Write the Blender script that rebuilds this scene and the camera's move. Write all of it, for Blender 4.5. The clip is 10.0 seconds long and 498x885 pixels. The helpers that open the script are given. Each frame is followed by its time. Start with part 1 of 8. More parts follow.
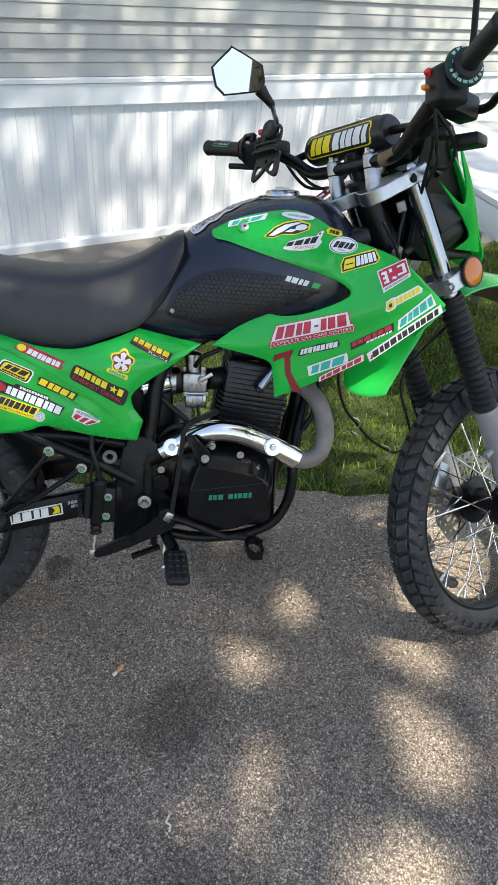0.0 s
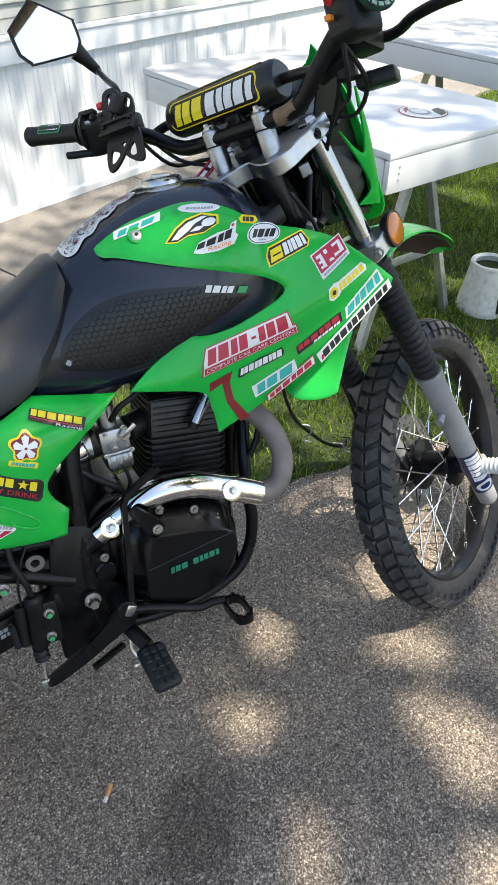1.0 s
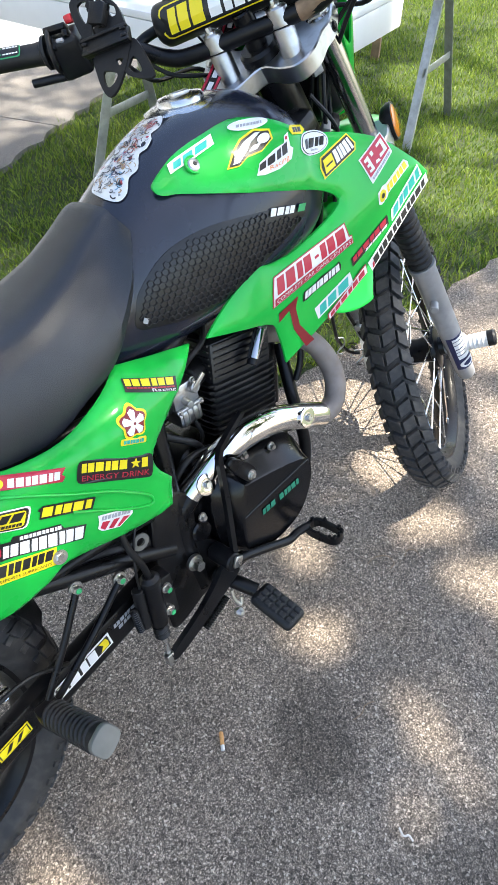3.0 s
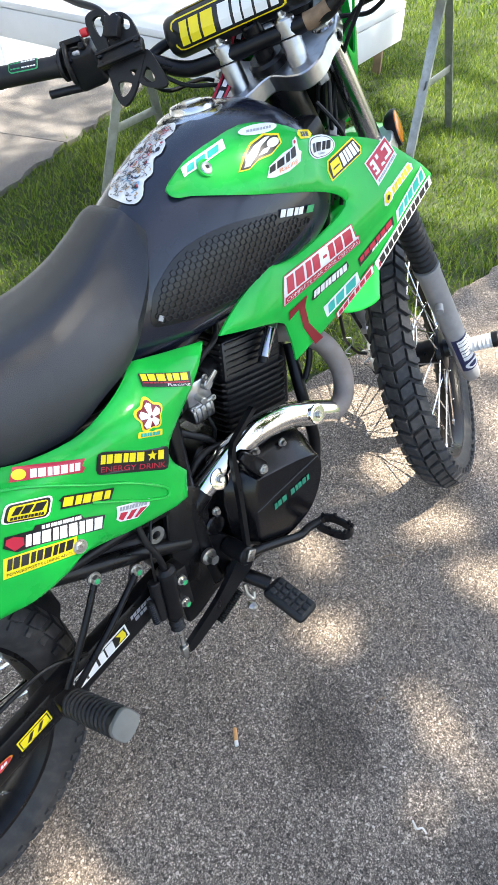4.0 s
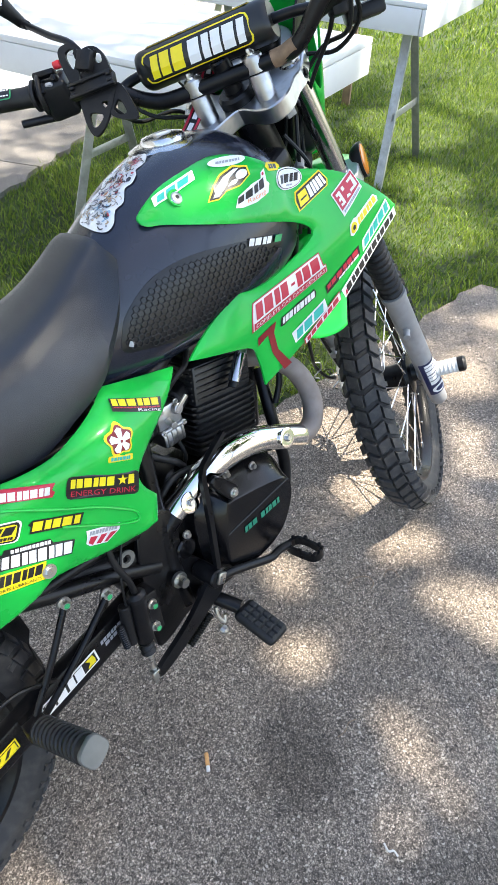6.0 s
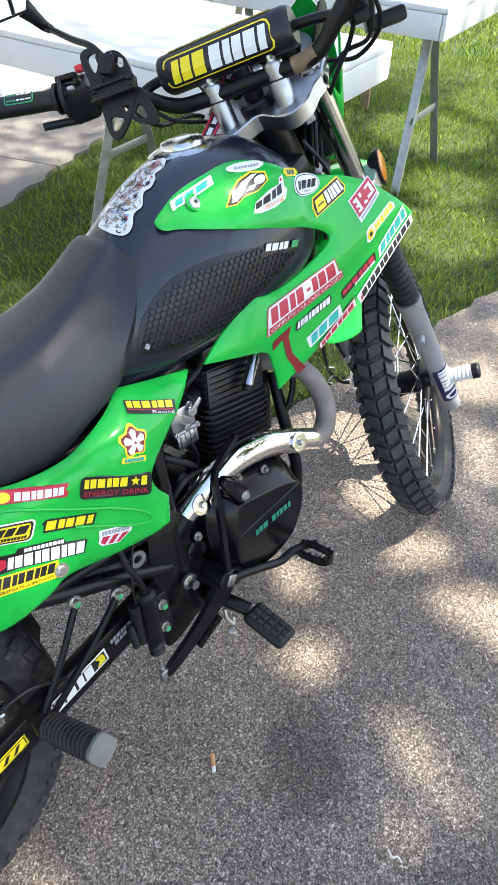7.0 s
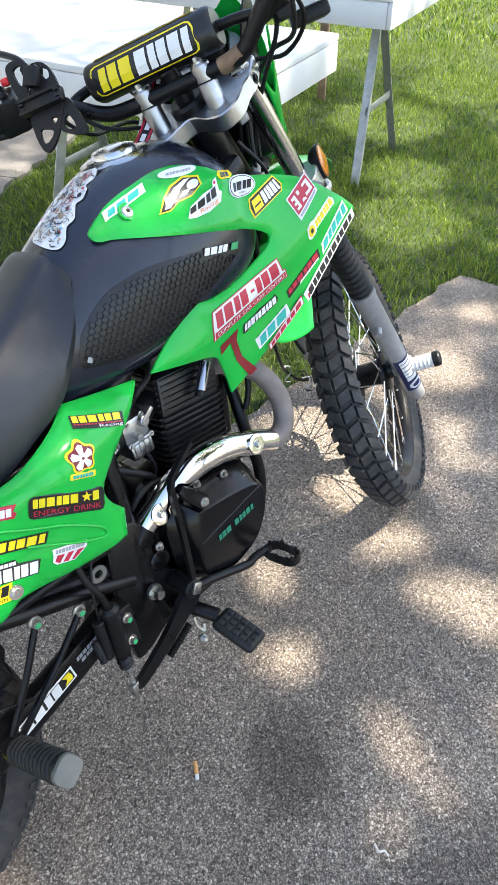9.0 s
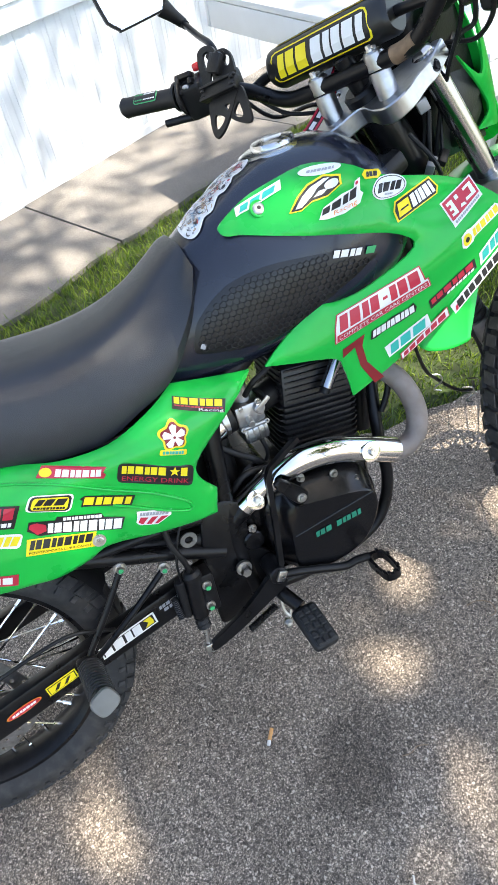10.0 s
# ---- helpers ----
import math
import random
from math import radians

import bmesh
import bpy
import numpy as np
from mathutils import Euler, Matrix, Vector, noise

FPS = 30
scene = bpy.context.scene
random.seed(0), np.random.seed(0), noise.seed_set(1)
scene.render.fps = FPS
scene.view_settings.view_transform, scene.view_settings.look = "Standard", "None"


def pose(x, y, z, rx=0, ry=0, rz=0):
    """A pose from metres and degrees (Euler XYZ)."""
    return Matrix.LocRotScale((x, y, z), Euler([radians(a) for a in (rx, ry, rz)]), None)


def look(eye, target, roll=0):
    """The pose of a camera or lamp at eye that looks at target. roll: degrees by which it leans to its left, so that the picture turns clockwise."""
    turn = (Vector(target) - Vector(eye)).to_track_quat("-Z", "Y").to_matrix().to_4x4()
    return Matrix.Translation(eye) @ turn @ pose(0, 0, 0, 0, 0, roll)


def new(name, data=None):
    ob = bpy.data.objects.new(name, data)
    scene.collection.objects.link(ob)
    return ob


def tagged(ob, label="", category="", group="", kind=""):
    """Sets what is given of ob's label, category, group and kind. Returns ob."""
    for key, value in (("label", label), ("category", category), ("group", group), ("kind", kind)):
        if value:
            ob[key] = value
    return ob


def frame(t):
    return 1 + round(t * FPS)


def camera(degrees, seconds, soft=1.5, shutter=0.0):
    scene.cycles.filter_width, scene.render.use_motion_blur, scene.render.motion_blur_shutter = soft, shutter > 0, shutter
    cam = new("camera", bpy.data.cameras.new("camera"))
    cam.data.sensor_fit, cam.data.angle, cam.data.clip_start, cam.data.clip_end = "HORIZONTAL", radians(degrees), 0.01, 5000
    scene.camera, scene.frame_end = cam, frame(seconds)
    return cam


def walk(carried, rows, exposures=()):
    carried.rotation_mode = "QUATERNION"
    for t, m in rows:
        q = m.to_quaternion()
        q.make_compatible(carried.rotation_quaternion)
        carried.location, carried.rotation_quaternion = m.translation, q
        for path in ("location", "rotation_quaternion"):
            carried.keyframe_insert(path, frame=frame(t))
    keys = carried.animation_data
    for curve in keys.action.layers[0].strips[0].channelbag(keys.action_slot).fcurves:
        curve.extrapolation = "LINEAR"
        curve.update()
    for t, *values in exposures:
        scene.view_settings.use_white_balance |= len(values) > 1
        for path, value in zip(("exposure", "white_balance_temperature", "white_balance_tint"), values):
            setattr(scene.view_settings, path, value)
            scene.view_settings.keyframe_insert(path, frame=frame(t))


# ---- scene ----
cam = camera(40.2, 10.0, soft=1.1)
PATH = [
    (0, (-0.403, 0.228, 1.429), (0.488, 1.559, 0.232), 5.5),
    (0.2, (-0.438, 0.264, 1.44), (0.594, 1.509, 0.263), 5.3),
    (0.3, (-0.478, 0.303, 1.438), (0.609, 1.469, 0.23), 5.5),
    (0.5, (-0.467, 0.347, 1.433), (0.671, 1.454, 0.217), 6.0),
    (0.7, (-0.457, 0.435, 1.409), (0.763, 1.47, 0.207), 4.2),
    (0.8, (-0.435, 0.479, 1.393), (0.808, 1.484, 0.191), 3.2),
    (1, (-0.379, 0.594, 1.385), (0.831, 1.545, 0.108), 0.7),
    (1.2, (-0.373, 0.671, 1.373), (0.801, 1.661, 0.093), -2.2),
    (1.3, (-0.366, 0.706, 1.371), (0.784, 1.671, 0.049), -2.5),
    (1.5, (-0.357, 0.748, 1.368), (0.817, 1.636, 0.016), -1.7),
    (1.7, (-0.381, 0.775, 1.363), (0.847, 1.54, -0.018), -1.7),
    (1.8, (-0.408, 0.804, 1.356), (0.827, 1.463, -0.073), -1.5),
    (2, (-0.464, 0.861, 1.353), (0.774, 1.414, -0.118), -1.5),
    (2.2, (-0.507, 0.911, 1.364), (0.728, 1.431, -0.121), -1.9),
    (2.3, (-0.526, 0.927, 1.36), (0.724, 1.446, -0.113), -1.4),
    (2.5, (-0.534, 0.945, 1.368), (0.715, 1.446, -0.111), -0.4),
    (2.7, (-0.533, 0.962, 1.374), (0.74, 1.427, -0.097), -0.1),
    (3.8, (-0.58, 0.963, 1.381), (0.759, 1.416, -0.034), 0.4),
    (4, (-0.583, 0.959, 1.377), (0.747, 1.427, -0.042), -0.3),
    (4.5, (-0.58, 0.95, 1.386), (0.808, 1.395, 0.017), 0.1),
    (5, (-0.576, 0.94, 1.396), (0.829, 1.373, 0.04), -0.3),
    (5.5, (-0.579, 0.945, 1.392), (0.819, 1.356, 0.021), 0.7),
    (6.8, (-0.597, 0.953, 1.388), (0.795, 1.378, 0.017), 2.6),
    (7, (-0.589, 0.952, 1.396), (0.797, 1.395, 0.024), 1.9),
    (7.5, (-0.593, 0.946, 1.398), (0.804, 1.407, 0.043), 1.6),
    (8, (-0.602, 0.93, 1.396), (0.796, 1.382, 0.039), 1.2),
    (8.5, (-0.598, 0.91, 1.403), (0.826, 1.332, 0.064), 0.2),
    (9, (-0.56, 0.904, 1.4), (0.831, 1.313, 0.022), -1.1),
    (9.2, (-0.531, 0.902, 1.412), (0.838, 1.358, 0.027), -2.6),
    (9.3, (-0.515, 0.901, 1.411), (0.842, 1.395, 0.028), -3.4),
    (9.5, (-0.487, 0.87, 1.418), (0.813, 1.52, 0.045), -3.5),
    (9.7, (-0.466, 0.816, 1.408), (0.708, 1.568, -0.026), -3.4),
    (9.8, (-0.443, 0.777, 1.411), (0.614, 1.637, -0.052), -6.4),
    (10, (-0.394, 0.699, 1.448), (0.538, 1.738, 0.015), -11.7),
]
walk(cam, [(t, look(eye, target, roll)) for t, eye, target, roll in PATH],
     exposures=[(0.0, 1.10, 7000, 8), (1.0, 1.20, 7000, 8), (2.2, 1.8, 6900, 9), (4.5, 1.85, 6900, 9), (8.5, 1.78, 6900, 9), (9.4, 1.80, 6900, 9), (10.0, 1.80, 6900, 9)])

from mathutils.geometry import delaunay_2d_cdt

# ---- world, sun, exposure ----
world = bpy.data.worlds.new("world")
scene.world = world
world.use_nodes = True
_nt = world.node_tree
_sky = _nt.nodes.new("ShaderNodeTexSky")
_sky.sky_type, _sky.sun_disc = "NISHITA", False
SUN_TO = Vector((0.053, -0.164, 0.304)).normalized()
_sky.sun_elevation = math.asin(SUN_TO.z)
_sky.sun_rotation = math.atan2(SUN_TO.x, SUN_TO.y)
_sky.air_density, _sky.dust_density = 1.0, 1.5
_nt.links.new(_sky.outputs[0], _nt.nodes["Background"].inputs[0])
_nt.nodes["Background"].inputs[1].default_value = 0.15
sun = new("sun", bpy.data.lights.new("sun", "SUN"))
sun.data.energy, sun.data.angle, sun.data.color = 4.6, radians(0.6), (1.0, 0.95, 0.86)
sun.matrix_world = look((0, 0, 0), -SUN_TO)


# ---- materials ----
def node_mat(name, base, rough=0.5, metal=0.0, coat=0.0, vary=0.15, scale=8.0, bump=0.0, bump_scale=60.0, fine=0.0, fine_scale=250.0, dirt=None, dirt_amt=0.0, rough_vary=0.1, spec=0.5):
    m = bpy.data.materials.new(name)
    m.use_nodes = True
    nt = m.node_tree
    b = nt.nodes["Principled BSDF"]
    b.inputs["Roughness"].default_value = rough
    b.inputs["Metallic"].default_value = metal
    b.inputs["Coat Weight"].default_value = coat
    b.inputs["Coat Roughness"].default_value = 0.08
    b.inputs["Specular IOR Level"].default_value = spec
    tc = nt.nodes.new("ShaderNodeTexCoord")
    n1 = nt.nodes.new("ShaderNodeTexNoise")
    n1.inputs["Scale"].default_value, n1.inputs["Detail"].default_value = scale, 6
    nt.links.new(tc.outputs["Object"], n1.inputs["Vector"])
    ramp = nt.nodes.new("ShaderNodeValToRGB")
    lo = [c * (1 - vary) for c in base]
    hi = [min(1, c * (1 + vary)) for c in base]
    ramp.color_ramp.elements[0].position, ramp.color_ramp.elements[1].position = 0.3, 0.7
    ramp.color_ramp.elements[0].color, ramp.color_ramp.elements[1].color = (*lo, 1), (*hi, 1)
    nt.links.new(n1.outputs["Fac"], ramp.inputs[0])
    col = ramp.outputs[0]
    if dirt:
        n2 = nt.nodes.new("ShaderNodeTexNoise")
        n2.inputs["Scale"].default_value, n2.inputs["Detail"].default_value = scale * 3.1, 8
        nt.links.new(tc.outputs["Object"], n2.inputs["Vector"])
        r2 = nt.nodes.new("ShaderNodeMapRange")
        r2.inputs[1].default_value, r2.inputs[2].default_value, r2.inputs[4].default_value = 0.45, 0.75, dirt_amt
        nt.links.new(n2.outputs["Fac"], r2.inputs[0])
        mix = nt.nodes.new("ShaderNodeMix")
        mix.data_type = "RGBA"
        mix.inputs["B"].default_value = (*dirt, 1)
        nt.links.new(r2.outputs[0], mix.inputs["Factor"])
        nt.links.new(col, mix.inputs["A"])
        col = mix.outputs["Result"]
    nt.links.new(col, b.inputs["Base Color"])
    rr = nt.nodes.new("ShaderNodeMapRange")
    rr.inputs[3].default_value, rr.inputs[4].default_value = max(0.02, rough - rough_vary), min(1, rough + rough_vary)
    nt.links.new(n1.outputs["Fac"], rr.inputs[0])
    nt.links.new(rr.outputs[0], b.inputs["Roughness"])
    height = None
    for amt, sc in ((bump, bump_scale), (fine, fine_scale)):
        if amt:
            nb = nt.nodes.new("ShaderNodeTexNoise")
            nb.inputs["Scale"].default_value, nb.inputs["Detail"].default_value = sc, 4
            nt.links.new(tc.outputs["Object"], nb.inputs["Vector"])
            bp = nt.nodes.new("ShaderNodeBump")
            bp.inputs["Strength"].default_value, bp.inputs["Distance"].default_value = amt, 0.004
            nt.links.new(nb.outputs["Fac"], bp.inputs["Height"])
            if height:
                nt.links.new(height, bp.inputs["Normal"])
            height = bp.outputs[0]
    if height:
        nt.links.new(height, b.inputs["Normal"])
    return m


GREEN = node_mat("green_plastic", (0.002, 0.44, 0.054), 0.30, coat=0.55, vary=0.06, scale=5, fine=0.02, dirt=(0.03, 0.25, 0.05), dirt_amt=0.10, spec=0.18)
TANK = node_mat("tank_paint", (0.009, 0.012, 0.024), 0.24, coat=0.34, vary=0.25, scale=6, fine=0.02, dirt=(0.04, 0.04, 0.045), dirt_amt=0.12, spec=0.42)
PAD = node_mat("pad_rubber", (0.006, 0.006, 0.007), 0.32, vary=0.2, scale=30)
# lighter copy of the pad rubber: the ribs' shine is put into the colour
PADRIB = node_mat("lit_rib_rubber", (0.020, 0.020, 0.022), 0.40, vary=0.2, scale=30, spec=0.5)
VINYL = node_mat("seat_vinyl", (0.012, 0.014, 0.019), 0.38, vary=0.15, scale=12, fine=0.2, fine_scale=700, dirt=(0.040, 0.043, 0.048), dirt_amt=0.2, spec=0.6)
RUBBER = node_mat("tyre_rubber", (0.020, 0.020, 0.021), 0.72, vary=0.3, scale=14, bump=0.1, bump_scale=90, dirt=(0.10, 0.09, 0.08), dirt_amt=0.35)
TREAD = node_mat("worn_tread_rubber", (0.028, 0.028, 0.030), 0.62, vary=0.3, scale=30, bump=0.08, bump_scale=120, dirt=(0.11, 0.10, 0.09), dirt_amt=0.4)
BLACK = node_mat("black_enamel", (0.005, 0.005, 0.006), 0.30, vary=0.3, scale=20, fine=0.06, dirt=(0.030, 0.026, 0.022), dirt_amt=0.18, spec=0.25)
CASE = node_mat("black_engine_paint", (0.004, 0.004, 0.005), 0.20, vary=0.25, scale=18, bump=0.02, bump_scale=200, dirt=(0.02, 0.018, 0.016), dirt_amt=0.12, spec=0.36)
PLASTIC = node_mat("black_plastic", (0.008, 0.008, 0.009), 0.42, vary=0.25, scale=25, fine=0.1, dirt=(0.03, 0.028, 0.025), dirt_amt=0.15, spec=0.28)
CHROME = node_mat("chrome", (0.82, 0.80, 0.77), 0.07, metal=1, vary=0.05, scale=12, rough_vary=0.04)
CAPMETAL = node_mat("satin_cap_chrome", (0.52, 0.52, 0.52), 0.20, metal=1, vary=0.08, scale=30, rough_vary=0.05)
HARDCHROME = node_mat("hard_chrome_tube", (0.36, 0.37, 0.39), 0.17, metal=1, vary=0.06, scale=14, rough_vary=0.05)
STEEL = node_mat("zinc_steel", (0.55, 0.54, 0.52), 0.3, metal=1, vary=0.12, scale=40, fine=0.05)
DISC = node_mat("worn_disc_steel", (0.30, 0.29, 0.28), 0.42, metal=0.9, vary=0.2, scale=40, dirt=(0.10, 0.09, 0.08), dirt_amt=0.4)
ALLOY = node_mat("cast_aluminium", (0.47, 0.475, 0.485), 0.34, metal=1, vary=0.12, scale=25, bump=0.05, bump_scale=150, dirt=(0.2, 0.19, 0.18), dirt_amt=0.3)
PIPE = node_mat("heat_grey_pipe", (0.22, 0.19, 0.175), 0.62, metal=0.35, vary=0.2, scale=20, bump=0.08, bump_scale=180, dirt=(0.16, 0.10, 0.06), dirt_amt=0.3)
FORKGREY = node_mat("silver_fork_paint", (0.36, 0.36, 0.37), 0.42, metal=0.35, vary=0.1, scale=20, dirt=(0.2, 0.19, 0.17), dirt_amt=0.25)
CLOUDY = node_mat("cloudy_clear_plastic", (0.42, 0.43, 0.44), 0.22, vary=0.15, scale=30, coat=0.3, spec=0.6)
RUST = node_mat("rusty_steel", (0.22, 0.145, 0.09), 0.7, metal=0.3, vary=0.4, scale=50, bump=0.1)
ORANGE = node_mat("amber_lens", (0.62, 0.16, 0.01), 0.15, coat=0.3, vary=0.08, scale=40)
RED = node_mat("red_plastic", (0.6, 0.02, 0.03), 0.35, vary=0.1, scale=30)
WHITE = node_mat("white_sticker", (0.78, 0.78, 0.77), 0.32, vary=0.04, scale=20)
S_BLACK = node_mat("black_print", (0.012, 0.012, 0.012), 0.32, vary=0.1, scale=20)
S_RED = node_mat("red_print", (0.50, 0.022, 0.05), 0.32, vary=0.06, scale=20)
S_DRED = node_mat("dark_red_print", (0.22, 0.012, 0.018), 0.32, vary=0.06, scale=20)
S_YEL = node_mat("yellow_print", (0.83, 0.66, 0.02), 0.32, vary=0.05, scale=20)
S_TEAL = node_mat("teal_print", (0.02, 0.43, 0.36), 0.32, vary=0.05, scale=20)
S_ORANGE = node_mat("orange_print", (0.8, 0.25, 0.02), 0.32, vary=0.05, scale=20)
S_NAVY = node_mat("navy_print", (0.015, 0.02, 0.08), 0.32, vary=0.05, scale=20)
S_GREY = node_mat("grey_print", (0.33, 0.34, 0.36), 0.32, vary=0.1, scale=20)
S_TAN = node_mat("tan_print", (0.45, 0.30, 0.16), 0.35, vary=0.1, scale=20)
S_SKY = node_mat("pale_blue_print", (0.25, 0.42, 0.55), 0.35, vary=0.1, scale=20)
S_GREEN = node_mat("green_print", (0.03, 0.34, 0.12), 0.35, vary=0.06, scale=20)
TAG = node_mat("fluorescent_green_plastic", (0.05, 0.75, 0.10), 0.4, vary=0.05, scale=30)
PEGCAP = node_mat("dull_grey_cap", (0.15, 0.15, 0.14), 0.45, metal=0.3, vary=0.12, scale=40)
MARK_TEAL = node_mat("teal_engine_print", (0.012, 0.20, 0.12), 0.4, vary=0.08, scale=20)
PEGWHITE = node_mat("white_peg_plastic", (0.72, 0.71, 0.69), 0.45, vary=0.06, scale=30, dirt=(0.4, 0.38, 0.34), dirt_amt=0.3)
PAIL = node_mat("dirty_white_plastic", (0.70, 0.69, 0.66), 0.5, vary=0.1, scale=14, dirt=(0.34, 0.31, 0.26), dirt_amt=0.55)
GRIPRUB = node_mat("black_grip_rubber", (0.008, 0.008, 0.009), 0.5, vary=0.2, scale=40, dirt=(0.03, 0.03, 0.03), dirt_amt=0.2, spec=0.4)
TABLE = node_mat("white_table_paint", (0.71, 0.71, 0.71), 0.35, vary=0.03, scale=6, fine=0.03, dirt=(0.62, 0.61, 0.58), dirt_amt=0.2)
GALV = node_mat("galvanised_steel", (0.52, 0.53, 0.54), 0.42, metal=0.75, vary=0.18, scale=30, bump=0.03, dirt=(0.3, 0.3, 0.29), dirt_amt=0.3)
SIDING = node_mat("grey_vinyl_siding", (0.39, 0.395, 0.38), 0.5, vary=0.04, scale=3, fine=0.05, fine_scale=120, dirt=(0.34, 0.34, 0.32), dirt_amt=0.25)
SKIRT = node_mat("white_vinyl_skirting", (0.70, 0.72, 0.75), 0.42, vary=0.03, scale=3, dirt=(0.55, 0.55, 0.53), dirt_amt=0.2)
WOOD = node_mat("weathered_wood", (0.24, 0.16, 0.10), 0.75, vary=0.3, scale=20, bump=0.15)
BARK = node_mat("bark", (0.13, 0.10, 0.075), 0.85, vary=0.35, scale=14, bump=0.5, bump_scale=25)
BUTT_P = node_mat("filter_paper", (0.62, 0.32, 0.12), 0.7, vary=0.15, scale=200)


def concrete_mat(name, tones, pebble, stains=(), blotch=0.35, mortar=0.45):
    m = bpy.data.materials.new(name)
    m.use_nodes = True
    nt = m.node_tree
    N, L = nt.nodes.new, nt.links.new
    b = nt.nodes["Principled BSDF"]
    b.inputs["Roughness"].default_value = 0.85
    tc = N("ShaderNodeTexCoord")
    vor = N("ShaderNodeTexVoronoi")
    vor.inputs["Scale"].default_value = 260
    wn = N("ShaderNodeTexNoise")
    wn.inputs["Scale"].default_value, wn.inputs["Detail"].default_value = 210, 3
    L(tc.outputs["Object"], wn.inputs["Vector"])
    wns = N("ShaderNodeVectorMath"); wns.operation = "SCALE"; wns.inputs["Scale"].default_value = 0.010
    L(wn.outputs["Color"], wns.inputs[0])
    wna = N("ShaderNodeVectorMath"); wna.operation = "ADD"
    L(tc.outputs["Object"], wna.inputs[0]); L(wns.outputs[0], wna.inputs[1])
    L(wna.outputs[0], vor.inputs["Vector"])
    # sand between the grains
    sand = N("ShaderNodeTexNoise")
    sand.inputs["Scale"].default_value, sand.inputs["Detail"].default_value, sand.inputs["Roughness"].default_value = 330, 6, 0.75
    L(tc.outputs["Object"], sand.inputs["Vector"])
    sandr = N("ShaderNodeMapRange")
    sandr.inputs[1].default_value, sandr.inputs[2].default_value, sandr.inputs[3].default_value, sandr.inputs[4].default_value = 0.36, 0.64, 0.32, 1.68
    L(sand.outputs["Fac"], sandr.inputs[0])
    ramp = N("ShaderNodeValToRGB")
    els = ramp.color_ramp.elements
    els[0].color, els[1].color = (*tones[0], 1), (*tones[-1], 1)
    for i, c in enumerate(tones[1:-1]):
        e = els.new((i + 1) / (len(tones) - 1))
        e.color = (*c, 1)
    sep = N("ShaderNodeSeparateColor")
    L(vor.outputs["Color"], sep.inputs[0])
    L(sep.outputs[0], ramp.inputs[0])
    gap = N("ShaderNodeMapRange")
    gap.inputs[1].default_value, gap.inputs[2].default_value, gap.inputs[3].default_value, gap.inputs[4].default_value = 0.25, 0.62, 1.25, mortar
    L(vor.outputs["Distance"], gap.inputs[0])
    grain = N("ShaderNodeVectorMath"); grain.operation = "SCALE"
    sg = N("ShaderNodeMath"); sg.operation = "MULTIPLY"
    L(gap.outputs[0], sg.inputs[0]); L(sandr.outputs[0], sg.inputs[1])
    L(ramp.outputs[0], grain.inputs[0]); L(sg.outputs[0], grain.inputs["Scale"])
    # larger pale stones of uneven outline
    nd = N("ShaderNodeTexNoise")
    nd.inputs["Scale"].default_value, nd.inputs["Detail"].default_value = 160, 2
    L(tc.outputs["Object"], nd.inputs["Vector"])
    nds = N("ShaderNodeVectorMath"); nds.operation = "SCALE"; nds.inputs["Scale"].default_value = 0.009
    L(nd.outputs["Color"], nds.inputs[0])
    nda = N("ShaderNodeVectorMath"); nda.operation = "ADD"
    L(tc.outputs["Object"], nda.inputs[0]); L(nds.outputs[0], nda.inputs[1])
    v2 = N("ShaderNodeTexVoronoi")
    v2.inputs["Scale"].default_value = 135
    L(nda.outputs[0], v2.inputs["Vector"])
    s2 = N("ShaderNodeSeparateColor")
    L(v2.outputs["Color"], s2.inputs[0])
    pick = N("ShaderNodeMath"); pick.operation = "GREATER_THAN"; pick.inputs[1].default_value = 0.90
    L(s2.outputs[0], pick.inputs[0])
    near = N("ShaderNodeMath"); near.operation = "LESS_THAN"; near.inputs[1].default_value = 0.36
    L(v2.outputs["Distance"], near.inputs[0])
    both = N("ShaderNodeMath"); both.operation = "MULTIPLY"
    L(pick.outputs[0], both.inputs[0]); L(near.outputs[0], both.inputs[1])
    amt = N("ShaderNodeMath"); amt.operation = "MULTIPLY"; amt.inputs[1].default_value = 0.85
    L(both.outputs[0], amt.inputs[0])
    mix = N("ShaderNodeMix"); mix.data_type = "RGBA"
    mix.inputs["B"].default_value = (*pebble, 1)
    # dark specks among the pale stones: dark stones, and pits with their shade as colour
    pickd = N("ShaderNodeMath"); pickd.operation = "GREATER_THAN"; pickd.inputs[1].default_value = 0.80
    L(s2.outputs[1], pickd.inputs[0])
    bothd = N("ShaderNodeMath"); bothd.operation = "MULTIPLY"
    L(pickd.outputs[0], bothd.inputs[0]); L(near.outputs[0], bothd.inputs[1])
    amtd = N("ShaderNodeMath"); amtd.operation = "MULTIPLY"; amtd.inputs[1].default_value = 1 - mortar
    L(bothd.outputs[0], amtd.inputs[0])
    mixd = N("ShaderNodeMix"); mixd.data_type = "RGBA"
    mixd.inputs["B"].default_value = (*tones[0], 1)
    L(amtd.outputs[0], mixd.inputs["Factor"]); L(grain.outputs[0], mixd.inputs["A"])
    L(amt.outputs[0], mix.inputs["Factor"]); L(mixd.outputs["Result"], mix.inputs["A"])
    # broad patches
    n1 = N("ShaderNodeTexNoise")
    n1.inputs["Scale"].default_value, n1.inputs["Detail"].default_value = 2.2, 7
    L(tc.outputs["Object"], n1.inputs["Vector"])
    mr = N("ShaderNodeMapRange")
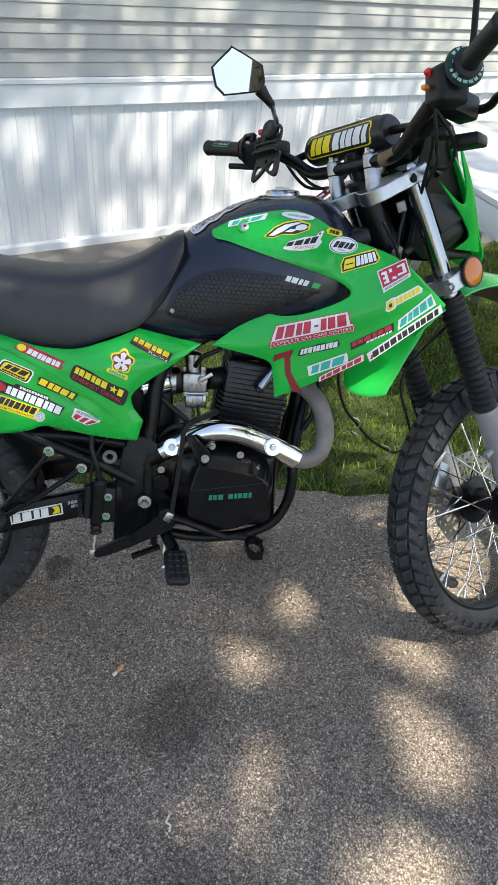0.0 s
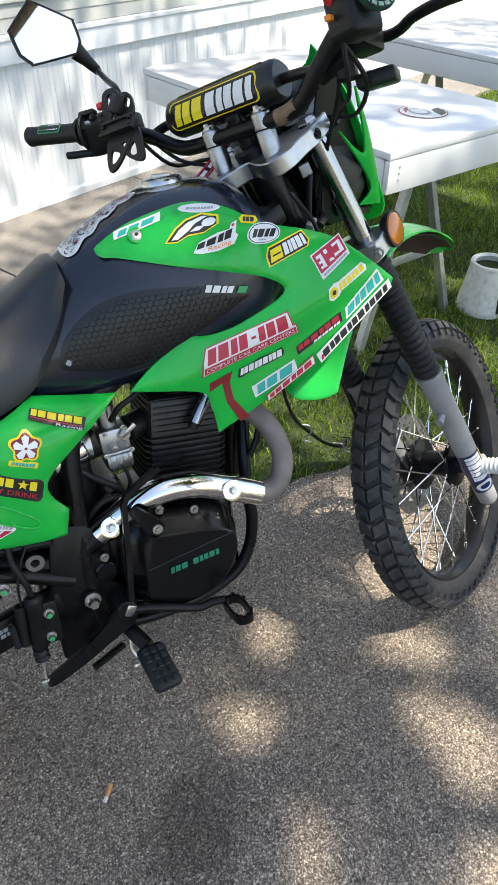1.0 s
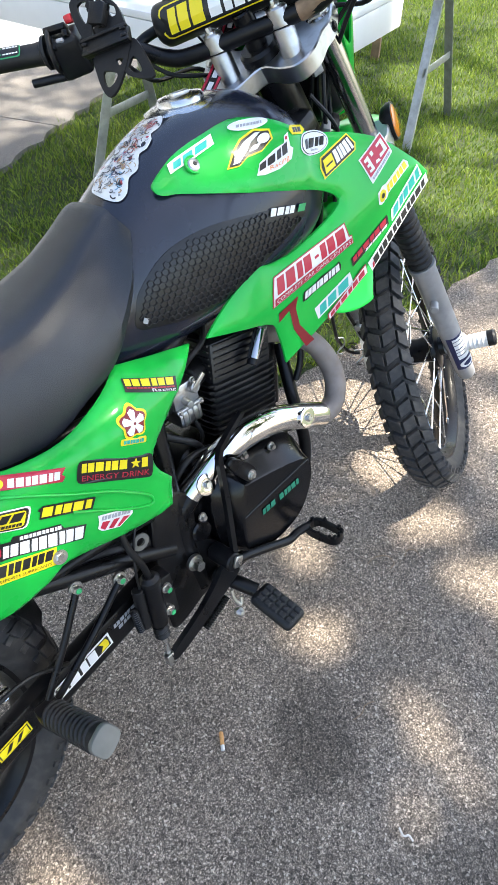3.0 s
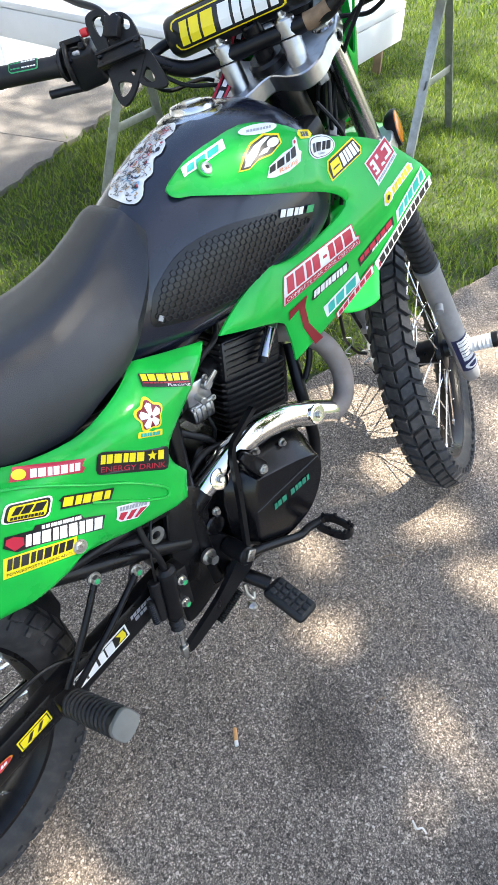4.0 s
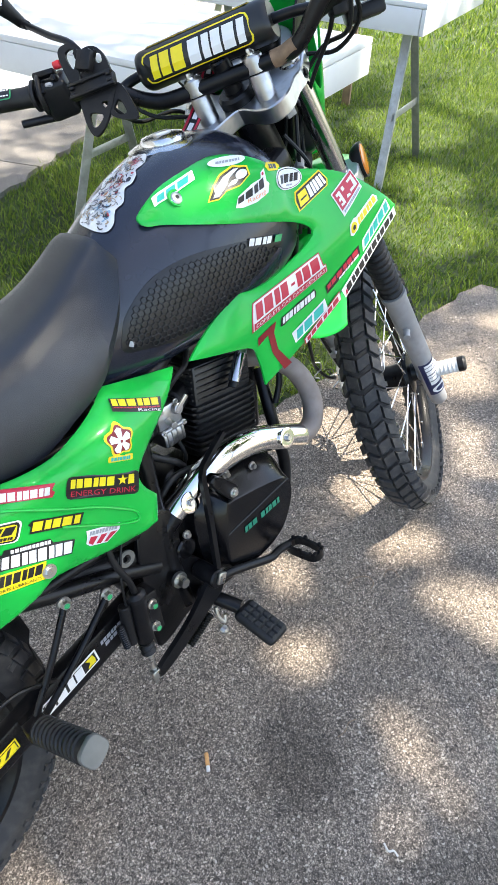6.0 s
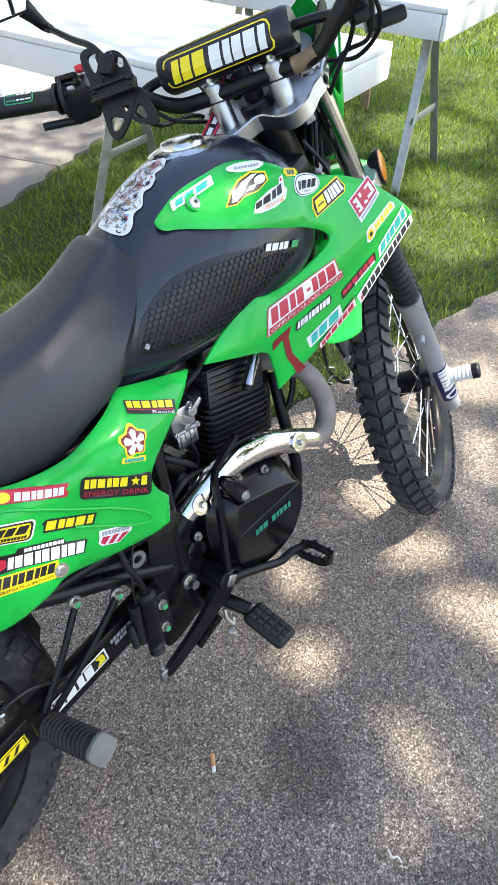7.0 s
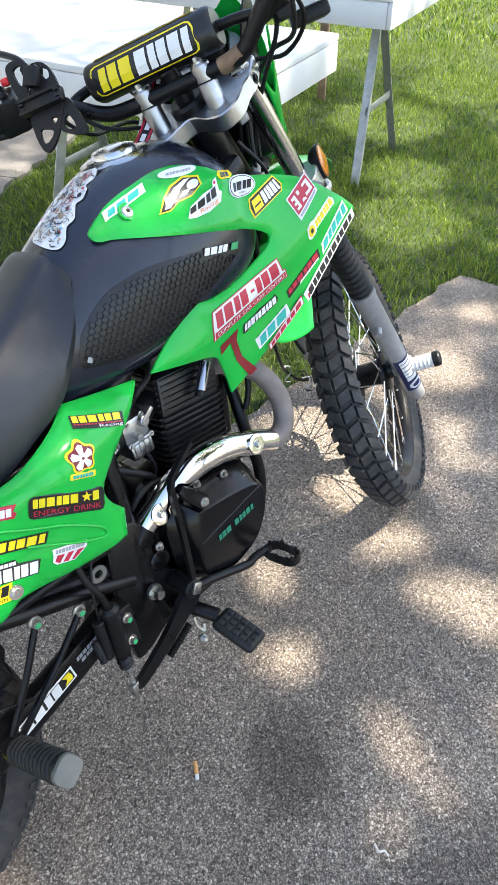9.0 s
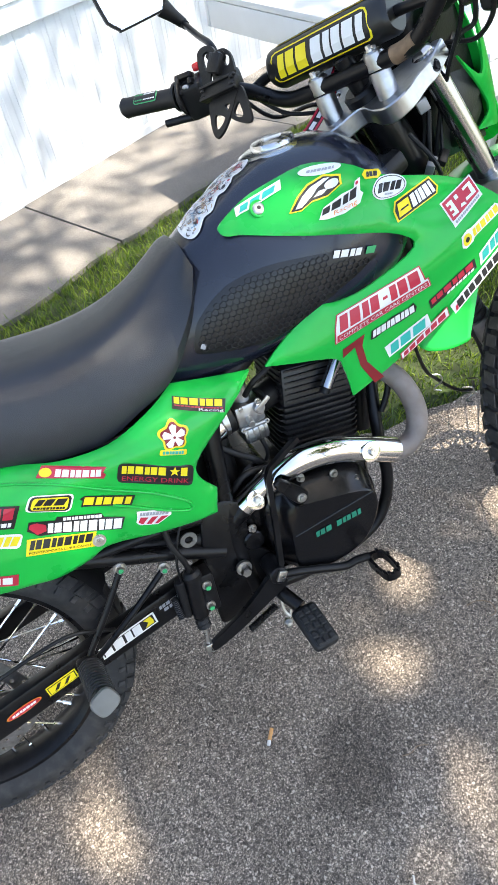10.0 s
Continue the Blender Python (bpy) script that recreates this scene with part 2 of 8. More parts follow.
    mr.inputs[1].default_value, mr.inputs[2].default_value = 0.3, 0.7
    mr.inputs[3].default_value, mr.inputs[4].default_value = 1 - blotch, 1 + blotch * 0.6
    L(n1.outputs["Fac"], mr.inputs[0])
    fac = mr.outputs[0]
    n3 = N("ShaderNodeTexNoise")
    n3.inputs["Scale"].default_value, n3.inputs["Detail"].default_value = 14, 5
    L(tc.outputs["Object"], n3.inputs["Vector"])
    geo = N("ShaderNodeVectorMath"); geo.operation = "ADD"
    wob = N("ShaderNodeVectorMath"); wob.operation = "SCALE"; wob.inputs["Scale"].default_value = 0.16
    cen = N("ShaderNodeVectorMath"); cen.operation = "SUBTRACT"; cen.inputs[1].default_value = (0.5, 0.5, 0.5)
    L(n3.outputs["Color"], cen.inputs[0]); L(cen.outputs[0], wob.inputs[0])
    L(tc.outputs["Object"], geo.inputs[0]); L(wob.outputs[0], geo.inputs[1])
    for (sx, sy, rad, dark) in stains:
        d = N("ShaderNodeVectorMath"); d.operation = "DISTANCE"; d.inputs[1].default_value = (sx, sy, 0)
        L(geo.outputs[0], d.inputs[0])
        r = N("ShaderNodeMapRange")
        r.inputs[1].default_value, r.inputs[2].default_value = rad * 0.5, rad
        r.inputs[3].default_value, r.inputs[4].default_value = dark, 1.0
        L(d.outputs["Value"], r.inputs[0])
        mu = N("ShaderNodeMath"); mu.operation = "MULTIPLY"
        L(fac, mu.inputs[0]); L(r.outputs[0], mu.inputs[1])
        fac = mu.outputs[0]
    sc = N("ShaderNodeVectorMath"); sc.operation = "SCALE"
    L(mix.outputs["Result"], sc.inputs[0]); L(fac, sc.inputs["Scale"])
    L(sc.outputs[0], b.inputs["Base Color"])
    bp = N("ShaderNodeBump"); bp.inputs["Strength"].default_value, bp.inputs["Distance"].default_value = 0.5, 0.004
    L(vor.outputs["Distance"], bp.inputs["Height"])
    bp2 = N("ShaderNodeBump"); bp2.inputs["Strength"].default_value, bp2.inputs["Distance"].default_value = 0.3, 0.01
    L(n3.outputs["Fac"], bp2.inputs["Height"]); L(bp.outputs[0], bp2.inputs["Normal"])
    L(bp2.outputs[0], b.inputs["Normal"])
    return m


DRIVE = concrete_mat("worn_aggregate_concrete", [(0.085, 0.067, 0.052), (0.31, 0.251, 0.199), (0.445, 0.364, 0.290), (0.17, 0.136, 0.109), (0.60, 0.497, 0.403)], (0.66, 0.565, 0.465),
                     stains=((-0.02, 0.995, 0.13, 0.56), (-0.16, 0.62, 0.14, 0.65), (-0.10, 1.55, 0.05, 0.4), (0.36, 1.42, 0.2, 0.7)))
WALKWAY = concrete_mat("smooth_concrete", [(0.17, 0.155, 0.14), (0.21, 0.19, 0.17), (0.24, 0.22, 0.20)], (0.27, 0.25, 0.23), blotch=0.25, mortar=0.8)


def soil_mat():
    m = node_mat("turf_soil", (0.035, 0.055, 0.014), 0.9, vary=0.5, scale=12, bump=0.6, bump_scale=40, dirt=(0.06, 0.05, 0.028), dirt_amt=0.4)
    return m


def leaf_mat(name, base, tip, trans):
    m = bpy.data.materials.new(name)
    m.use_nodes = True
    nt = m.node_tree
    b = nt.nodes["Principled BSDF"]
    g = nt.nodes.new("ShaderNodeNewGeometry")
    ramp = nt.nodes.new("ShaderNodeValToRGB")
    ramp.color_ramp.elements[0].color, ramp.color_ramp.elements[1].color = (*base, 1), (*tip, 1)
    nt.links.new(g.outputs["Random Per Island"], ramp.inputs[0])
    nt.links.new(ramp.outputs[0], b.inputs["Base Color"])
    b.inputs["Roughness"].default_value = 0.5
    tr = nt.nodes.new("ShaderNodeBsdfTranslucent")
    nt.links.new(ramp.outputs[0], tr.inputs[0])
    mx = nt.nodes.new("ShaderNodeMixShader")
    mx.inputs[0].default_value = trans
    nt.links.new(b.outputs[0], mx.inputs[1])
    nt.links.new(tr.outputs[0], mx.inputs[2])
    nt.links.new(mx.outputs[0], nt.nodes["Material Output"].inputs[0])
    return m


SOIL = soil_mat()
GRASS = leaf_mat("grass_blades", (0.036, 0.105, 0.010), (0.30, 0.385, 0.050), 0.45)
LEAF = leaf_mat("tree_leaves", (0.04, 0.10, 0.02), (0.09, 0.17, 0.04), 0.3)
MIRROR = bpy.data.materials.new("mirror_glass")
MIRROR.use_nodes = True
MIRROR.node_tree.nodes["Principled BSDF"].inputs["Base Color"].default_value = (0.85, 0.87, 0.88, 1)
MIRROR.node_tree.nodes["Principled BSDF"].inputs["Metallic"].default_value = 1
MIRROR.node_tree.nodes["Principled BSDF"].inputs["Roughness"].default_value = 0.015


# ---- building helpers ----
def link_mesh(name, bm, material, parent=None, label="", smooth=35, weld=0.0):
    if weld:
        bmesh.ops.remove_doubles(bm, verts=bm.verts, dist=weld)
    bmesh.ops.recalc_face_normals(bm, faces=bm.faces)
    me = bpy.data.meshes.new(name)
    bm.to_mesh(me)
    bm.free()
    for m in (material if isinstance(material, (list, tuple)) else (material,)):
        me.materials.append(m)
    if smooth:
        for p in me.polygons:
            p.use_smooth = True
        me.set_sharp_from_angle(angle=radians(smooth))
    ob = new(name, me)
    if parent:
        ob.parent = parent
    if label:
        tagged(ob, label)
    return ob


def part(name, bm, material, parent, label="", smooth=35, m=None, weld=0.0):
    if m is not None:
        bm.transform(m)
    return link_mesh(name, bm, material, parent, label, smooth, weld)


def ring_faces(bm, rings, closed=True, caps=True):
    n = len(rings[0])
    for a, b in zip(rings, rings[1:]):
        for i in range(n if closed else n - 1):
            j = (i + 1) % n
            bm.faces.new((a[i], a[j], b[j], b[i]))
    if caps and closed:
        bm.faces.new(rings[0][::-1])
        bm.faces.new(rings[-1])


def smooth_line(pts, per=6):
    """A round line through the points."""
    P = [Vector(p) for p in pts]
    out = []
    for i in range(len(P) - 1):
        a, b = P[max(0, i - 1)], P[i]
        c, d = P[i + 1], P[min(len(P) - 1, i + 2)]
        for k in range(per):
            t = k / per
            out.append(0.5 * ((2 * b) + (c - a) * t + (2 * a - 5 * b + 4 * c - d) * t * t + (3 * b - a - 3 * c + d) * t ** 3))
    out.append(P[-1])
    return out


def tube(bm, pts, r, seg=12, radii=None, flat=1.0):
    P = [Vector(p) for p in pts]
    rings, side = [], None
    for i, p in enumerate(P):
        t = (P[min(i + 1, len(P) - 1)] - P[max(i - 1, 0)]).normalized()
        if side is None:
            side = t.orthogonal().normalized()
        side = (side - t * side.dot(t)).normalized()
        up = t.cross(side)
        rr = radii[i] if radii else r
        rings.append([bm.verts.new(p + (side * math.cos(a) + up * math.sin(a) * flat) * rr) for a in [2 * math.pi * k / seg for k in range(seg)]])
    ring_faces(bm, rings)
    return bm


def tube_bm(pts, r, seg=12, radii=None, curve=True, per=6, flat=1.0):
    bm = bmesh.new()
    if curve and not radii:
        pts = smooth_line(pts, per)
    return tube(bm, pts, r, seg, radii, flat)


def lathe(bm, profile, m=None, seg=32, closed_profile=False):
    """profile: (radius, along) pairs, turned about the y axis; m places it."""
    m = m or Matrix()
    rings = []
    for r, y in profile:
        rings.append([bm.verts.new(m @ Vector((r * math.cos(a), y, r * math.sin(a)))) for a in [2 * math.pi * k / seg for k in range(seg)]])
    if closed_profile:
        rings.append(rings[0])
    n = seg
    for a, b in zip(rings, rings[1:]):
        for i in range(n):
            j = (i + 1) % n
            bm.faces.new((a[i], a[j], b[j], b[i]))
    if not closed_profile:
        if profile[0][0] > 1e-5:
            bm.faces.new(rings[0][::-1])
        if profile[-1][0] > 1e-5:
            bm.faces.new(rings[-1])
    return bm


def lathe_bm(profile, m=None, seg=32, closed_profile=False):
    return lathe(bmesh.new(), profile, m, seg, closed_profile)


def box(bm, size, m=None, bevel=0.0, seg=2):
    r = bmesh.ops.create_cube(bm, size=1.0)
    vs = r["verts"]
    for v in vs:
        v.co = Vector((v.co.x * size[0], v.co.y * size[1], v.co.z * size[2]))
    if bevel:
        es = list({e for v in vs for e in v.link_edges})
        rb = bmesh.ops.bevel(bm, geom=es, offset=bevel, segments=seg, affect="EDGES", profile=0.5)
        vs = list({v for f in rb["faces"] for v in f.verts} | {v for v in vs if v.is_valid})
    if m is not None:
        for v in vs:
            v.co = m @ v.co
    return vs


def box_bm(size, m=None, bevel=0.0, seg=2):
    bm = bmesh.new()
    box(bm, size, m, bevel, seg)
    return bm


def bolt_bm(at, direction, r=0.008, h=0.006):
    """A hexagon head on a washer, looking along direction."""
    q = Vector(direction).to_track_quat("Y", "Z").to_matrix().to_4x4()
    m = Matrix.Translation(at) @ q
    bm = lathe_bm([(0, 0), (r * 1.45, 0), (r * 1.45, h * 0.35), (0, h * 0.35)], m, 20)
    lathe(bm, [(0, h * 0.3), (r, h * 0.3), (r, h * 0.9), (r * 0.85, h * 1.15), (0, h * 1.15)], m, 6)
    return bm


def cyl_bm(a, b, r, seg=20, bevel=0.15, r2=None):
    """A round bar from a to b with softened ends."""
    a, b = Vector(a), Vector(b)
    L = (b - a).length
    m = Matrix.Translation(a) @ (b - a).to_track_quat("Y", "Z").to_matrix().to_4x4()
    r2 = r if r2 is None else r2
    e = min(bevel * r, L * 0.3)
    return lathe_bm([(0, 0), (r - e, 0), (r, e), (r2, L - e), (r2 - e, L), (0, L)], m, seg)


def rounded(pts, per=5, sharp=()):
    """Round a closed outline of (x, z) points; indices in sharp stay corners."""
    n, out = len(pts), []
    P = [Vector(p) for p in pts]
    for i in range(n):
        b, c = P[i], P[(i + 1) % n]
        a = b if i in sharp else P[i - 1]
        d = c if (i + 1) % n in sharp else P[(i + 2) % n]
        for k in range(per):
            t = k / per
            out.append(0.5 * ((2 * b) + (c - a) * t + (2 * a - 5 * b + 4 * c - d) * t * t + (3 * b - a - 3 * c + d) * t ** 3))
    return out


def panel_bm(outline, surf, thick=0.004, step=0.012, roll=0.006, flip=1):
    """A shell over an (x, z) outline, laid on the surface y = surf(x, z), its rim rolled inwards."""
    pts = [Vector((p[0], p[1])) for p in outline]
    n = len(pts)
    seg = [(pts[k], pts[(k + 1) % n]) for k in range(n)]

    def rim(p):
        best = 1.0
        for a, b in seg:
            d = b - a
            t = max(0, min(1, (p - a).dot(d) / max(d.length_squared, 1e-12)))
            best = min(best, (p - (a + d * t)).length_squared)
        return math.sqrt(best)

    extra = []
    # an inner ring follows the rim, a grid fills the rest
    for a, b in seg:
        d = (b - a)
        if d.length < 1e-6:
            continue
        nn = Vector((-d.y, d.x)).normalized()
        for off in (0.0035, 0.008):
            for sgn in (1, -1):
                q = (a + b) / 2 + nn * off * sgn
                if inside(q, pts) and abs(rim(q) - off) < 0.0006:
                    extra.append(q)
    x0, x1 = min(p.x for p in pts), max(p.x for p in pts)
    z0, z1 = min(p.y for p in pts), max(p.y for p in pts)
    z = z0
    row = 0
    while z < z1:
        x = x0 + (step / 2 if row % 2 else 0)
        while x < x1:
            q = Vector((x, z))
            if inside(q, pts) and rim(q) > 0.011:
                extra.append(q)
            x += step
        z += step * 0.866
        row += 1
    vs, _, fs, _, _, _ = delaunay_2d_cdt(pts + extra, [], [list(range(n))], 1, 1e-6)
    bm = bmesh.new()
    bv = []
    for p in vs:
        bv.append(bm.verts.new((p.x, (surf(p.x, p.y) + roll * math.exp(-rim(p) / 0.005)) * flip, p.y)))
    for f in fs:
        bm.faces.new([bv[k] for k in f])
    ext = bmesh.ops.extrude_face_region(bm, geom=list(bm.faces))
    for g in ext["geom"]:
        if isinstance(g, bmesh.types.BMVert):
            g.co.y += thick * flip
    return bm


def inside(p, poly):
    hit, n = False, len(poly)
    for i in range(n):
        a, b = poly[i], poly[i - 1]
        if (a[1] > p[1]) != (b[1] > p[1]) and p[0] < (b[0] - a[0]) * (p[1] - a[1]) / (b[1] - a[1]) + a[0]:
            hit = not hit
    return hit


def loft_bm(sections, cap=True):
    bm = bmesh.new()
    rings = [[bm.verts.new(p) for p in s] for s in sections]
    ring_faces(bm, rings, True, cap)
    return bm


def thing(name, label, category, m=None, group=""):
    ob = new(name)
    ob.empty_display_size = 0.05
    if m is not None:
        ob.matrix_world = m
    return tagged(ob, label, category, group)


def prism(bm, pts, y0, y1, axis="y"):
    """An (a, b) outline given thickness along one axis."""
    mk = {"y": lambda p, t: (p[0], t, p[1]), "z": lambda p, t: (p[0], p[1], t), "x": lambda p, t: (t, p[0], p[1])}[axis]
    A = [bm.verts.new(mk(p, y0)) for p in pts]
    B = [bm.verts.new(mk(p, y1)) for p in pts]
    ring_faces(bm, [A, B])
    return bm


# ---- ground and building ----
def line_y(x):
    """The driveway's lawn edge."""
    return 1.510 - 0.560 * (x - 0.69)


def build_ground():
    bm = bmesh.new()
    bmesh.ops.create_grid(bm, x_segments=60, y_segments=60, size=400)
    for v in bm.verts:
        v.co.z = -0.03
    tagged(link_mesh("ground", bm, SOIL, smooth=0), "green lawn and soil reaching to the horizon", "ground", kind="structure")
    # driveway slab with a chipped lawn edge
    rnd = random.Random(4)
    edge = []
    x = -3.2
    while x < 1.97:
        edge.append((x, line_y(x) + rnd.uniform(-0.012, 0.012)))
        x += 0.05
    edge += [(2.00, 0.765), (1.995, 0.72), (1.955, 0.62), (1.93, 0.3), (1.92, -0.5), (1.93, -2), (1.9, -9)]
    edge += [(-9, -9), (-9, 2.97), (-3.3, 2.97)]
    bm = bmesh.new()
    top = [bm.verts.new((p[0], p[1], 0.0)) for p in edge]
    low = [bm.verts.new((p[0], p[1], -0.10)) for p in edge]
    ring_faces(bm, [low, top])
    tagged(link_mesh("driveway", bm, DRIVE, smooth=0), "worn grey aggregate concrete driveway with dark oil stains", "driveway", kind="structure")
    # walkway slabs along the wall
    xs = [-6.0, -3.9, -1.4, 1.19, 2.45, 3.7, 5.2, 7.2, 9.4, 12]
    for a, b in zip(xs, xs[1:]):
        bm = bmesh.new()
        pts = []
        n = 14
        for i in range(n + 1):
            pts.append((a + 0.004 + (b - a - 0.008) * i / n, 3.0 + rnd.uniform(-0.02, 0.02)))
        pts += [(b - 0.004, 3.9), (a + 0.004, 3.9)]
        A = [bm.verts.new((p[0], p[1], -0.09)) for p in pts]
        B = [bm.verts.new((p[0], p[1], -0.004 - (0.004 if a < 1 else 0))) for p in pts]
        ring_faces(bm, [A, B])
        tagged(link_mesh("walkway", bm, WALKWAY, smooth=0), "smooth grey concrete walkway slab beside the building", "walkway", group="walkway slabs", kind="structure")


def build_wall():
    Y = 3.755
    x0, x1 = -5.0, 11.0
    wall = link_mesh("wall_north", box_bm((x1 - x0, 0.16, 2.66), pose((x0 + x1) / 2, Y + 0.125, 1.32)), SIDING, smooth=0)
    tagged(wall, "mobile home wall with grey vinyl siding over white ribbed skirting", "wall", kind="structure")
    # lap siding courses
    course = bmesh.new()
    prof = [(Y + 0.04, 0.0), (Y - 0.012, 0.0), (Y - 0.016, 0.004), (Y - 0.015, 0.010), (Y - 0.006, 0.060), (Y - 0.011, 0.064), (Y - 0.010, 0.070), (Y + 0.001, 0.1165), (Y + 0.04, 0.1165)]
    A = [course.verts.new((x0, p[0], p[1])) for p in prof]
    B = [course.verts.new((x1, p[0], p[1])) for p in prof]
    ring_faces(course, [A, B])
    bmesh.ops.recalc_face_normals(course, faces=course.faces)
    me = bpy.data.meshes.new("siding_board")
    course.to_mesh(me)
    course.free()
    me.materials.append(SIDING)
    z = 0.815
    while z < 2.55:
        ob = new("siding_board", me)
        ob.parent = wall
        ob.location = (0, 0, z)
        z += 0.1165
    # white band under the siding with its drip ledge
    bm = bmesh.new()
    prism(bm, [(Y + 0.04, 0.690), (Y - 0.022, 0.690), (Y - 0.024, 0.694), (Y - 0.020, 0.787), (Y - 0.030, 0.793), (Y - 0.030, 0.809), (Y - 0.018, 0.815), (Y + 0.04, 0.815)], x0, x1, "x")
    tagged(link_mesh("trim", bm, SKIRT, wall, smooth=0), "white vinyl trim band")
    bm = bmesh.new()
    prism(bm, [(Y + 0.03, -0.02), (Y - 0.014, -0.02), (Y - 0.014, 0.03), (Y - 0.006, 0.042), (Y + 0.03, 0.042)], x0, x1, "x")
    tagged(link_mesh("bottom_rail", bm, SKIRT, wall, smooth=0), "white vinyl bottom rail")
    # ribbed skirting boards
    rib = bmesh.new()
    w = 0.0905
    prof = [(0.0, Y + 0.0035), (0.004, Y + 0.0005), (0.020, Y - 0.0005), (0.026, Y + 0.002), (0.058, Y + 0.002), (0.064, Y - 0.0005), (w - 0.004, Y + 0.0005), (w - 0.0005, Y + 0.0035), (w - 0.0005, Y + 0.04), (0, Y + 0.04)]
    prism(rib, prof, 0.03, 0.70, "z")
    bmesh.ops.recalc_face_normals(rib, faces=rib.faces)
    me = bpy.data.meshes.new("skirting_board")
    rib.to_mesh(me)
    rib.free()
    me.materials.append(SKIRT)
    x = 0.556 - w * 60
    while x < x1 - w:
        if x > x0:
            ob = new("skirting_board", me)
            ob.parent = wall
            ob.location = (x, 0, 0)
        x += w
    # roof edge and the far walls of the home
    bm = box_bm((x1 - x0 + 0.6, 4.0, 0.14), pose((x0 + x1) / 2, Y + 1.85, 2.72), 0.01)
    tagged(link_mesh("roof", bm, SKIRT, smooth=0), "flat pale roof of the mobile home", "roof", kind="structure")


def u_v():
    u = Vector((0.970, -0.243, 0))
    return u, Vector((0.243, 0.970, 0))


def build_table(corner, width, length, top, name_label):
    """A white panel table, near-left corner given, with a lip all round."""
    u, v = u_v()
    m = Matrix((( u.x, v.x, 0, corner[0]), (u.y, v.y, 0, corner[1]), (0, 0, 1, 0), (0, 0, 0, 1)))
    t = thing("panel_table", name_label, "table", m)
    bm = box_bm((width, length, 0.022), pose(width / 2, length / 2, top - 0.011), 0.004)
    part("tabletop", bm, TABLE, t)
    for nm, sx, sy, px, py in (("front_lip", width, 0.02, width / 2, 0.010), ("back_lip", width, 0.02, width / 2, length - 0.010), ("side_lip", 0.02, length - 0.044, 0.010, length / 2), ("side_lip", 0.02, length - 0.044, width - 0.010, length / 2)):
        part(nm, box_bm((sx - 0.004, sy, 0.095), pose(px, py, top - 0.0235 - 0.0475), 0.003), TABLE, t)
    for i in range(3):
        part("screw", cyl_bm((0.045, -0.001, top - 0.045 - 0.018 * i), (0.045, -0.0022, top - 0.045 - 0.018 * i), 0.003, 8), STEEL, t)
    return t, m


def angle_leg(t, a, b, w=0.045):
    """A folded angle-iron leg from a to b."""
    a, b = Vector(a), Vector(b)
    m = Matrix.Translation(a) @ (b - a).to_track_quat("Z", "Y").to_matrix().to_4x4()
    L = (b - a).length
    bm = bmesh.new()
    prism(bm, [(-w / 2, -w / 2), (w / 2, -w / 2), (w / 2, -w / 2 + 0.003), (-w / 2 + 0.003, -w / 2 + 0.003), (-w / 2 + 0.003, w / 2), (-w / 2, w / 2)], 0, L, "z")
    return part("leg", bm, GALV, t, m=m, smooth=0)


def build_trestle(base, h, length, spread=0.27):
    """A galvanised saw-horse; base is the middle of its near end on the ground."""
    u, v = u_v()
    m = Matrix(((u.x, v.x, 0, base[0]), (u.y, v.y, 0, base[1]), (0, 0, 1, 0), (0, 0, 0, 1)))
    t = thing("sawhorse", "galvanised steel sawhorse with splayed legs standing on grass", "sawhorse", m, "sawhorses under the tables")
    part("beam", box_bm((0.07, length + 0.06, 0.05), pose(0, length / 2, h - 0.026), 0.004), GALV, t)
    for y in (0.0, length):
        for s in (-1, 1):
            angle_leg(t, (s * spread, y + (-0.05 if y == 0 else 0.05), -0.03), (s * 0.05, y, h - 0.05))
        part("brace", box_bm((spread * 1.22, 0.004, 0.035), pose(0, y - 0.03 if y == 0 else y + 0.03, 0.29), 0.001), GALV, t)
    return t


def build_bucket(x, y):
    t = thing("bucket", "dirty white tapered plastic pail with an open top on the lawn", "bucket", pose(x, y, -0.025, 0, 0, 20))
    q = pose(0, 0, 0, 90)
    part("pail", lathe_bm([(0.108, 0.0), (0.112, 0.003), (0.083, 0.198), (0.078, 0.198), (0.104, 0.006)], q, 40, True), PAIL, t)
    part("rim", lathe_bm([(0.083, 0.196), (0.087, 0.200), (0.085, 0.210), (0.074, 0.212), (0.066, 0.204), (0.070, 0.196)], q, 40, True), PAIL, t, "thick worn rim")
    # dark disc just below the rim paints in the shade inside the pail
    part("inside_shade", lathe_bm([(0, 0.178), (0.080, 0.178), (0.080, 0.172), (0, 0.172)], q, 32), SOIL, t, "dark disc standing in for the shaded inside")
    part("slot", box_bm((0.022, 0.006, 0.13), Matrix.Rotation(radians(-52), 4, "Z") @ Matrix.Translation((0, -0.1005, 0.088)) @ Matrix.Rotation(radians(-8.3), 4, "X"), 0.002), S_BLACK, t, "dark slot down its side")
    return t


build_ground()
build_wall()
table_a, _ = build_table((1.42, 1.515), 0.73, 1.36, 0.795, "white painted panel table with a round emblem sticker")
table_b, _ = build_table((2.62, 1.21), 0.80, 1.36, 0.82, "white painted panel table on a sawhorse")
build_trestle((1.92, 1.65), 0.682, 0.76)
build_trestle((3.09, 1.30), 0.702, 1.05, 0.285)
build_bucket(2.30, 1.44)


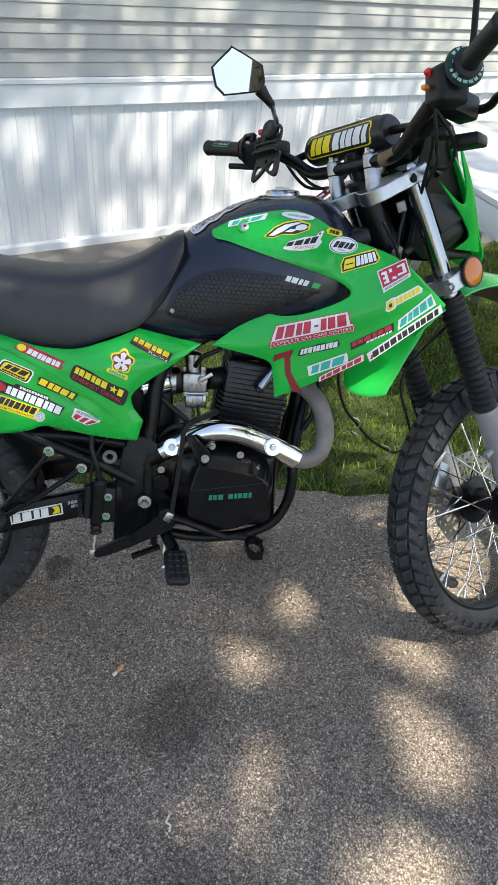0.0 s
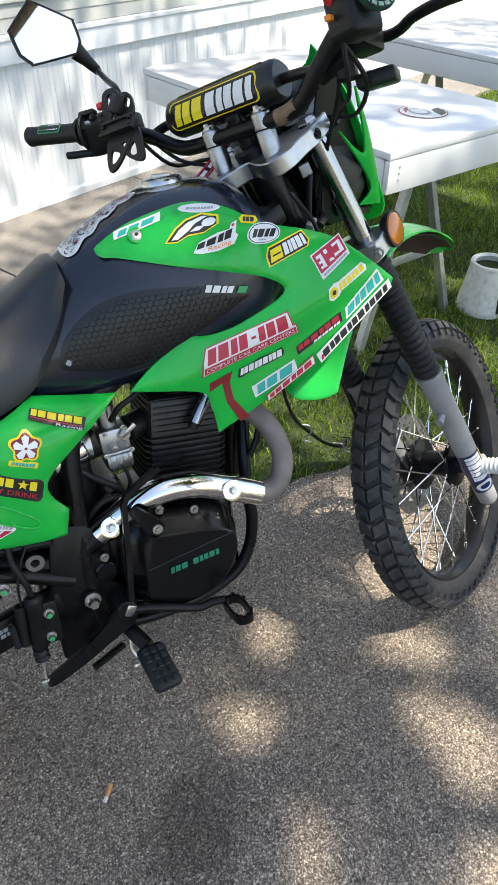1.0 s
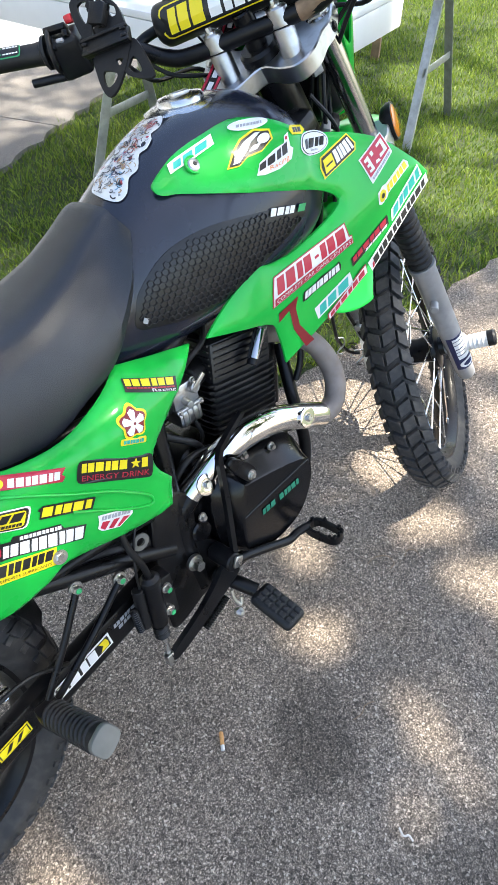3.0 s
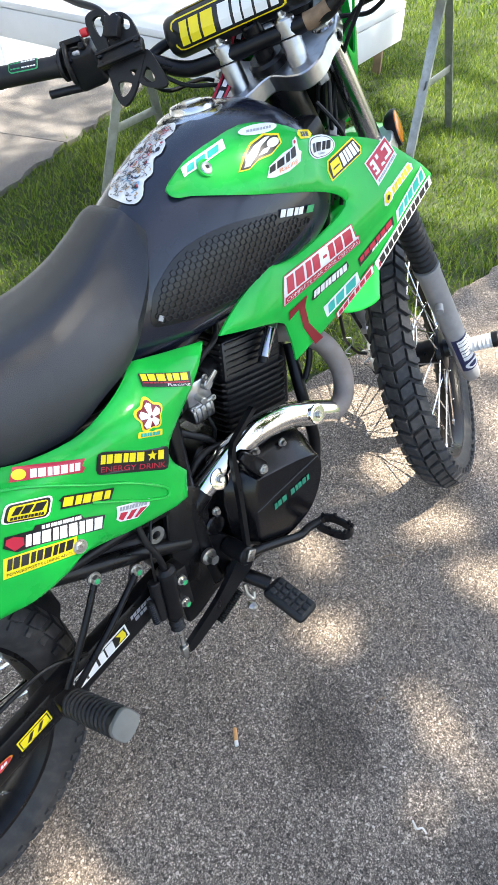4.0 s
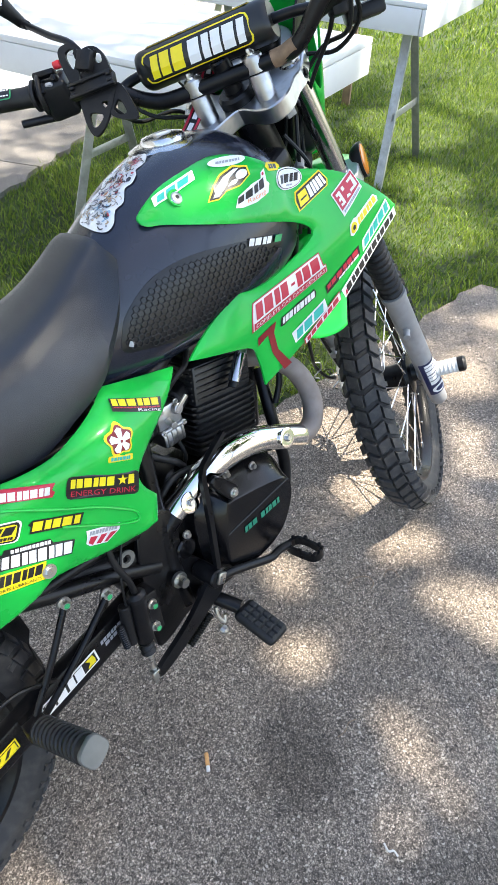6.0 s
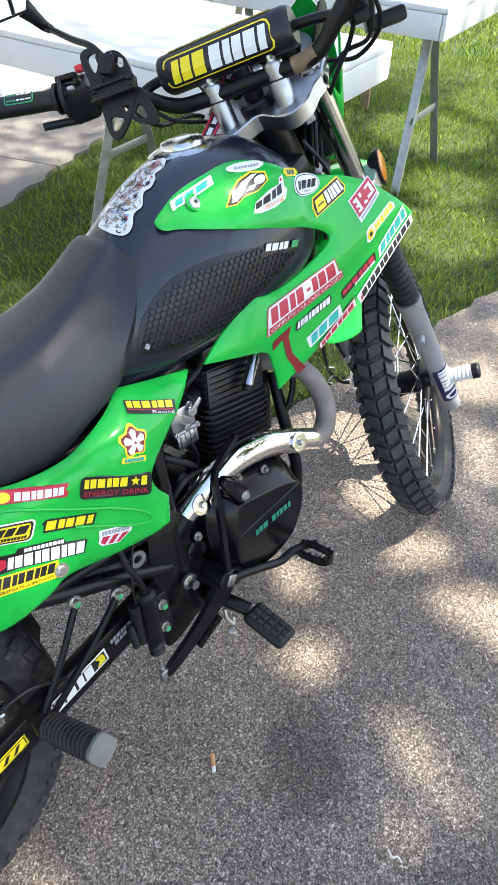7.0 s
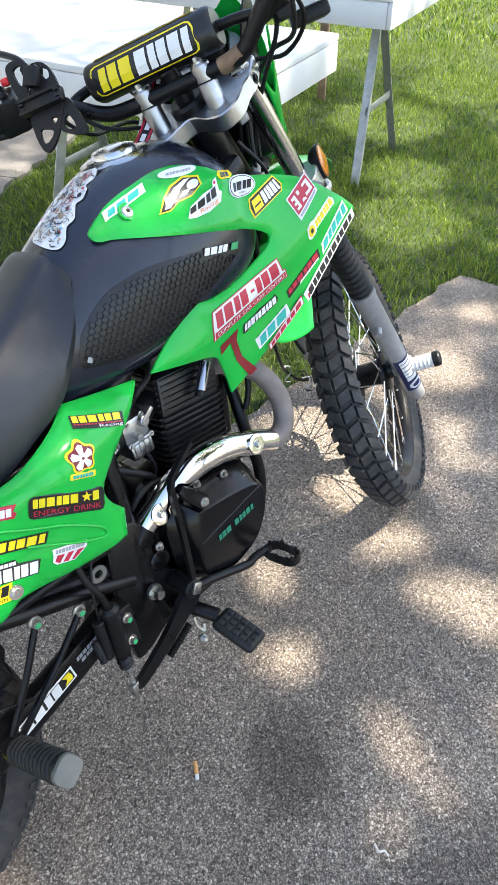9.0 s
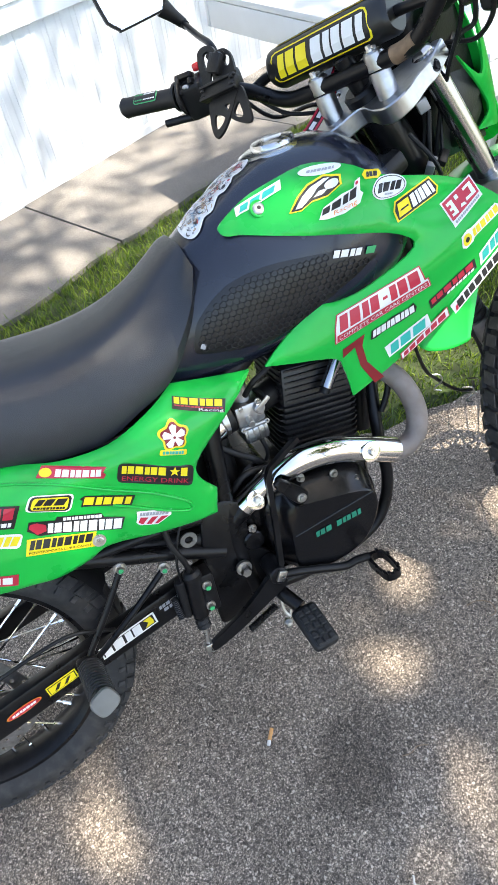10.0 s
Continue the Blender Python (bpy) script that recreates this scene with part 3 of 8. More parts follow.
# ---- motorcycle ----
RAKE, STEER_DEG = radians(27), radians(32)
HEAD = Vector((0.965, 0, 1.10))
AXIS = Vector((-math.sin(RAKE), 0, math.cos(RAKE)))
STEER = Matrix.Translation(HEAD) @ Matrix.Rotation(STEER_DEG, 4, AXIS) @ Matrix.Translation(-HEAD)
BIKE = thing("motorcycle", "green and black dual-sport motorcycle with racing stickers on its sidestand", "motorcycle", pose(-0.453, 1.502, 0, -14.3, 0, -25.5))
FRONT = Vector((1.414, 0, 0.332))
REAR = Vector((0.0, 0, 0.325))
FORK = Vector((math.sin(RAKE), 0, -math.cos(RAKE)))


def y_shroud(x, z):
    return -(0.145 + 0.20 * (x - 0.80) - 3.5 * max(0, z - 0.88) ** 2)


def y_panel(x, z):
    return -0.163 + 0.23 * max(0, x - 0.5) + 12 * max(0, z - 0.72) ** 2


def build_wheel(kind, centre, R, half, rim_r, m, rim_mat, blocks, block_h):
    """A spoked wheel about the y axis with a knobbly tyre."""
    M = (m or Matrix()) @ Matrix.Translation(centre)
    w = new(kind)
    w.parent = BIKE
    carc = R - 0.009
    prof = []
    for k in range(25):
        a = math.pi * 1.16 * (k / 24 - 0.5)
        sec = (carc - rim_r) * 0.56
        prof.append((carc - sec + sec * math.cos(a) * 1.0, half * 0.98 * math.sin(a) * (1.0 if abs(a) < 1.3 else 0.97)))
    prof += [(rim_r + 0.002, half * 0.55), (rim_r + 0.002, -half * 0.55)]
    part("tyre", lathe_bm(prof, None, 96, True), RUBBER, w, "black rubber knobbly tyre", m=M)
    # tread blocks in zigzag rows with open grooves
    bm = bmesh.new()
    sec = (carc - rim_r) * 0.56
    pitch = 2 * math.pi / blocks
    zig = lambda q: float(np.interp(abs(q), [0, 0.07, 0.60, 0.66, 1.16], [0.30, 0.27, -0.06, -0.02, 0.40]))

    def on_tyre(q, t, h):
        r = carc - sec + (sec + h) * math.cos(q)
        return bm.verts.new((r * math.cos(t), (half * 0.98 + h) * math.sin(q), r * math.sin(t)))

    for i in range(blocks):
        for lo_a, hi_a, cut in ((-1.14, -0.66, 0.5), (-0.60, -0.035, 0.0), (0.035, 0.60, 0.0), (0.66, 1.14, 0.5)):
            rings = []
            for h, k in ((-0.002, 1.0), (block_h * 0.9, 0.93), (block_h, 0.86)):
                ring = []
                for q, st in ((lo_a, -1), (hi_a, -1), (hi_a, 1), (lo_a, 1)):
                    mid = (lo_a + hi_a) / 2
                    qq = mid + (q - mid) * k
                    ring.append(on_tyre(qq, pitch * (i + cut * 0.35 + zig(qq) + st * 0.37 * k), h))
                rings.append(ring)
            ring_faces(bm, rings)
        for sgn in (-1, 1):
            rings = []
            for h, k in ((-0.002, 1.0), (block_h * 0.55, 0.8)):
                rings.append([on_tyre(sgn * q, pitch * (i + 0.62 + st * 0.17 * k), h) for q, st in ((1.18, -1), (1.46, -1), (1.46, 1), (1.18, 1))])
            ring_faces(bm, rings)
    part("tread", bm, TREAD, w, "zigzag tread blocks", smooth=20, m=M)
    part("rim", lathe_bm([(rim_r + 0.008, half * 0.56), (rim_r + 0.009, half * 0.64), (rim_r, half * 0.64), (rim_r - 0.006, half * 0.5), (rim_r - 0.014, half * 0.25), (rim_r - 0.016, 0), (rim_r - 0.014, -half * 0.25), (rim_r - 0.006, -half * 0.5), (rim_r, -half * 0.64), (rim_r + 0.009, -half * 0.64), (rim_r + 0.008, -half * 0.56), (rim_r - 0.002, 0)], None, 96, True), rim_mat, w, m=M)
    part("hub", lathe_bm([(0, -0.062), (0.022, -0.062), (0.024, -0.05), (0.052, -0.046), (0.054, -0.036), (0.034, -0.03), (0.030, 0.0), (0.034, 0.03), (0.062, 0.036), (0.062, 0.046), (0.024, 0.05), (0.022, 0.062), (0, 0.062)], None, 36), BLACK, w, m=M)
    sp = None
    for i in range(36):
        s = 1 if i % 2 else -1
        tw = 0.62 if (i // 2) % 2 else -0.62
        a0 = 2 * math.pi * i / 36
        a1 = a0 - tw
        p0 = Vector((0.050 * math.cos(a1), s * 0.041, 0.050 * math.sin(a1)))
        p1 = Vector(((rim_r - 0.012) * math.cos(a0), s * half * 0.14, (rim_r - 0.012) * math.sin(a0)))
        L = (p1 - p0).length
        if sp is None:
            b = lathe_bm([(0, 0), (0.0019, 0), (0.0019, L - 0.022), (0.0034, L - 0.02), (0.0034, L), (0, L)], None, 6)
            sp = bpy.data.meshes.new("spoke")
            b.to_mesh(sp)
            b.free()
            sp.materials.append(CHROME)
        ob = new("spoke", sp)
        ob.parent = w
        ob.matrix_local = M @ Matrix.Translation(p0) @ (p1 - p0).to_track_quat("Y", "Z").to_matrix().to_4x4()
    # drilled brake disc on the left of the front hub, right of the rear
    side = 1 if kind == "front_wheel" else -1
    rad = 0.121
    n = 72
    ring_at = lambda r, q: Vector((r * math.cos(q), r * math.sin(q)))
    outer = [ring_at(rad * (1 + 0.018 * math.cos(9 * q)), q) for q in [2 * math.pi * k / n for k in range(n)]]
    loops = [outer, [ring_at(0.030, 2 * math.pi * k / 32) for k in range(32)]]
    for k in range(40):
        q = 2 * math.pi * k / 40
        rr = 0.113 if k % 2 else 0.100
        loops.append([ring_at(rr, q) + ring_at(0.0046, 2 * math.pi * j / 8) for j in range(8)])
    # a truss of triangles between the friction ring and the hub
    for k in range(22):
        q, d = 2 * math.pi * k / 22, math.pi / 22
        if k % 2:
            loops.append([ring_at(0.091, q - d * 1.25), ring_at(0.0925, q), ring_at(0.091, q + d * 1.25), ring_at(0.066, q + d * 0.15), ring_at(0.066, q - d * 0.15)])
        else:
            loops.append([ring_at(0.0615, q - d * 1.3), ring_at(0.0615, q + d * 1.3), ring_at(0.087, q + d * 0.12), ring_at(0.087, q - d * 0.12)])
    pts, eds = [], []
    for lp in loops:
        k0 = len(pts)
        pts += lp
        eds += [(k0 + i, k0 + (i + 1) % len(lp)) for i in range(len(lp))]
    vs, _, fs, _, _, _ = delaunay_2d_cdt(pts, eds, [], 0, 1e-7)
    bm = bmesh.new()
    bv = [bm.verts.new((p.x, side * 0.070, p.y)) for p in vs]
    for f in fs:
        q = sum((vs[k] for k in f), Vector((0, 0))) / len(f)
        if inside(q, outer) and not any(inside(q, lp) for lp in loops[1:]):
            bm.faces.new([bv[k] for k in f])
    bmesh.ops.delete(bm, geom=[v for v in bm.verts if not v.link_faces], context="VERTS")
    ext = bmesh.ops.extrude_face_region(bm, geom=list(bm.faces))
    for g in ext["geom"]:
        if isinstance(g, bmesh.types.BMVert):
            g.co.y += side * 0.0035
    part("brake_disc", bm, DISC, w, "drilled steel wave brake disc", m=M, smooth=20)
    return w, M


def mirror_copy(ob, name=None):
    """The same part on the bike's other side."""
    me = ob.data.copy()
    me.transform(Matrix.Diagonal((1, -1, 1, 1)))
    me.flip_normals()
    o = new(name or ob.name, me)
    o.parent = ob.parent
    if "label" in ob:
        o["label"] = ob["label"]
    return o


build_wheel("rear_wheel", REAR, 0.322, 0.056, 0.232, None, BLACK, 50, 0.0045)
build_wheel("front_wheel", FRONT, 0.345, 0.044, 0.268, STEER, BLACK, 56, 0.0095)


# seat
def build_seat():
    xs = [-0.38, -0.30, -0.15, 0.0, 0.15, 0.256, 0.33, 0.404, 0.47, 0.525, 0.56, 0.59, 0.605, 0.618]
    bot = [0.86, 0.835, 0.815, 0.80, 0.785, 0.768, 0.745, 0.738, 0.760, 0.780, 0.812, 0.856, 0.89, 0.93]
    top = [0.93, 0.945, 0.94, 0.925, 0.908, 0.896, 0.888, 0.886, 0.895, 0.915, 0.935, 0.954, 0.962, 0.964]
    wid = [0.06, 0.09, 0.105, 0.115, 0.122, 0.124, 0.124, 0.122, 0.116, 0.108, 0.102, 0.098, 0.094, 0.086]
    secs = []
    P = [Vector((x, b, t)) for x, b, t in zip(xs, bot, top)]
    line = smooth_line([(x, b, t) for x, b, t in zip(xs, bot, top)], 4)
    wl = smooth_line([(x, w, 0) for x, w in zip(xs, wid)], 4)
    for p, w in zip(line, wl):
        x, b, t, hw = p.x, p.y, p.z, w.y
        crease = b + (t - b) * 0.88
        n = 1 - 0.34 * min(1, max(0, (x - 0.36) / 0.22)) ** 1.5
        half = [(0.0, b), (-hw * 0.80, b), (-hw * 0.985, b + (t - b) * 0.05), (-hw * 1.03, b + (t - b) * 0.22), (-hw * (1 + n) / 2 * 1.0, b + (t - b) * 0.5), (-hw * 0.95 * n, b + (t - b) * 0.72), (-hw * 0.86 * n, crease - (t - b) * 0.02), (-hw * 0.70 * n, b + (t - b) * 0.945), (-hw * 0.42 * n, b + (t - b) * 0.988), (0.0, t)]
        loop = half + [(-y, z) for y, z in half[-2:0:-1]]
        secs.append([Vector((x, y, z)) for y, z in loop])
    return part("seat", loft_bm(secs), VINYL, BIKE, "black vinyl saddle", smooth=50)


build_seat()
def build_tank():
    xs = [0.50, 0.56, 0.61, 0.66, 0.72, 0.78, 0.84, 0.89, 0.93, 0.965, 0.985]
    top = [0.86, 0.925, 0.955, 0.985, 1.018, 1.038, 1.044, 1.042, 1.022, 0.985, 0.95]
    bot = [0.742, 0.742, 0.743, 0.747, 0.754, 0.768, 0.785, 0.80, 0.82, 0.85, 0.87]
    wid = [0.070, 0.088, 0.101, 0.114, 0.130, 0.142, 0.150, 0.150, 0.140, 0.112, 0.07]
    a = smooth_line(list(zip(xs, bot, top)), 4)
    w = smooth_line([(x, v, 0) for x, v in zip(xs, wid)], 4)
    secs = []
    for p, q in zip(a, w):
        x, b, t, hw = p.x, p.y, p.z, q.y
        zm = b + (t - b) * 0.42
        loop = []
        for k in range(40):
            ang = 2 * math.pi * k / 40
            c, s = math.cos(ang), math.sin(ang)
            e = 2 / 2.2 if s > 0 else 2 / 3.4
            yy = hw * math.copysign(abs(c) ** e, c)
            zz = zm + ((t - zm) if s > 0 else (zm - b)) * math.copysign(abs(s) ** (2 / 2.1 if s > 0 else 2 / 3.0), s)
            loop.append(Vector((x, yy, zz)))
        secs.append(loop)
    return part("fuel_tank", loft_bm(secs), TANK, BIKE, "satin blue-black fuel tank", smooth=60)


tank = build_tank()
# filler cap
CAPM = Matrix.Translation((0.817, 0.010, 1.040)) @ Matrix.Rotation(radians(-3), 4, "Y") @ pose(0, 0, 0, 90)
cap = part("filler_cap", lathe_bm([(0, 0.002), (0.020, 0.003), (0.046, 0.001), (0.057, -0.004), (0.057, -0.012), (0, -0.012)], CAPM, 48), CAPMETAL, tank, "chrome fuel filler cap")
part("cap_lid", lathe_bm([(0, 0.012), (0.022, 0.012), (0.033, 0.010), (0.035, 0.006), (0.035, 0.0), (0, 0.0)], CAPM, 40), CAPMETAL, tank)
part("cap_lock", box_bm((0.030, 0.012, 0.006), pose(0.817, 0.010, 1.053), 0.002), STEEL, tank)


def tank_y(x, z):
    """The tank's right side at (x, z), by its own sections."""
    xs = [0.50, 0.56, 0.61, 0.66, 0.72, 0.78, 0.84, 0.89, 0.93, 0.965]
    tp = [0.86, 0.925, 0.955, 0.985, 1.018, 1.038, 1.044, 1.042, 1.022, 0.985]
    bt = [0.742, 0.742, 0.743, 0.747, 0.754, 0.768, 0.785, 0.80, 0.82, 0.85]
    wd = [0.070, 0.088, 0.101, 0.114, 0.130, 0.142, 0.150, 0.150, 0.140, 0.112]
    t, b, hw = (float(np.interp(x, xs, q)) for q in (tp, bt, wd))
    zm = b + (t - b) * 0.42
    if z >= zm:
        s = min(1, (z - zm) / (t - zm)) ** (2.1 / 2)
        e = 2 / 2.2
    else:
        s = min(1, (zm - z) / (zm - b)) ** (3.0 / 2)
        e = 2 / 3.4
    return -hw * max(0, 1 - s * s) ** (e / 2)


# knee pad with honeycomb cells
PAD_OUT = rounded([(0.584, 0.826), (0.588, 0.836), (0.602, 0.862), (0.648, 0.896), (0.705, 0.911), (0.770, 0.909), (0.838, 0.899), (0.880, 0.882), (0.858, 0.866), (0.785, 0.832), (0.715, 0.801), (0.665, 0.797), (0.602, 0.807), (0.588, 0.811), (0.583, 0.817)], 4)


def build_pad(flip):
    part("knee_pad", panel_bm(PAD_OUT, lambda x, z: tank_y(x, z) - 0.0022, 0.003, 0.012, 0.0015, flip), PAD, tank, "black honeycomb rubber knee pad")
    bm = bmesh.new()
    pitch, r = 0.0095, 0.0055
    for i in range(-5, 52):
        for j in range(-26, 26):
            cx, cz = 0.58 + i * pitch + (pitch / 2 if j % 2 else 0), 0.85 + j * pitch * 0.866
            if (cx < 0.80 or cz < 0.889 - 0.2 * (cx - 0.808)) and all(inside((cx + 0.0062 * math.cos(k * 1.0472), cz + 0.0062 * math.sin(k * 1.0472)), PAD_OUT) for k in range(6)):
                rings = []
                for rad, off in ((r * 1.0, -0.0020), (r * 0.97, -0.0042), (r * 0.84, -0.0042), (r * 0.74, -0.0020)):
                    rings.append([bm.verts.new((cx + rad * math.sin(k * 1.0472), (tank_y(cx + rad * math.sin(k * 1.0472), cz + rad * math.cos(k * 1.0472)) + off) * flip, cz + rad * math.cos(k * 1.0472))) for k in range(6)])
                ring_faces(bm, rings, True, False)
    tagged(part("honeycomb", bm, PADRIB, tank, "raised honeycomb ribs", smooth=0), kind="stuff")


build_pad(1)
build_pad(-1)
for s in (1, -1):
    part("pad_mark", box_bm((0.008, 0.001, 0.008), Matrix.Translation((0.596, s * (tank_y(0.596, 0.822) - 0.0045), 0.822)) @ Matrix.Rotation(0.6, 4, "Y")), S_GREY, tank)

# shrouds
SHROUD = [(0.671, 0.969), (0.678, 0.980), (0.735, 1.004), (0.815, 1.020), (0.870, 1.008), (0.920, 0.979), (0.990, 0.959), (1.036, 0.937), (1.077, 0.900), (1.110, 0.871), (1.104, 0.857), (1.055, 0.815), (0.985, 0.763), (0.890, 0.702), (0.805, 0.658), (0.798, 0.710), (0.780, 0.738), (0.677, 0.759), (0.700, 0.780), (0.735, 0.806), (0.782, 0.831), (0.812, 0.827), (0.862, 0.838), (0.932, 0.873), (0.912, 0.899), (0.845, 0.921), (0.783, 0.937), (0.705, 0.958), (0.680, 0.962)]
SH_OUT = rounded(SHROUD, 4, sharp={9, 14, 17, 20})


def shroud_surf(x, z):
    y = min(y_shroud(x, z), tank_y(x, z) - 0.011) if z > 0.90 and x < 0.95 else y_shroud(x, z)
    # a pressed crease along the lower arm
    d = (z - 0.80) - 0.42 * (x - 0.85)
    return y - 0.006 * math.exp(-(d / 0.03) ** 2) + 0.5 * max(0, 0.72 - z) ** 2


shroud = part("shroud", panel_bm(SH_OUT, shroud_surf, 0.004, 0.010, 0.0045), GREEN, BIKE, "glossy green plastic tank shroud with racing stickers", smooth=30)
shroud_l = mirror_copy(shroud)
shroud_l.location = (0.004, -0.010, -0.028)
# scoop that hangs inside the shroud's nose
SC_OUT = rounded([(0.990, 0.790), (1.118, 0.806), (1.122, 0.790), (1.085, 0.735), (1.048, 0.678), (1.036, 0.664), (0.998, 0.659), (0.964, 0.668), (0.962, 0.70)], 4, sharp={0, 1})
part("air_scoop", panel_bm(SC_OUT, lambda x, z: -0.123 - 0.35 * (x - 1.0) + 0.66 * (z - 0.671), 0.004, 0.012, 0.006), GREEN, BIKE, "glossy green lower air scoop")

# side panels under the seat
PANEL = [(0.655, 0.757), (0.585, 0.712), (0.524, 0.670), (0.519, 0.640), (0.540, 0.606), (0.527, 0.564), (0.437, 0.577), (0.352, 0.596), (0.316, 0.586), (0.262, 0.579), (0.215, 0.588), (0.10, 0.605), (-0.05, 0.65), (-0.20, 0.70), (-0.34, 0.76), (-0.36, 0.80), (-0.20, 0.80), (0.0, 0.80), (0.15, 0.79), (0.26, 0.772), (0.335, 0.754), (0.409, 0.750), (0.470, 0.765), (0.530, 0.784)]
PN_OUT = rounded(PANEL, 4, sharp={0, 4, 5, 23})


def panel_surf(x, z):
    y = y_panel(x, z)
    d = (z - 0.632) - 0.10 * (0.50 - x)
    step = 1 / (1 + math.exp(-d / 0.004)) if x < 0.47 else 0
    return y + 0.004 * step * min(1, (0.47 - x) / 0.04 if x < 0.47 else 0) + max(0, 0.2 - x) * 0.18


side_panel = part("side_panel", panel_bm(PN_OUT, panel_surf, 0.004, 0.014, 0.008), GREEN, BIKE, "glossy green plastic side panel with racing stickers", smooth=30)
part("pressed_ridge", tube_bm([Vector((x, panel_surf(x, z) - 0.001, z)) for x, z in ((0.230, 0.765), (0.312, 0.737), (0.387, 0.690), (0.440, 0.657), (0.481, 0.624), (0.491, 0.609), (0.484, 0.602), (0.452, 0.618), (0.417, 0.641), (0.380, 0.664))], 0.0022, 8), GREEN, side_panel)
mirror_copy(side_panel)

# frame
def bar(name, pts, r, mat=None, parent=None, m=None, seg=12, label="", flat=1.0):
    return part(name, tube_bm(pts, r, seg, flat=flat), mat or BLACK, parent or BIKE, label, m=m)


frame_part = bar("frame", [(0.93, 0, 0.98), (0.90, 0, 0.84), (0.885, 0, 0.62), (0.87, 0, 0.50)], 0.021, seg=16, label="black steel frame")
for s in (1, -1):
    bar("frame_spar", [(0.95, s * 0.03, 0.97), (0.85, s * 0.06, 0.90), (0.70, s * 0.065, 0.79), (0.585, s * 0.085, 0.715), (0.556, s * 0.100, 0.60), (0.548, s * 0.11, 0.45), (0.555, s * 0.11, 0.34)], 0.017, parent=frame_part)
    bar("cradle_tube", [(0.895, s * 0.03, 0.62), (0.876, s * 0.06, 0.55), (0.866, s * 0.082, 0.49), (0.868, s * 0.087, 0.44), (0.858, s * 0.087, 0.385), (0.832, s * 0.087, 0.340), (0.785, s * 0.088, 0.314), (0.72, s * 0.092, 0.304), (0.64, s * 0.10, 0.310), (0.57, s * 0.115, 0.335)], 0.0118, parent=frame_part)
    bar("seat_rail", [(0.58, s * 0.095, 0.72), (0.42, s * 0.105, 0.735), (0.2, s * 0.105, 0.76), (-0.1, s * 0.09, 0.80), (-0.32, s * 0.06, 0.84)], 0.0125, parent=frame_part)
    bar("subframe_tube", [(0.52, s * 0.115, 0.455), (0.44, s * 0.12, 0.50), (0.33, s * 0.125, 0.553), (0.20, s * 0.125, 0.62), (0.05, s * 0.115, 0.70), (-0.08, s * 0.10, 0.77)], 0.0125, parent=frame_part)
bar("subframe_tube", [(0.50, -0.120, 0.545), (0.40, -0.122, 0.560), (0.30, -0.125, 0.568)], 0.010, parent=frame_part)
FPL = rounded([(0.500, 0.545), (0.472, 0.335), (0.487, 0.300), (0.545, 0.322), (0.600, 0.335), (0.606, 0.400), (0.570, 0.450), (0.572, 0.540)], 3)
for s in (-1, 1):
    bm = bmesh.new()
    ring_faces(bm, [[bm.verts.new((0.54 + (p[0] - 0.54) * k, y * s, 0.42 + (p[1] - 0.42) * k)) for p in FPL] for k, y in ((0.97, 0.108), (1.0, 0.110), (1.0, 0.120), (0.97, 0.122))])
    part("frame_plate", bm, BLACK, frame_part)
part("head_tube", cyl_bm(HEAD - AXIS * 0.02, HEAD - AXIS * 0.20, 0.032, 24), BLACK, frame_part)
part("pivot_bolt", bolt_bm((0.541, -0.130, 0.416), (0, -1, 0), 0.0100, 0.018), STEEL, frame_part, "zinc hexagon bolt")
for p in ((0.348, -0.135, 0.533), (0.412, -0.134, 0.495)):
    part("bolt", bolt_bm(p, (0, -1, 0), 0.0075, 0.010), STEEL, frame_part)
    part("bolt_paint", cyl_bm((p[0], p[1] - 0.0114, p[2]), (p[0], p[1] - 0.0124, p[2]), 0.0044, 12), S_GREEN, frame_part, "green painted bolt head")
for p in ((0.467, -0.158, 0.440), (0.461, -0.157, 0.394)):
    part("bolt", bolt_bm(p, (0, -1, 0), 0.006, 0.009), STEEL, frame_part)
    part("bolt_paint", cyl_bm((p[0], p[1] - 0.0104, p[2]), (p[0], p[1] - 0.0112, p[2]), 0.0045, 12), S_GREEN, frame_part, "green painted bolt head")
part("washer", lathe_bm([(0.0075, 0), (0.0150, 0), (0.0150, 0.003), (0.0075, 0.003)], Matrix.Translation((0.469, -0.120, 0.515)) @ pose(0, 0, 0, 0, 0, 180), 28, True), PEGCAP, frame_part, "dull alloy washer")

# swingarm
def box_beam(a, b, w, h, bevel=0.004):
    a, b = Vector(a), Vector(b)
    d = b - a
    X = d.normalized()
    Y = Vector((0, 1, 0))
    Y = (Y - X * Y.dot(X)).normalized()
    Z = X.cross(Y)
    m = Matrix((( X.x, Y.x, Z.x, 0), (X.y, Y.y, Z.y, 0), (X.z, Y.z, Z.z, 0), (0, 0, 0, 1)))
    return box_bm((d.length, w, h), Matrix.Translation((a + b) / 2) @ m, bevel)


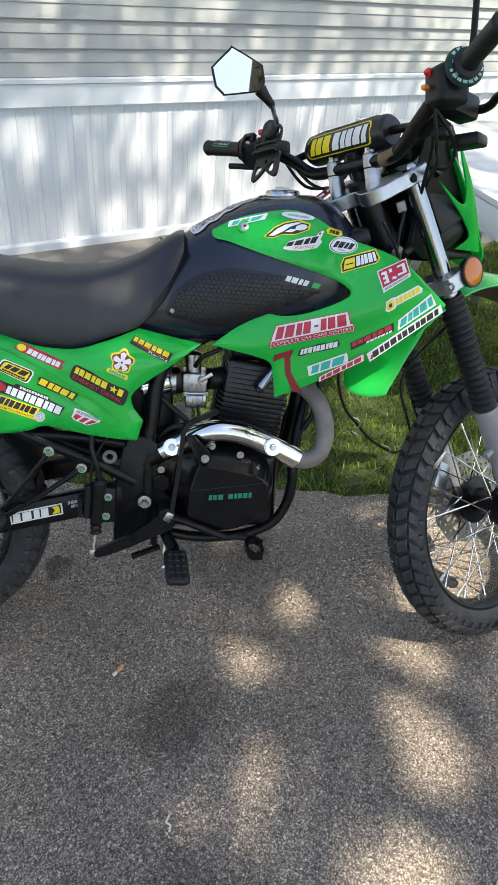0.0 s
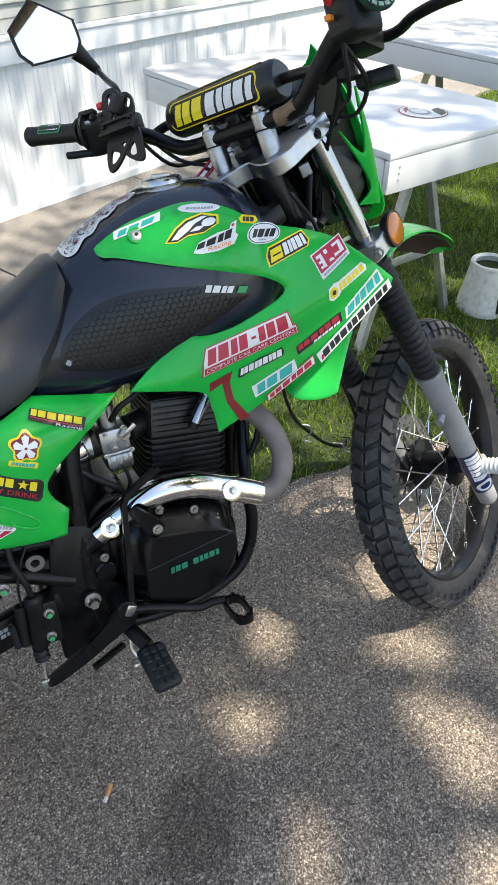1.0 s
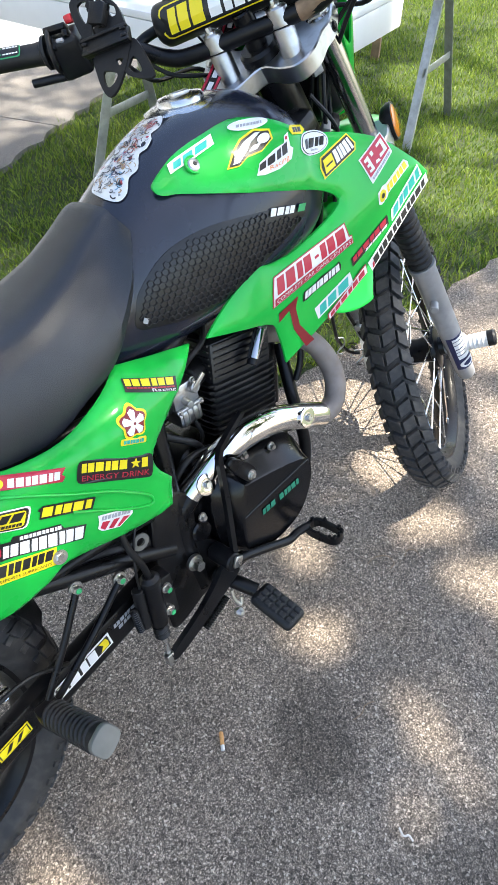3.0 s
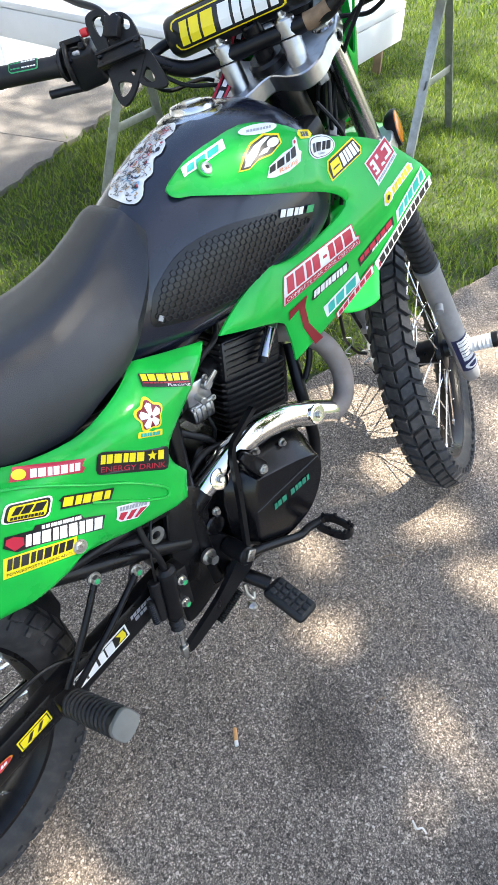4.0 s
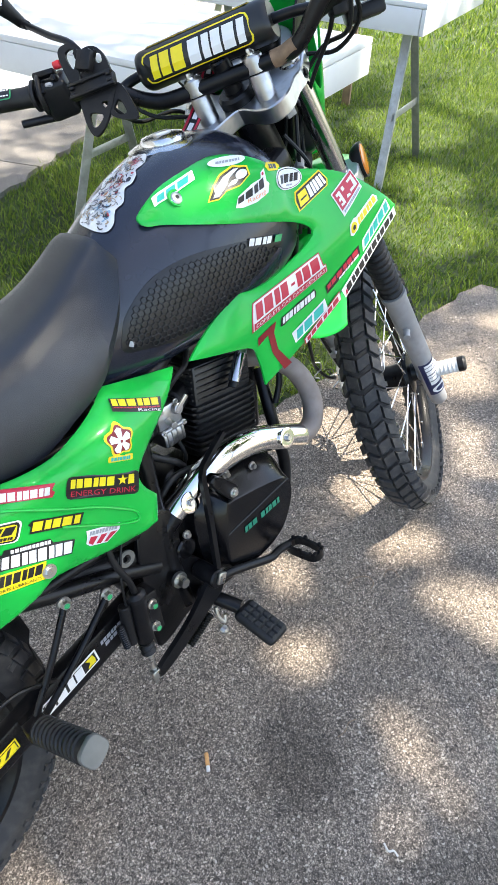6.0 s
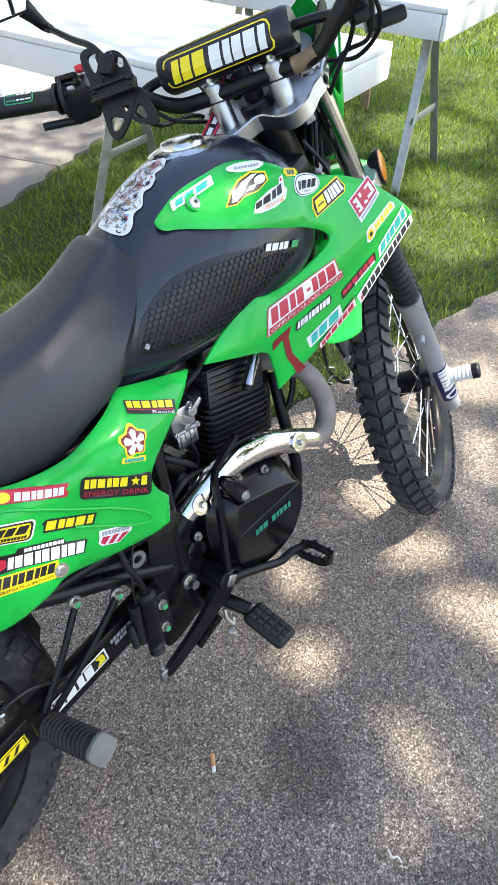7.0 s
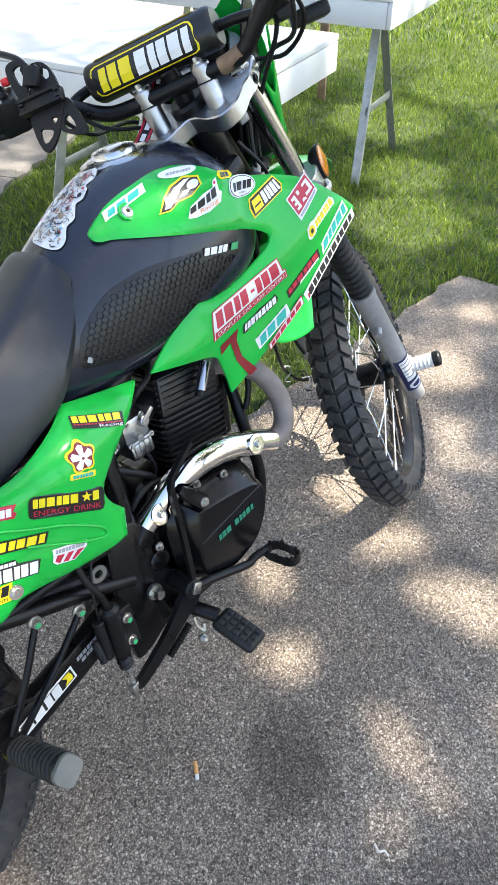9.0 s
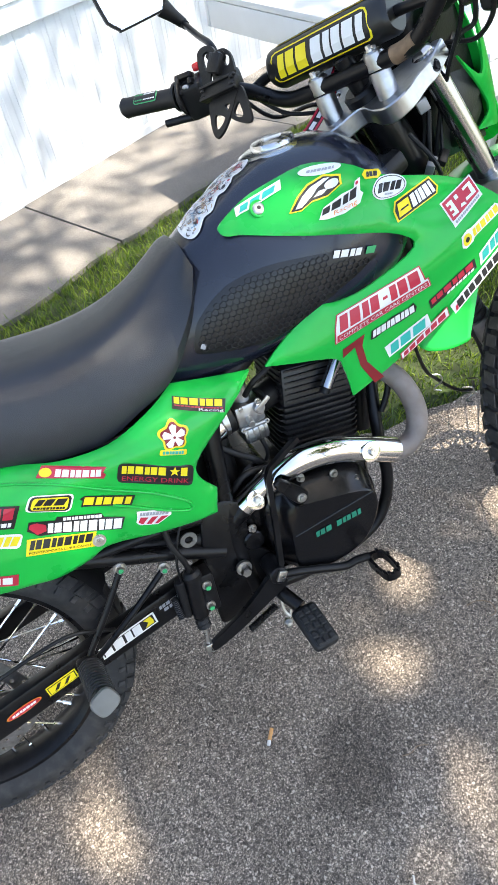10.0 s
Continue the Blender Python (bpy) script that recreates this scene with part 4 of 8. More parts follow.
swing = part("swingarm", box_beam((0.50, -0.108, 0.422), (-0.05, -0.118, 0.302), 0.028, 0.060, 0.006), BLACK, BIKE, "black box-section swingarm")
part("swingarm_beam", box_beam((0.50, 0.108, 0.422), (-0.05, 0.118, 0.302), 0.028, 0.052, 0.006), BLACK, swing)
part("swingarm_bridge", cyl_bm((0.49, -0.12, 0.425), (0.49, 0.12, 0.425), 0.026), BLACK, swing)
part("axle_nut", bolt_bm((0, -0.134, 0.325), (0, -1, 0), 0.013, 0.014), STEEL, swing)
bar("brake_hose", [(0.30, -0.12, 0.40), (0.275, -0.132, 0.425), (0.22, -0.14, 0.452), (0.10, -0.14, 0.43), (0.03, -0.135, 0.40)], 0.0035, PLASTIC)
part("shock_absorber", lathe_bm([(0, 0)] + [(0.030 + 0.006 * (k % 2), 0.01 + 0.012 * k) for k in range(16)] + [(0, 0.21)], Matrix.Translation((0.44, 0, 0.45)) @ Matrix.Rotation(radians(20), 4, "Y") @ pose(0, 0, 0, 90), 20), BLACK, BIKE)
part("airbox", box_bm((0.26, 0.17, 0.16), pose(0.42, 0, 0.66), 0.02), PLASTIC, BIKE)
# added black plate keeps the gap behind the engine dark; not a known part
part("gap_plate", box_bm((0.15, 0.016, 0.26), pose(0.515, 0.03, 0.545), 0.006), PLASTIC, BIKE, "black plate added to darken the gap behind the engine")
part("mudguard", loft_bm([[Vector((0.325 * math.cos(a) * k + 0.0, y, 0.325 + 0.365 * math.sin(a) * k)) for y, k in ((-0.07, 0.97), (-0.05, 1.02), (0, 1.04), (0.05, 1.02), (0.07, 0.97), (0, 1.02))] for a in [radians(q) for q in range(20, 150, 10)]]), PLASTIC, BIKE)

def cap_bm(m, L):
    """A rounded-square end cap about the y axis."""
    bm = bmesh.new()
    rings = []
    for k, y in ((0.94, L - 0.008), (1.0, L - 0.005), (1.0, L - 0.001), (0.93, L + 0.0012)):
        ring = []
        for i in range(28):
            q = 2 * math.pi * i / 28
            c, s = math.cos(q), math.sin(q)
            ring.append(bm.verts.new(m @ Vector((0.0205 * k * math.copysign(abs(c) ** 0.62, c), y, 0.0185 * k * math.copysign(abs(s) ** 0.62, s)))))
        rings.append(ring)
    ring_faces(bm, rings)
    return bm


# passenger peg and its bracket
for s in (-1, 1):
    brk = bar("peg_bracket", [(0.348, s * 0.140, 0.533), (0.300, s * 0.146, 0.47), (0.247, s * 0.150, 0.405), (0.232, s * 0.152, 0.380)], 0.0054, label="black passenger footrest bracket")
    bar("peg_strut", [(0.412, s * 0.138, 0.495), (0.34, s * 0.146, 0.445), (0.262, s * 0.150, 0.395), (0.234, s * 0.152, 0.382)], 0.0054, parent=brk)
    part("peg_yoke", box_bm((0.034, 0.022, 0.034), pose(0.236, s * 0.158, 0.388), 0.004), BLACK, brk)
    p0, p1 = Vector((0.238, s * 0.168, 0.392)), Vector((0.257, s * 0.300, 0.445))
    m = Matrix.Translation(p0) @ (p1 - p0).to_track_quat("Y", "Z").to_matrix().to_4x4()
    L = (p1 - p0).length
    prof = [(0, 0)]
    for k in range(11):
        y = 0.004 + (L - 0.02) * k / 11
        prof += [(0.0195, y), (0.0215, y + 0.003), (0.0215, y + 0.007), (0.0195, y + 0.0095)]
    prof += [(0.019, L - 0.006), (0, L - 0.006)]
    part("peg_rubber", lathe_bm(prof, m, 24), GRIPRUB, brk, "ribbed rubber footrest")
    part("peg_end", cap_bm(m @ Matrix.Rotation(0.35, 4, "Y"), L), PEGCAP, brk, "grey metal end cap")

# rider's peg, brake pedal and master cylinder
for s in (-1, 1):
    peg = bar("foot_peg", [(0.578, s * 0.125, 0.352), (0.592, s * 0.165, 0.342), (0.605, s * 0.196, 0.331)], 0.013, label="black folding rider footrest")
    p0, p1 = Vector((0.606, s * 0.196, 0.330)), Vector((0.614, s * 0.276, 0.300))
    X = (p1 - p0).normalized()
    Z = Vector((0.1, 0, 1)); Z = (Z - X * Z.dot(X)).normalized(); Y = Z.cross(X)
    m = Matrix(((X.x, Y.x, Z.x, 0), (X.y, Y.y, Z.y, 0), (X.z, Y.z, Z.z, 0), (0, 0, 0, 1)))
    bm = box_bm(((p1 - p0).length, 0.050, 0.020), Matrix.Translation((p0 + p1) / 2) @ m, 0.0095, 3)
    for i in range(5):
        for j in range(3):
            box(bm, (0.0125, 0.0115, 0.005), Matrix.Translation(p0 + X * (0.014 + i * 0.0150)) @ m @ pose(0, (j - 1) * 0.0135, 0.0105), 0.002, 1)
    part("peg_rubber", bm, GRIPRUB, peg, "studded rubber footrest pad")
pedal = bar("brake_pedal", [(0.588, -0.172, 0.400), (0.62, -0.172, 0.390), (0.665, -0.173, 0.371), (0.712, -0.174, 0.351), (0.735, -0.174, 0.352), (0.760, -0.177, 0.350)], 0.0078, label="black brake pedal")
tip = rounded([(0.757, -0.172), (0.789, -0.174), (0.792, -0.226), (0.784, -0.238), (0.766, -0.237), (0.758, -0.220)], 3)
bm = bmesh.new()
inn = [(0.775 + (p[0] - 0.775) * 0.70, -0.207 + (p[1] + 0.207) * 0.82) for p in tip]
rings = [[bm.verts.new((p[0], p[1], z)) for p in pl] for pl, z in ((tip, 0.330), (tip, 0.346), (inn, 0.346), (inn, 0.330))]
rings.append(rings[0])
ring_faces(bm, rings, True, False)
for i in range(0, len(tip), 2):
    box(bm, (0.005, 0.005, 0.006), pose(tip[i][0] * 0.92 + 0.775 * 0.08, tip[i][1] * 0.92 - 0.207 * 0.08, 0.348))
part("pedal_tip", bm, BLACK, pedal, "toothed black pedal tip", smooth=20, m=Matrix.Translation((0, 0, 0.002)))
PAL = rounded([(0.600, 0.396), (0.575, 0.402), (0.548, 0.380), (0.505, 0.350), (0.445, 0.320), (0.432, 0.308), (0.442, 0.297), (0.500, 0.318), (0.555, 0.345), (0.600, 0.368)], 3)
bm = bmesh.new()
ring_faces(bm, [[bm.verts.new((0.53 + (p[0] - 0.53) * k, y, 0.345 + (p[1] - 0.345) * k)) for p in PAL] for k, y in ((0.98, -0.158), (1.0, -0.160), (1.0, -0.166), (0.98, -0.168))])
part("pedal_arm", bm, BLACK, pedal)
part("pedal_pivot", cyl_bm((0.588, -0.125, 0.400), (0.588, -0.178, 0.402), 0.017, 20), BLACK, pedal)
part("pivot_clip", box_bm((0.016, 0.006, 0.022), Matrix.Translation((0.592, -0.181, 0.404)) @ Matrix.Rotation(0.5, 4, "Y"), 0.002), STEEL, pedal)
bar("hook_bolt", [(0.585, -0.150, 0.320), (0.583, -0.155, 0.300), (0.590, -0.160, 0.285), (0.596, -0.158, 0.298)], 0.0035, STEEL, pedal)
part("hook_weight", lathe_bm([(0, -0.010), (0.006, -0.008), (0.009, 0), (0.006, 0.008), (0, 0.010)], Matrix.Translation((0.583, -0.160, 0.270)), 14), STEEL, pedal)
part("return_spring", lathe_bm([(0, 0)] + [(0.006 + 0.0016 * (k % 2), 0.0022 * k) for k in range(30)] + [(0, 0.066)], Matrix.Translation((0.513, -0.152, 0.290)) @ (Vector((0.06, 0.004, 0.022))).to_track_quat("Y", "Z").to_matrix().to_4x4(), 12), BLACK, pedal)
mc = part("brake_cylinder", cyl_bm((0.441, -0.150, 0.375), (0.450, -0.150, 0.465), 0.0145, 20), BLACK, BIKE, "black rear brake master cylinder")
part("brake_switch", cyl_bm((0.420, -0.146, 0.385), (0.427, -0.146, 0.462), 0.0095, 16), PLASTIC, mc)
part("switch_spring", lathe_bm([(0, 0)] + [(0.005 + 0.0016 * (k % 2), 0.0022 * k) for k in range(22)] + [(0, 0.05)], Matrix.Translation((0.408, -0.150, 0.388)) @ pose(0, 0, 0, 90), 10), BLACK, mc)
part("cylinder_bracket", box_bm((0.030, 0.034, 0.082), Matrix.Translation((0.466, -0.140, 0.418)) @ Matrix.Rotation(0.05, 4, "Y"), 0.004), BLACK, mc)
part("cylinder_cap", lathe_bm([(0, 0), (0.0160, 0), (0.0160, 0.008), (0.010, 0.014), (0, 0.014)], Matrix.Translation((0.450, -0.150, 0.462)) @ pose(0, 0, 0, 90), 20), PLASTIC, mc)
part("push_rod", cyl_bm((0.441, -0.152, 0.375), (0.432, -0.160, 0.306), 0.0045, 12), STEEL, mc)
part("rod_clevis", box_bm((0.016, 0.014, 0.026), pose(0.432, -0.161, 0.304), 0.003), STEEL, mc)
part("cylinder_boot", lathe_bm([(0, 0), (0.013, 0), (0.009, 0.006), (0.013, 0.012), (0.009, 0.018), (0.012, 0.024), (0, 0.026)], Matrix.Translation((0.438, -0.152, 0.352)) @ pose(0, 0, 0, 90), 16), PLASTIC, mc)
bar("switch_wire", [(0.431, -0.147, 0.462), (0.434, -0.150, 0.500), (0.450, -0.142, 0.540), (0.472, -0.130, 0.570)], 0.0022, PLASTIC, mc)
bar("reservoir_hose", [(0.450, -0.150, 0.470), (0.446, -0.152, 0.505), (0.436, -0.148, 0.545), (0.438, -0.140, 0.585)], 0.0052, PLASTIC, mc)

# ---- engine ----
engine = part("engine", box_bm((0.27, 0.20, 0.20), pose(0.70, 0.0, 0.425), 0.03, 3), CASE, BIKE, "black air-cooled single-cylinder engine")
CL = rounded([(0.603, 0.475), (0.607, 0.400), (0.622, 0.372), (0.70, 0.362), (0.775, 0.380), (0.812, 0.425), (0.817, 0.470), (0.790, 0.522), (0.735, 0.535), (0.66, 0.538), (0.618, 0.520)], 4)
FL = rounded([(0.655, 0.516), (0.782, 0.487), (0.805, 0.450), (0.790, 0.405), (0.755, 0.370), (0.690, 0.358), (0.634, 0.380), (0.636, 0.455)], 4, sharp={0, 7})


def by_angle(outline, c, n=72):
    """The outline's reach from c at n even angles."""
    out = []
    for k in range(n):
        d = Vector((math.cos(2 * math.pi * k / n), math.sin(2 * math.pi * k / n)))
        best = 0.02
        for p, q in zip(outline, outline[1:] + outline[:1]):
            p, q = Vector(p) - c, Vector(q) - c
            e = q - p
            den = d.x * e.y - d.y * e.x
            if abs(den) > 1e-12:
                u = (p.x * e.y - p.y * e.x) / den
                w = (p.x * d.y - p.y * d.x) / den
                if u > 0 and -1e-6 <= w <= 1 + 1e-6:
                    best = max(best, u)
        out.append(c + d * best)
    return out


CC = Vector((0.712, 0.445))
OUT_A, OUT_B = by_angle(CL, CC), by_angle(FL, CC)
bm = bmesh.new()
rings = []
for t, y in ((0.0, -0.095), (0.0, -0.124), (0.06, -0.1275), (0.5, -0.1400), (0.96, -0.1590), (1.0, -0.1605), (1.10, -0.1625)):
    rings.append([bm.verts.new((p.x + (q.x - p.x) * t if t <= 1 else CC.x + (q.x - CC.x) * 0.96, y, p.y + (q.y - p.y) * t if t <= 1 else CC.y + (q.y - CC.y) * 0.96)) for p, q in zip(OUT_A, OUT_B)])
ring_faces(bm, rings)
part("clutch_cover", bm, CASE, engine, "black clutch cover", smooth=22)
part("cover_ridge", tube_bm([(0.640, -0.1622, 0.455), (0.720, -0.1632, 0.466), (0.797, -0.1622, 0.474)], 0.0016, 8), CASE, engine)
for p in ((0.682, 0.548), (0.742, 0.528), (0.779, 0.499), (0.576, 0.493), (0.711, 0.354)):
    part("case_bolt", bolt_bm((p[0], -0.136, p[1]), (0, -1, 0), 0.0052, 0.008), STEEL, engine)
part("gear_case", box_bm((0.11, 0.05, 0.16), pose(0.585, -0.075, 0.455), 0.012, 3), CASE, engine)
part("case_boss", cyl_bm((0.576, -0.095, 0.455), (0.576, -0.128, 0.455), 0.020, 24), CASE, engine)
# clutch release arm on its pivot
bm = bmesh.new()
ARM = rounded([(0.627, 0.571), (0.634, 0.582), (0.645, 0.578), (0.676, 0.543), (0.678, 0.528), (0.668, 0.520), (0.655, 0.526)], 3)
ring_faces(bm, [[bm.verts.new((0.652 + (p[0] - 0.652) * k, y, 0.552 + (p[1] - 0.552) * k)) for p in ARM] for k, y in ((1.0, -0.160), (1.0, -0.166), (0.92, -0.168))])
part("release_arm", bm, BLACK, engine, "black clutch release arm")
part("arm_pivot", cyl_bm((0.666, -0.130, 0.533), (0.666, -0.162, 0.533), 0.010, 18), CASE, engine)
part("arm_bolt", bolt_bm((0.666, -0.168, 0.533), (0, -1, 0), 0.0060, 0.006), STEEL, engine)
part("left_cover", lathe_bm([(0, -0.04), (0.085, -0.04), (0.085, 0.0), (0.075, 0.012), (0, 0.016)], Matrix.Translation((0.70, 0.12, 0.42)), 32), CASE, engine)
FIN = node_mat("sooty_fin_paint", (0.010, 0.010, 0.011), 0.36, vary=0.3, scale=30, spec=0.5)
# cylinder leaning forward, with fins
CYM = Matrix.Translation((0.755, 0.0, 0.53)) @ Matrix.Rotation(radians(8), 4, "Y")
part("cylinder", cyl_bm((0, 0, 0), (0, 0, 0.20), 0.052, 28), CASE, engine, m=CYM)
# black core added behind the fins so less light reaches their gaps
part("fin_core", box_bm((0.132, 0.128, 0.165), CYM @ pose(0.003, 0, 0.095), 0.006), FIN, engine)
for i in range(15):
    w, d = (0.154, 0.146) if i < 9 else (0.140, 0.136)
    zf = 0.016 + 0.0112 * i
    q = 0.024
    ol = rounded([(w / 2, d / 2 - q), (w / 2 - q * 0.3, d / 2 - q * 0.3), (w / 2 - q, d / 2), (-w / 2 + q, d / 2), (-w / 2 + q * 0.3, d / 2 - q * 0.3), (-w / 2, d / 2 - q), (-w / 2, -d / 2 + q), (-w / 2 + q * 0.3, -d / 2 + q * 0.3), (-w / 2 + q, -d / 2), (w / 2 - q, -d / 2), (w / 2 - q * 0.3, -d / 2 + q * 0.3), (w / 2, -d / 2 + q)], 2)
    part("cooling_fin", prism(bmesh.new(), [(p[0] + 0.003, p[1]) for p in ol], zf - 0.0016, zf + 0.0016, "z"), FIN, engine, m=CYM)
part("head_cover", box_bm((0.12, 0.11, 0.045), CYM @ pose(0, 0, 0.20), 0.012, 3), CASE, engine)
part("plug_sleeve", cyl_bm((0.814, -0.080, 0.703), (0.782, -0.085, 0.661), 0.0105, 18), HARDCHROME, engine, "shiny metal sleeve beside the cylinder head")
part("sleeve_nut", cyl_bm((0.829, -0.078, 0.724), (0.812, -0.080, 0.701), 0.0120, 6), STEEL, engine)
part("sleeve_tip", cyl_bm((0.783, -0.085, 0.662), (0.776, -0.086, 0.653), 0.0090, 16), PLASTIC, engine)

# made-up dark clutter, a drum and two hoses, covers the bright crankcase top
clutter = part("clutter_drum", cyl_bm((0.622, -0.085, 0.548), (0.622, 0.060, 0.548), 0.030, 24), BLACK, engine, "black drum added to hide the bright crankcase top")
part("clutter_nut", bolt_bm((0.622, -0.086, 0.548), (0, -1, 0), 0.006, 0.006), STEEL, clutter)
for pts in ([(0.66, -0.06, 0.53), (0.63, -0.09, 0.585), (0.59, -0.085, 0.62), (0.55, -0.08, 0.66)], [(0.68, -0.07, 0.53), (0.655, -0.088, 0.56), (0.60, -0.100, 0.575), (0.565, -0.09, 0.54)]):
    bar("clutter_hose", pts, 0.006, PLASTIC, engine)
# added black block darkens the see-through gap behind the carburettor
part("gap_block", box_bm((0.17, 0.15, 0.20), pose(0.515, 0.0, 0.600), 0.02, 3), PLASTIC, BIKE, "black block added to darken the gap behind the carburettor")
# carburettor
carb = part("carburettor", box_bm((0.050, 0.056, 0.040), pose(0.645, -0.045, 0.664), 0.004, 2), ALLOY, BIKE, "cast alloy carburettor")
part("float_bowl", box_bm((0.046, 0.050, 0.030), pose(0.648, -0.047, 0.622), 0.006, 2), ALLOY, carb)
part("bowl_flange", box_bm((0.054, 0.058, 0.006), pose(0.647, -0.047, 0.641), 0.002), ALLOY, carb)
part("slide_top", cyl_bm((0.643, -0.045, 0.680), (0.640, -0.045, 0.722), 0.0165, 20), ALLOY, carb)
part("slide_cap", lathe_bm([(0, 0), (0.0185, 0), (0.0185, 0.006), (0.012, 0.010), (0, 0.010)], Matrix.Translation((0.640, -0.045, 0.716)) @ pose(0, 0, 0, 90), 20), ALLOY, carb)
part("idle_screw", cyl_bm((0.640, -0.072, 0.658), (0.638, -0.092, 0.656), 0.006, 14), STEEL, carb)
part("choke_boss", cyl_bm((0.660, -0.070, 0.672), (0.662, -0.082, 0.672), 0.010, 16), ALLOY, carb)
part("choke_lever", box_bm((0.030, 0.003, 0.008), Matrix.Translation((0.668, -0.083, 0.680)) @ Matrix.Rotation(-0.6, 4, "Y"), 0.001), STEEL, carb)
for i in range(4):
    part("bowl_rib", box_bm((0.003, 0.053, 0.026), pose(0.632 + 0.0105 * i, -0.0475, 0.624), 0.001), ALLOY, carb)
for px, pz in ((0.626, 0.641), (0.669, 0.641), (0.630, 0.680), (0.662, 0.684)):
    part("carb_screw", bolt_bm((px, -0.0735, pz), (0, -1, 0), 0.0034, 0.005), STEEL, carb)
part("intake_boot", cyl_bm((0.672, -0.04, 0.664), (0.715, -0.02, 0.664), 0.024, 20), PLASTIC, carb)
part("air_boot", cyl_bm((0.620, -0.045, 0.662), (0.545, -0.05, 0.655), 0.028, 24), PLASTIC, carb)
part("boot_clamp", lathe_bm([(0.0285, 0), (0.030, 0), (0.030, 0.012), (0.0285, 0.012)], Matrix.Translation((0.606, -0.046, 0.661)) @ Matrix.Rotation(radians(90), 4, "Z"), 28, True), STEEL, carb)
part("air_sleeve", cyl_bm((0.592, -0.065, 0.668), (0.53, -0.075, 0.655), 0.027, 24), CHROME, carb, "polished intake sleeve")
bar("fuel_hose", [(0.645, -0.07, 0.70), (0.66, -0.085, 0.725), (0.69, -0.085, 0.74), (0.71, -0.07, 0.755)], 0.005, PLASTIC, carb)
bar("overflow_hose", [(0.652, -0.07, 0.610), (0.655, -0.075, 0.58), (0.640, -0.07, 0.55)], 0.0035, PLASTIC, carb)

# exhaust
exhaust = bar("exhaust", [(0.845, -0.02, 0.66), (0.878, -0.062, 0.660), (0.910, -0.102, 0.630), (0.923, -0.126, 0.578), (0.910, -0.138, 0.534), (0.878, -0.143, 0.520), (0.845, -0.143, 0.531), (0.80, -0.143, 0.553)], 0.0190, PIPE, seg=18, label="grey exhaust header with a chrome heat shield")
hs = [(0.860, -0.143, 0.523), (0.845, -0.144, 0.532), (0.80, -0.145, 0.556), (0.745, -0.143, 0.579), (0.690, -0.136, 0.582), (0.635, -0.124, 0.562), (0.580, -0.110, 0.525)]
part("heat_shield", tube_bm(hs, 0.0228, 22, flat=1.0), CHROME, exhaust, "chrome heat shield")
bar("rear_pipe", [(0.60, -0.114, 0.54), (0.52, -0.10, 0.49), (0.40, -0.09, 0.52), (0.25, -0.10, 0.60)], 0.020, BLACK, exhaust)
for p, d in (((0.804, -0.1665, 0.560), (0.1, -1, 0.25)), ((0.598, -0.1355, 0.545), (0, -1, 0.25))):
    part("clamp_ring", lathe_bm([(0, 0), (0.016, 0), (0.018, 0.002), (0.018, 0.005), (0.011, 0.006), (0, 0.004)], Matrix.Translation(p) @ Vector(d).to_track_quat("Y", "Z").to_matrix().to_4x4(), 28), CHROME, exhaust)
    part("clamp_bolt", bolt_bm(Vector(p) + Vector(d).normalized() * 0.003, d, 0.006, 0.007), STEEL, exhaust)
part("guard_rod", tube_bm([(0.692, -0.140, 0.628), (0.660, -0.146, 0.615), (0.630, -0.152, 0.602), (0.622, -0.154, 0.588), (0.612, -0.160, 0.50), (0.600, -0.166, 0.418), (0.592, -0.168, 0.400)], 0.0066, 4, curve=False), BLACK, BIKE, "black steel guard rod", smooth=20)

# ---- front end ----
def fork_pt(d, y=0.0, fwd=0.0):
    """A point down the fork: d metres below the axle height measured up the leg."""
    return FRONT - Vector((0.012, 0, 0)) - FORK * d + Vector((math.cos(RAKE), 0, math.sin(RAKE))) * fwd + Vector((0, y, 0))


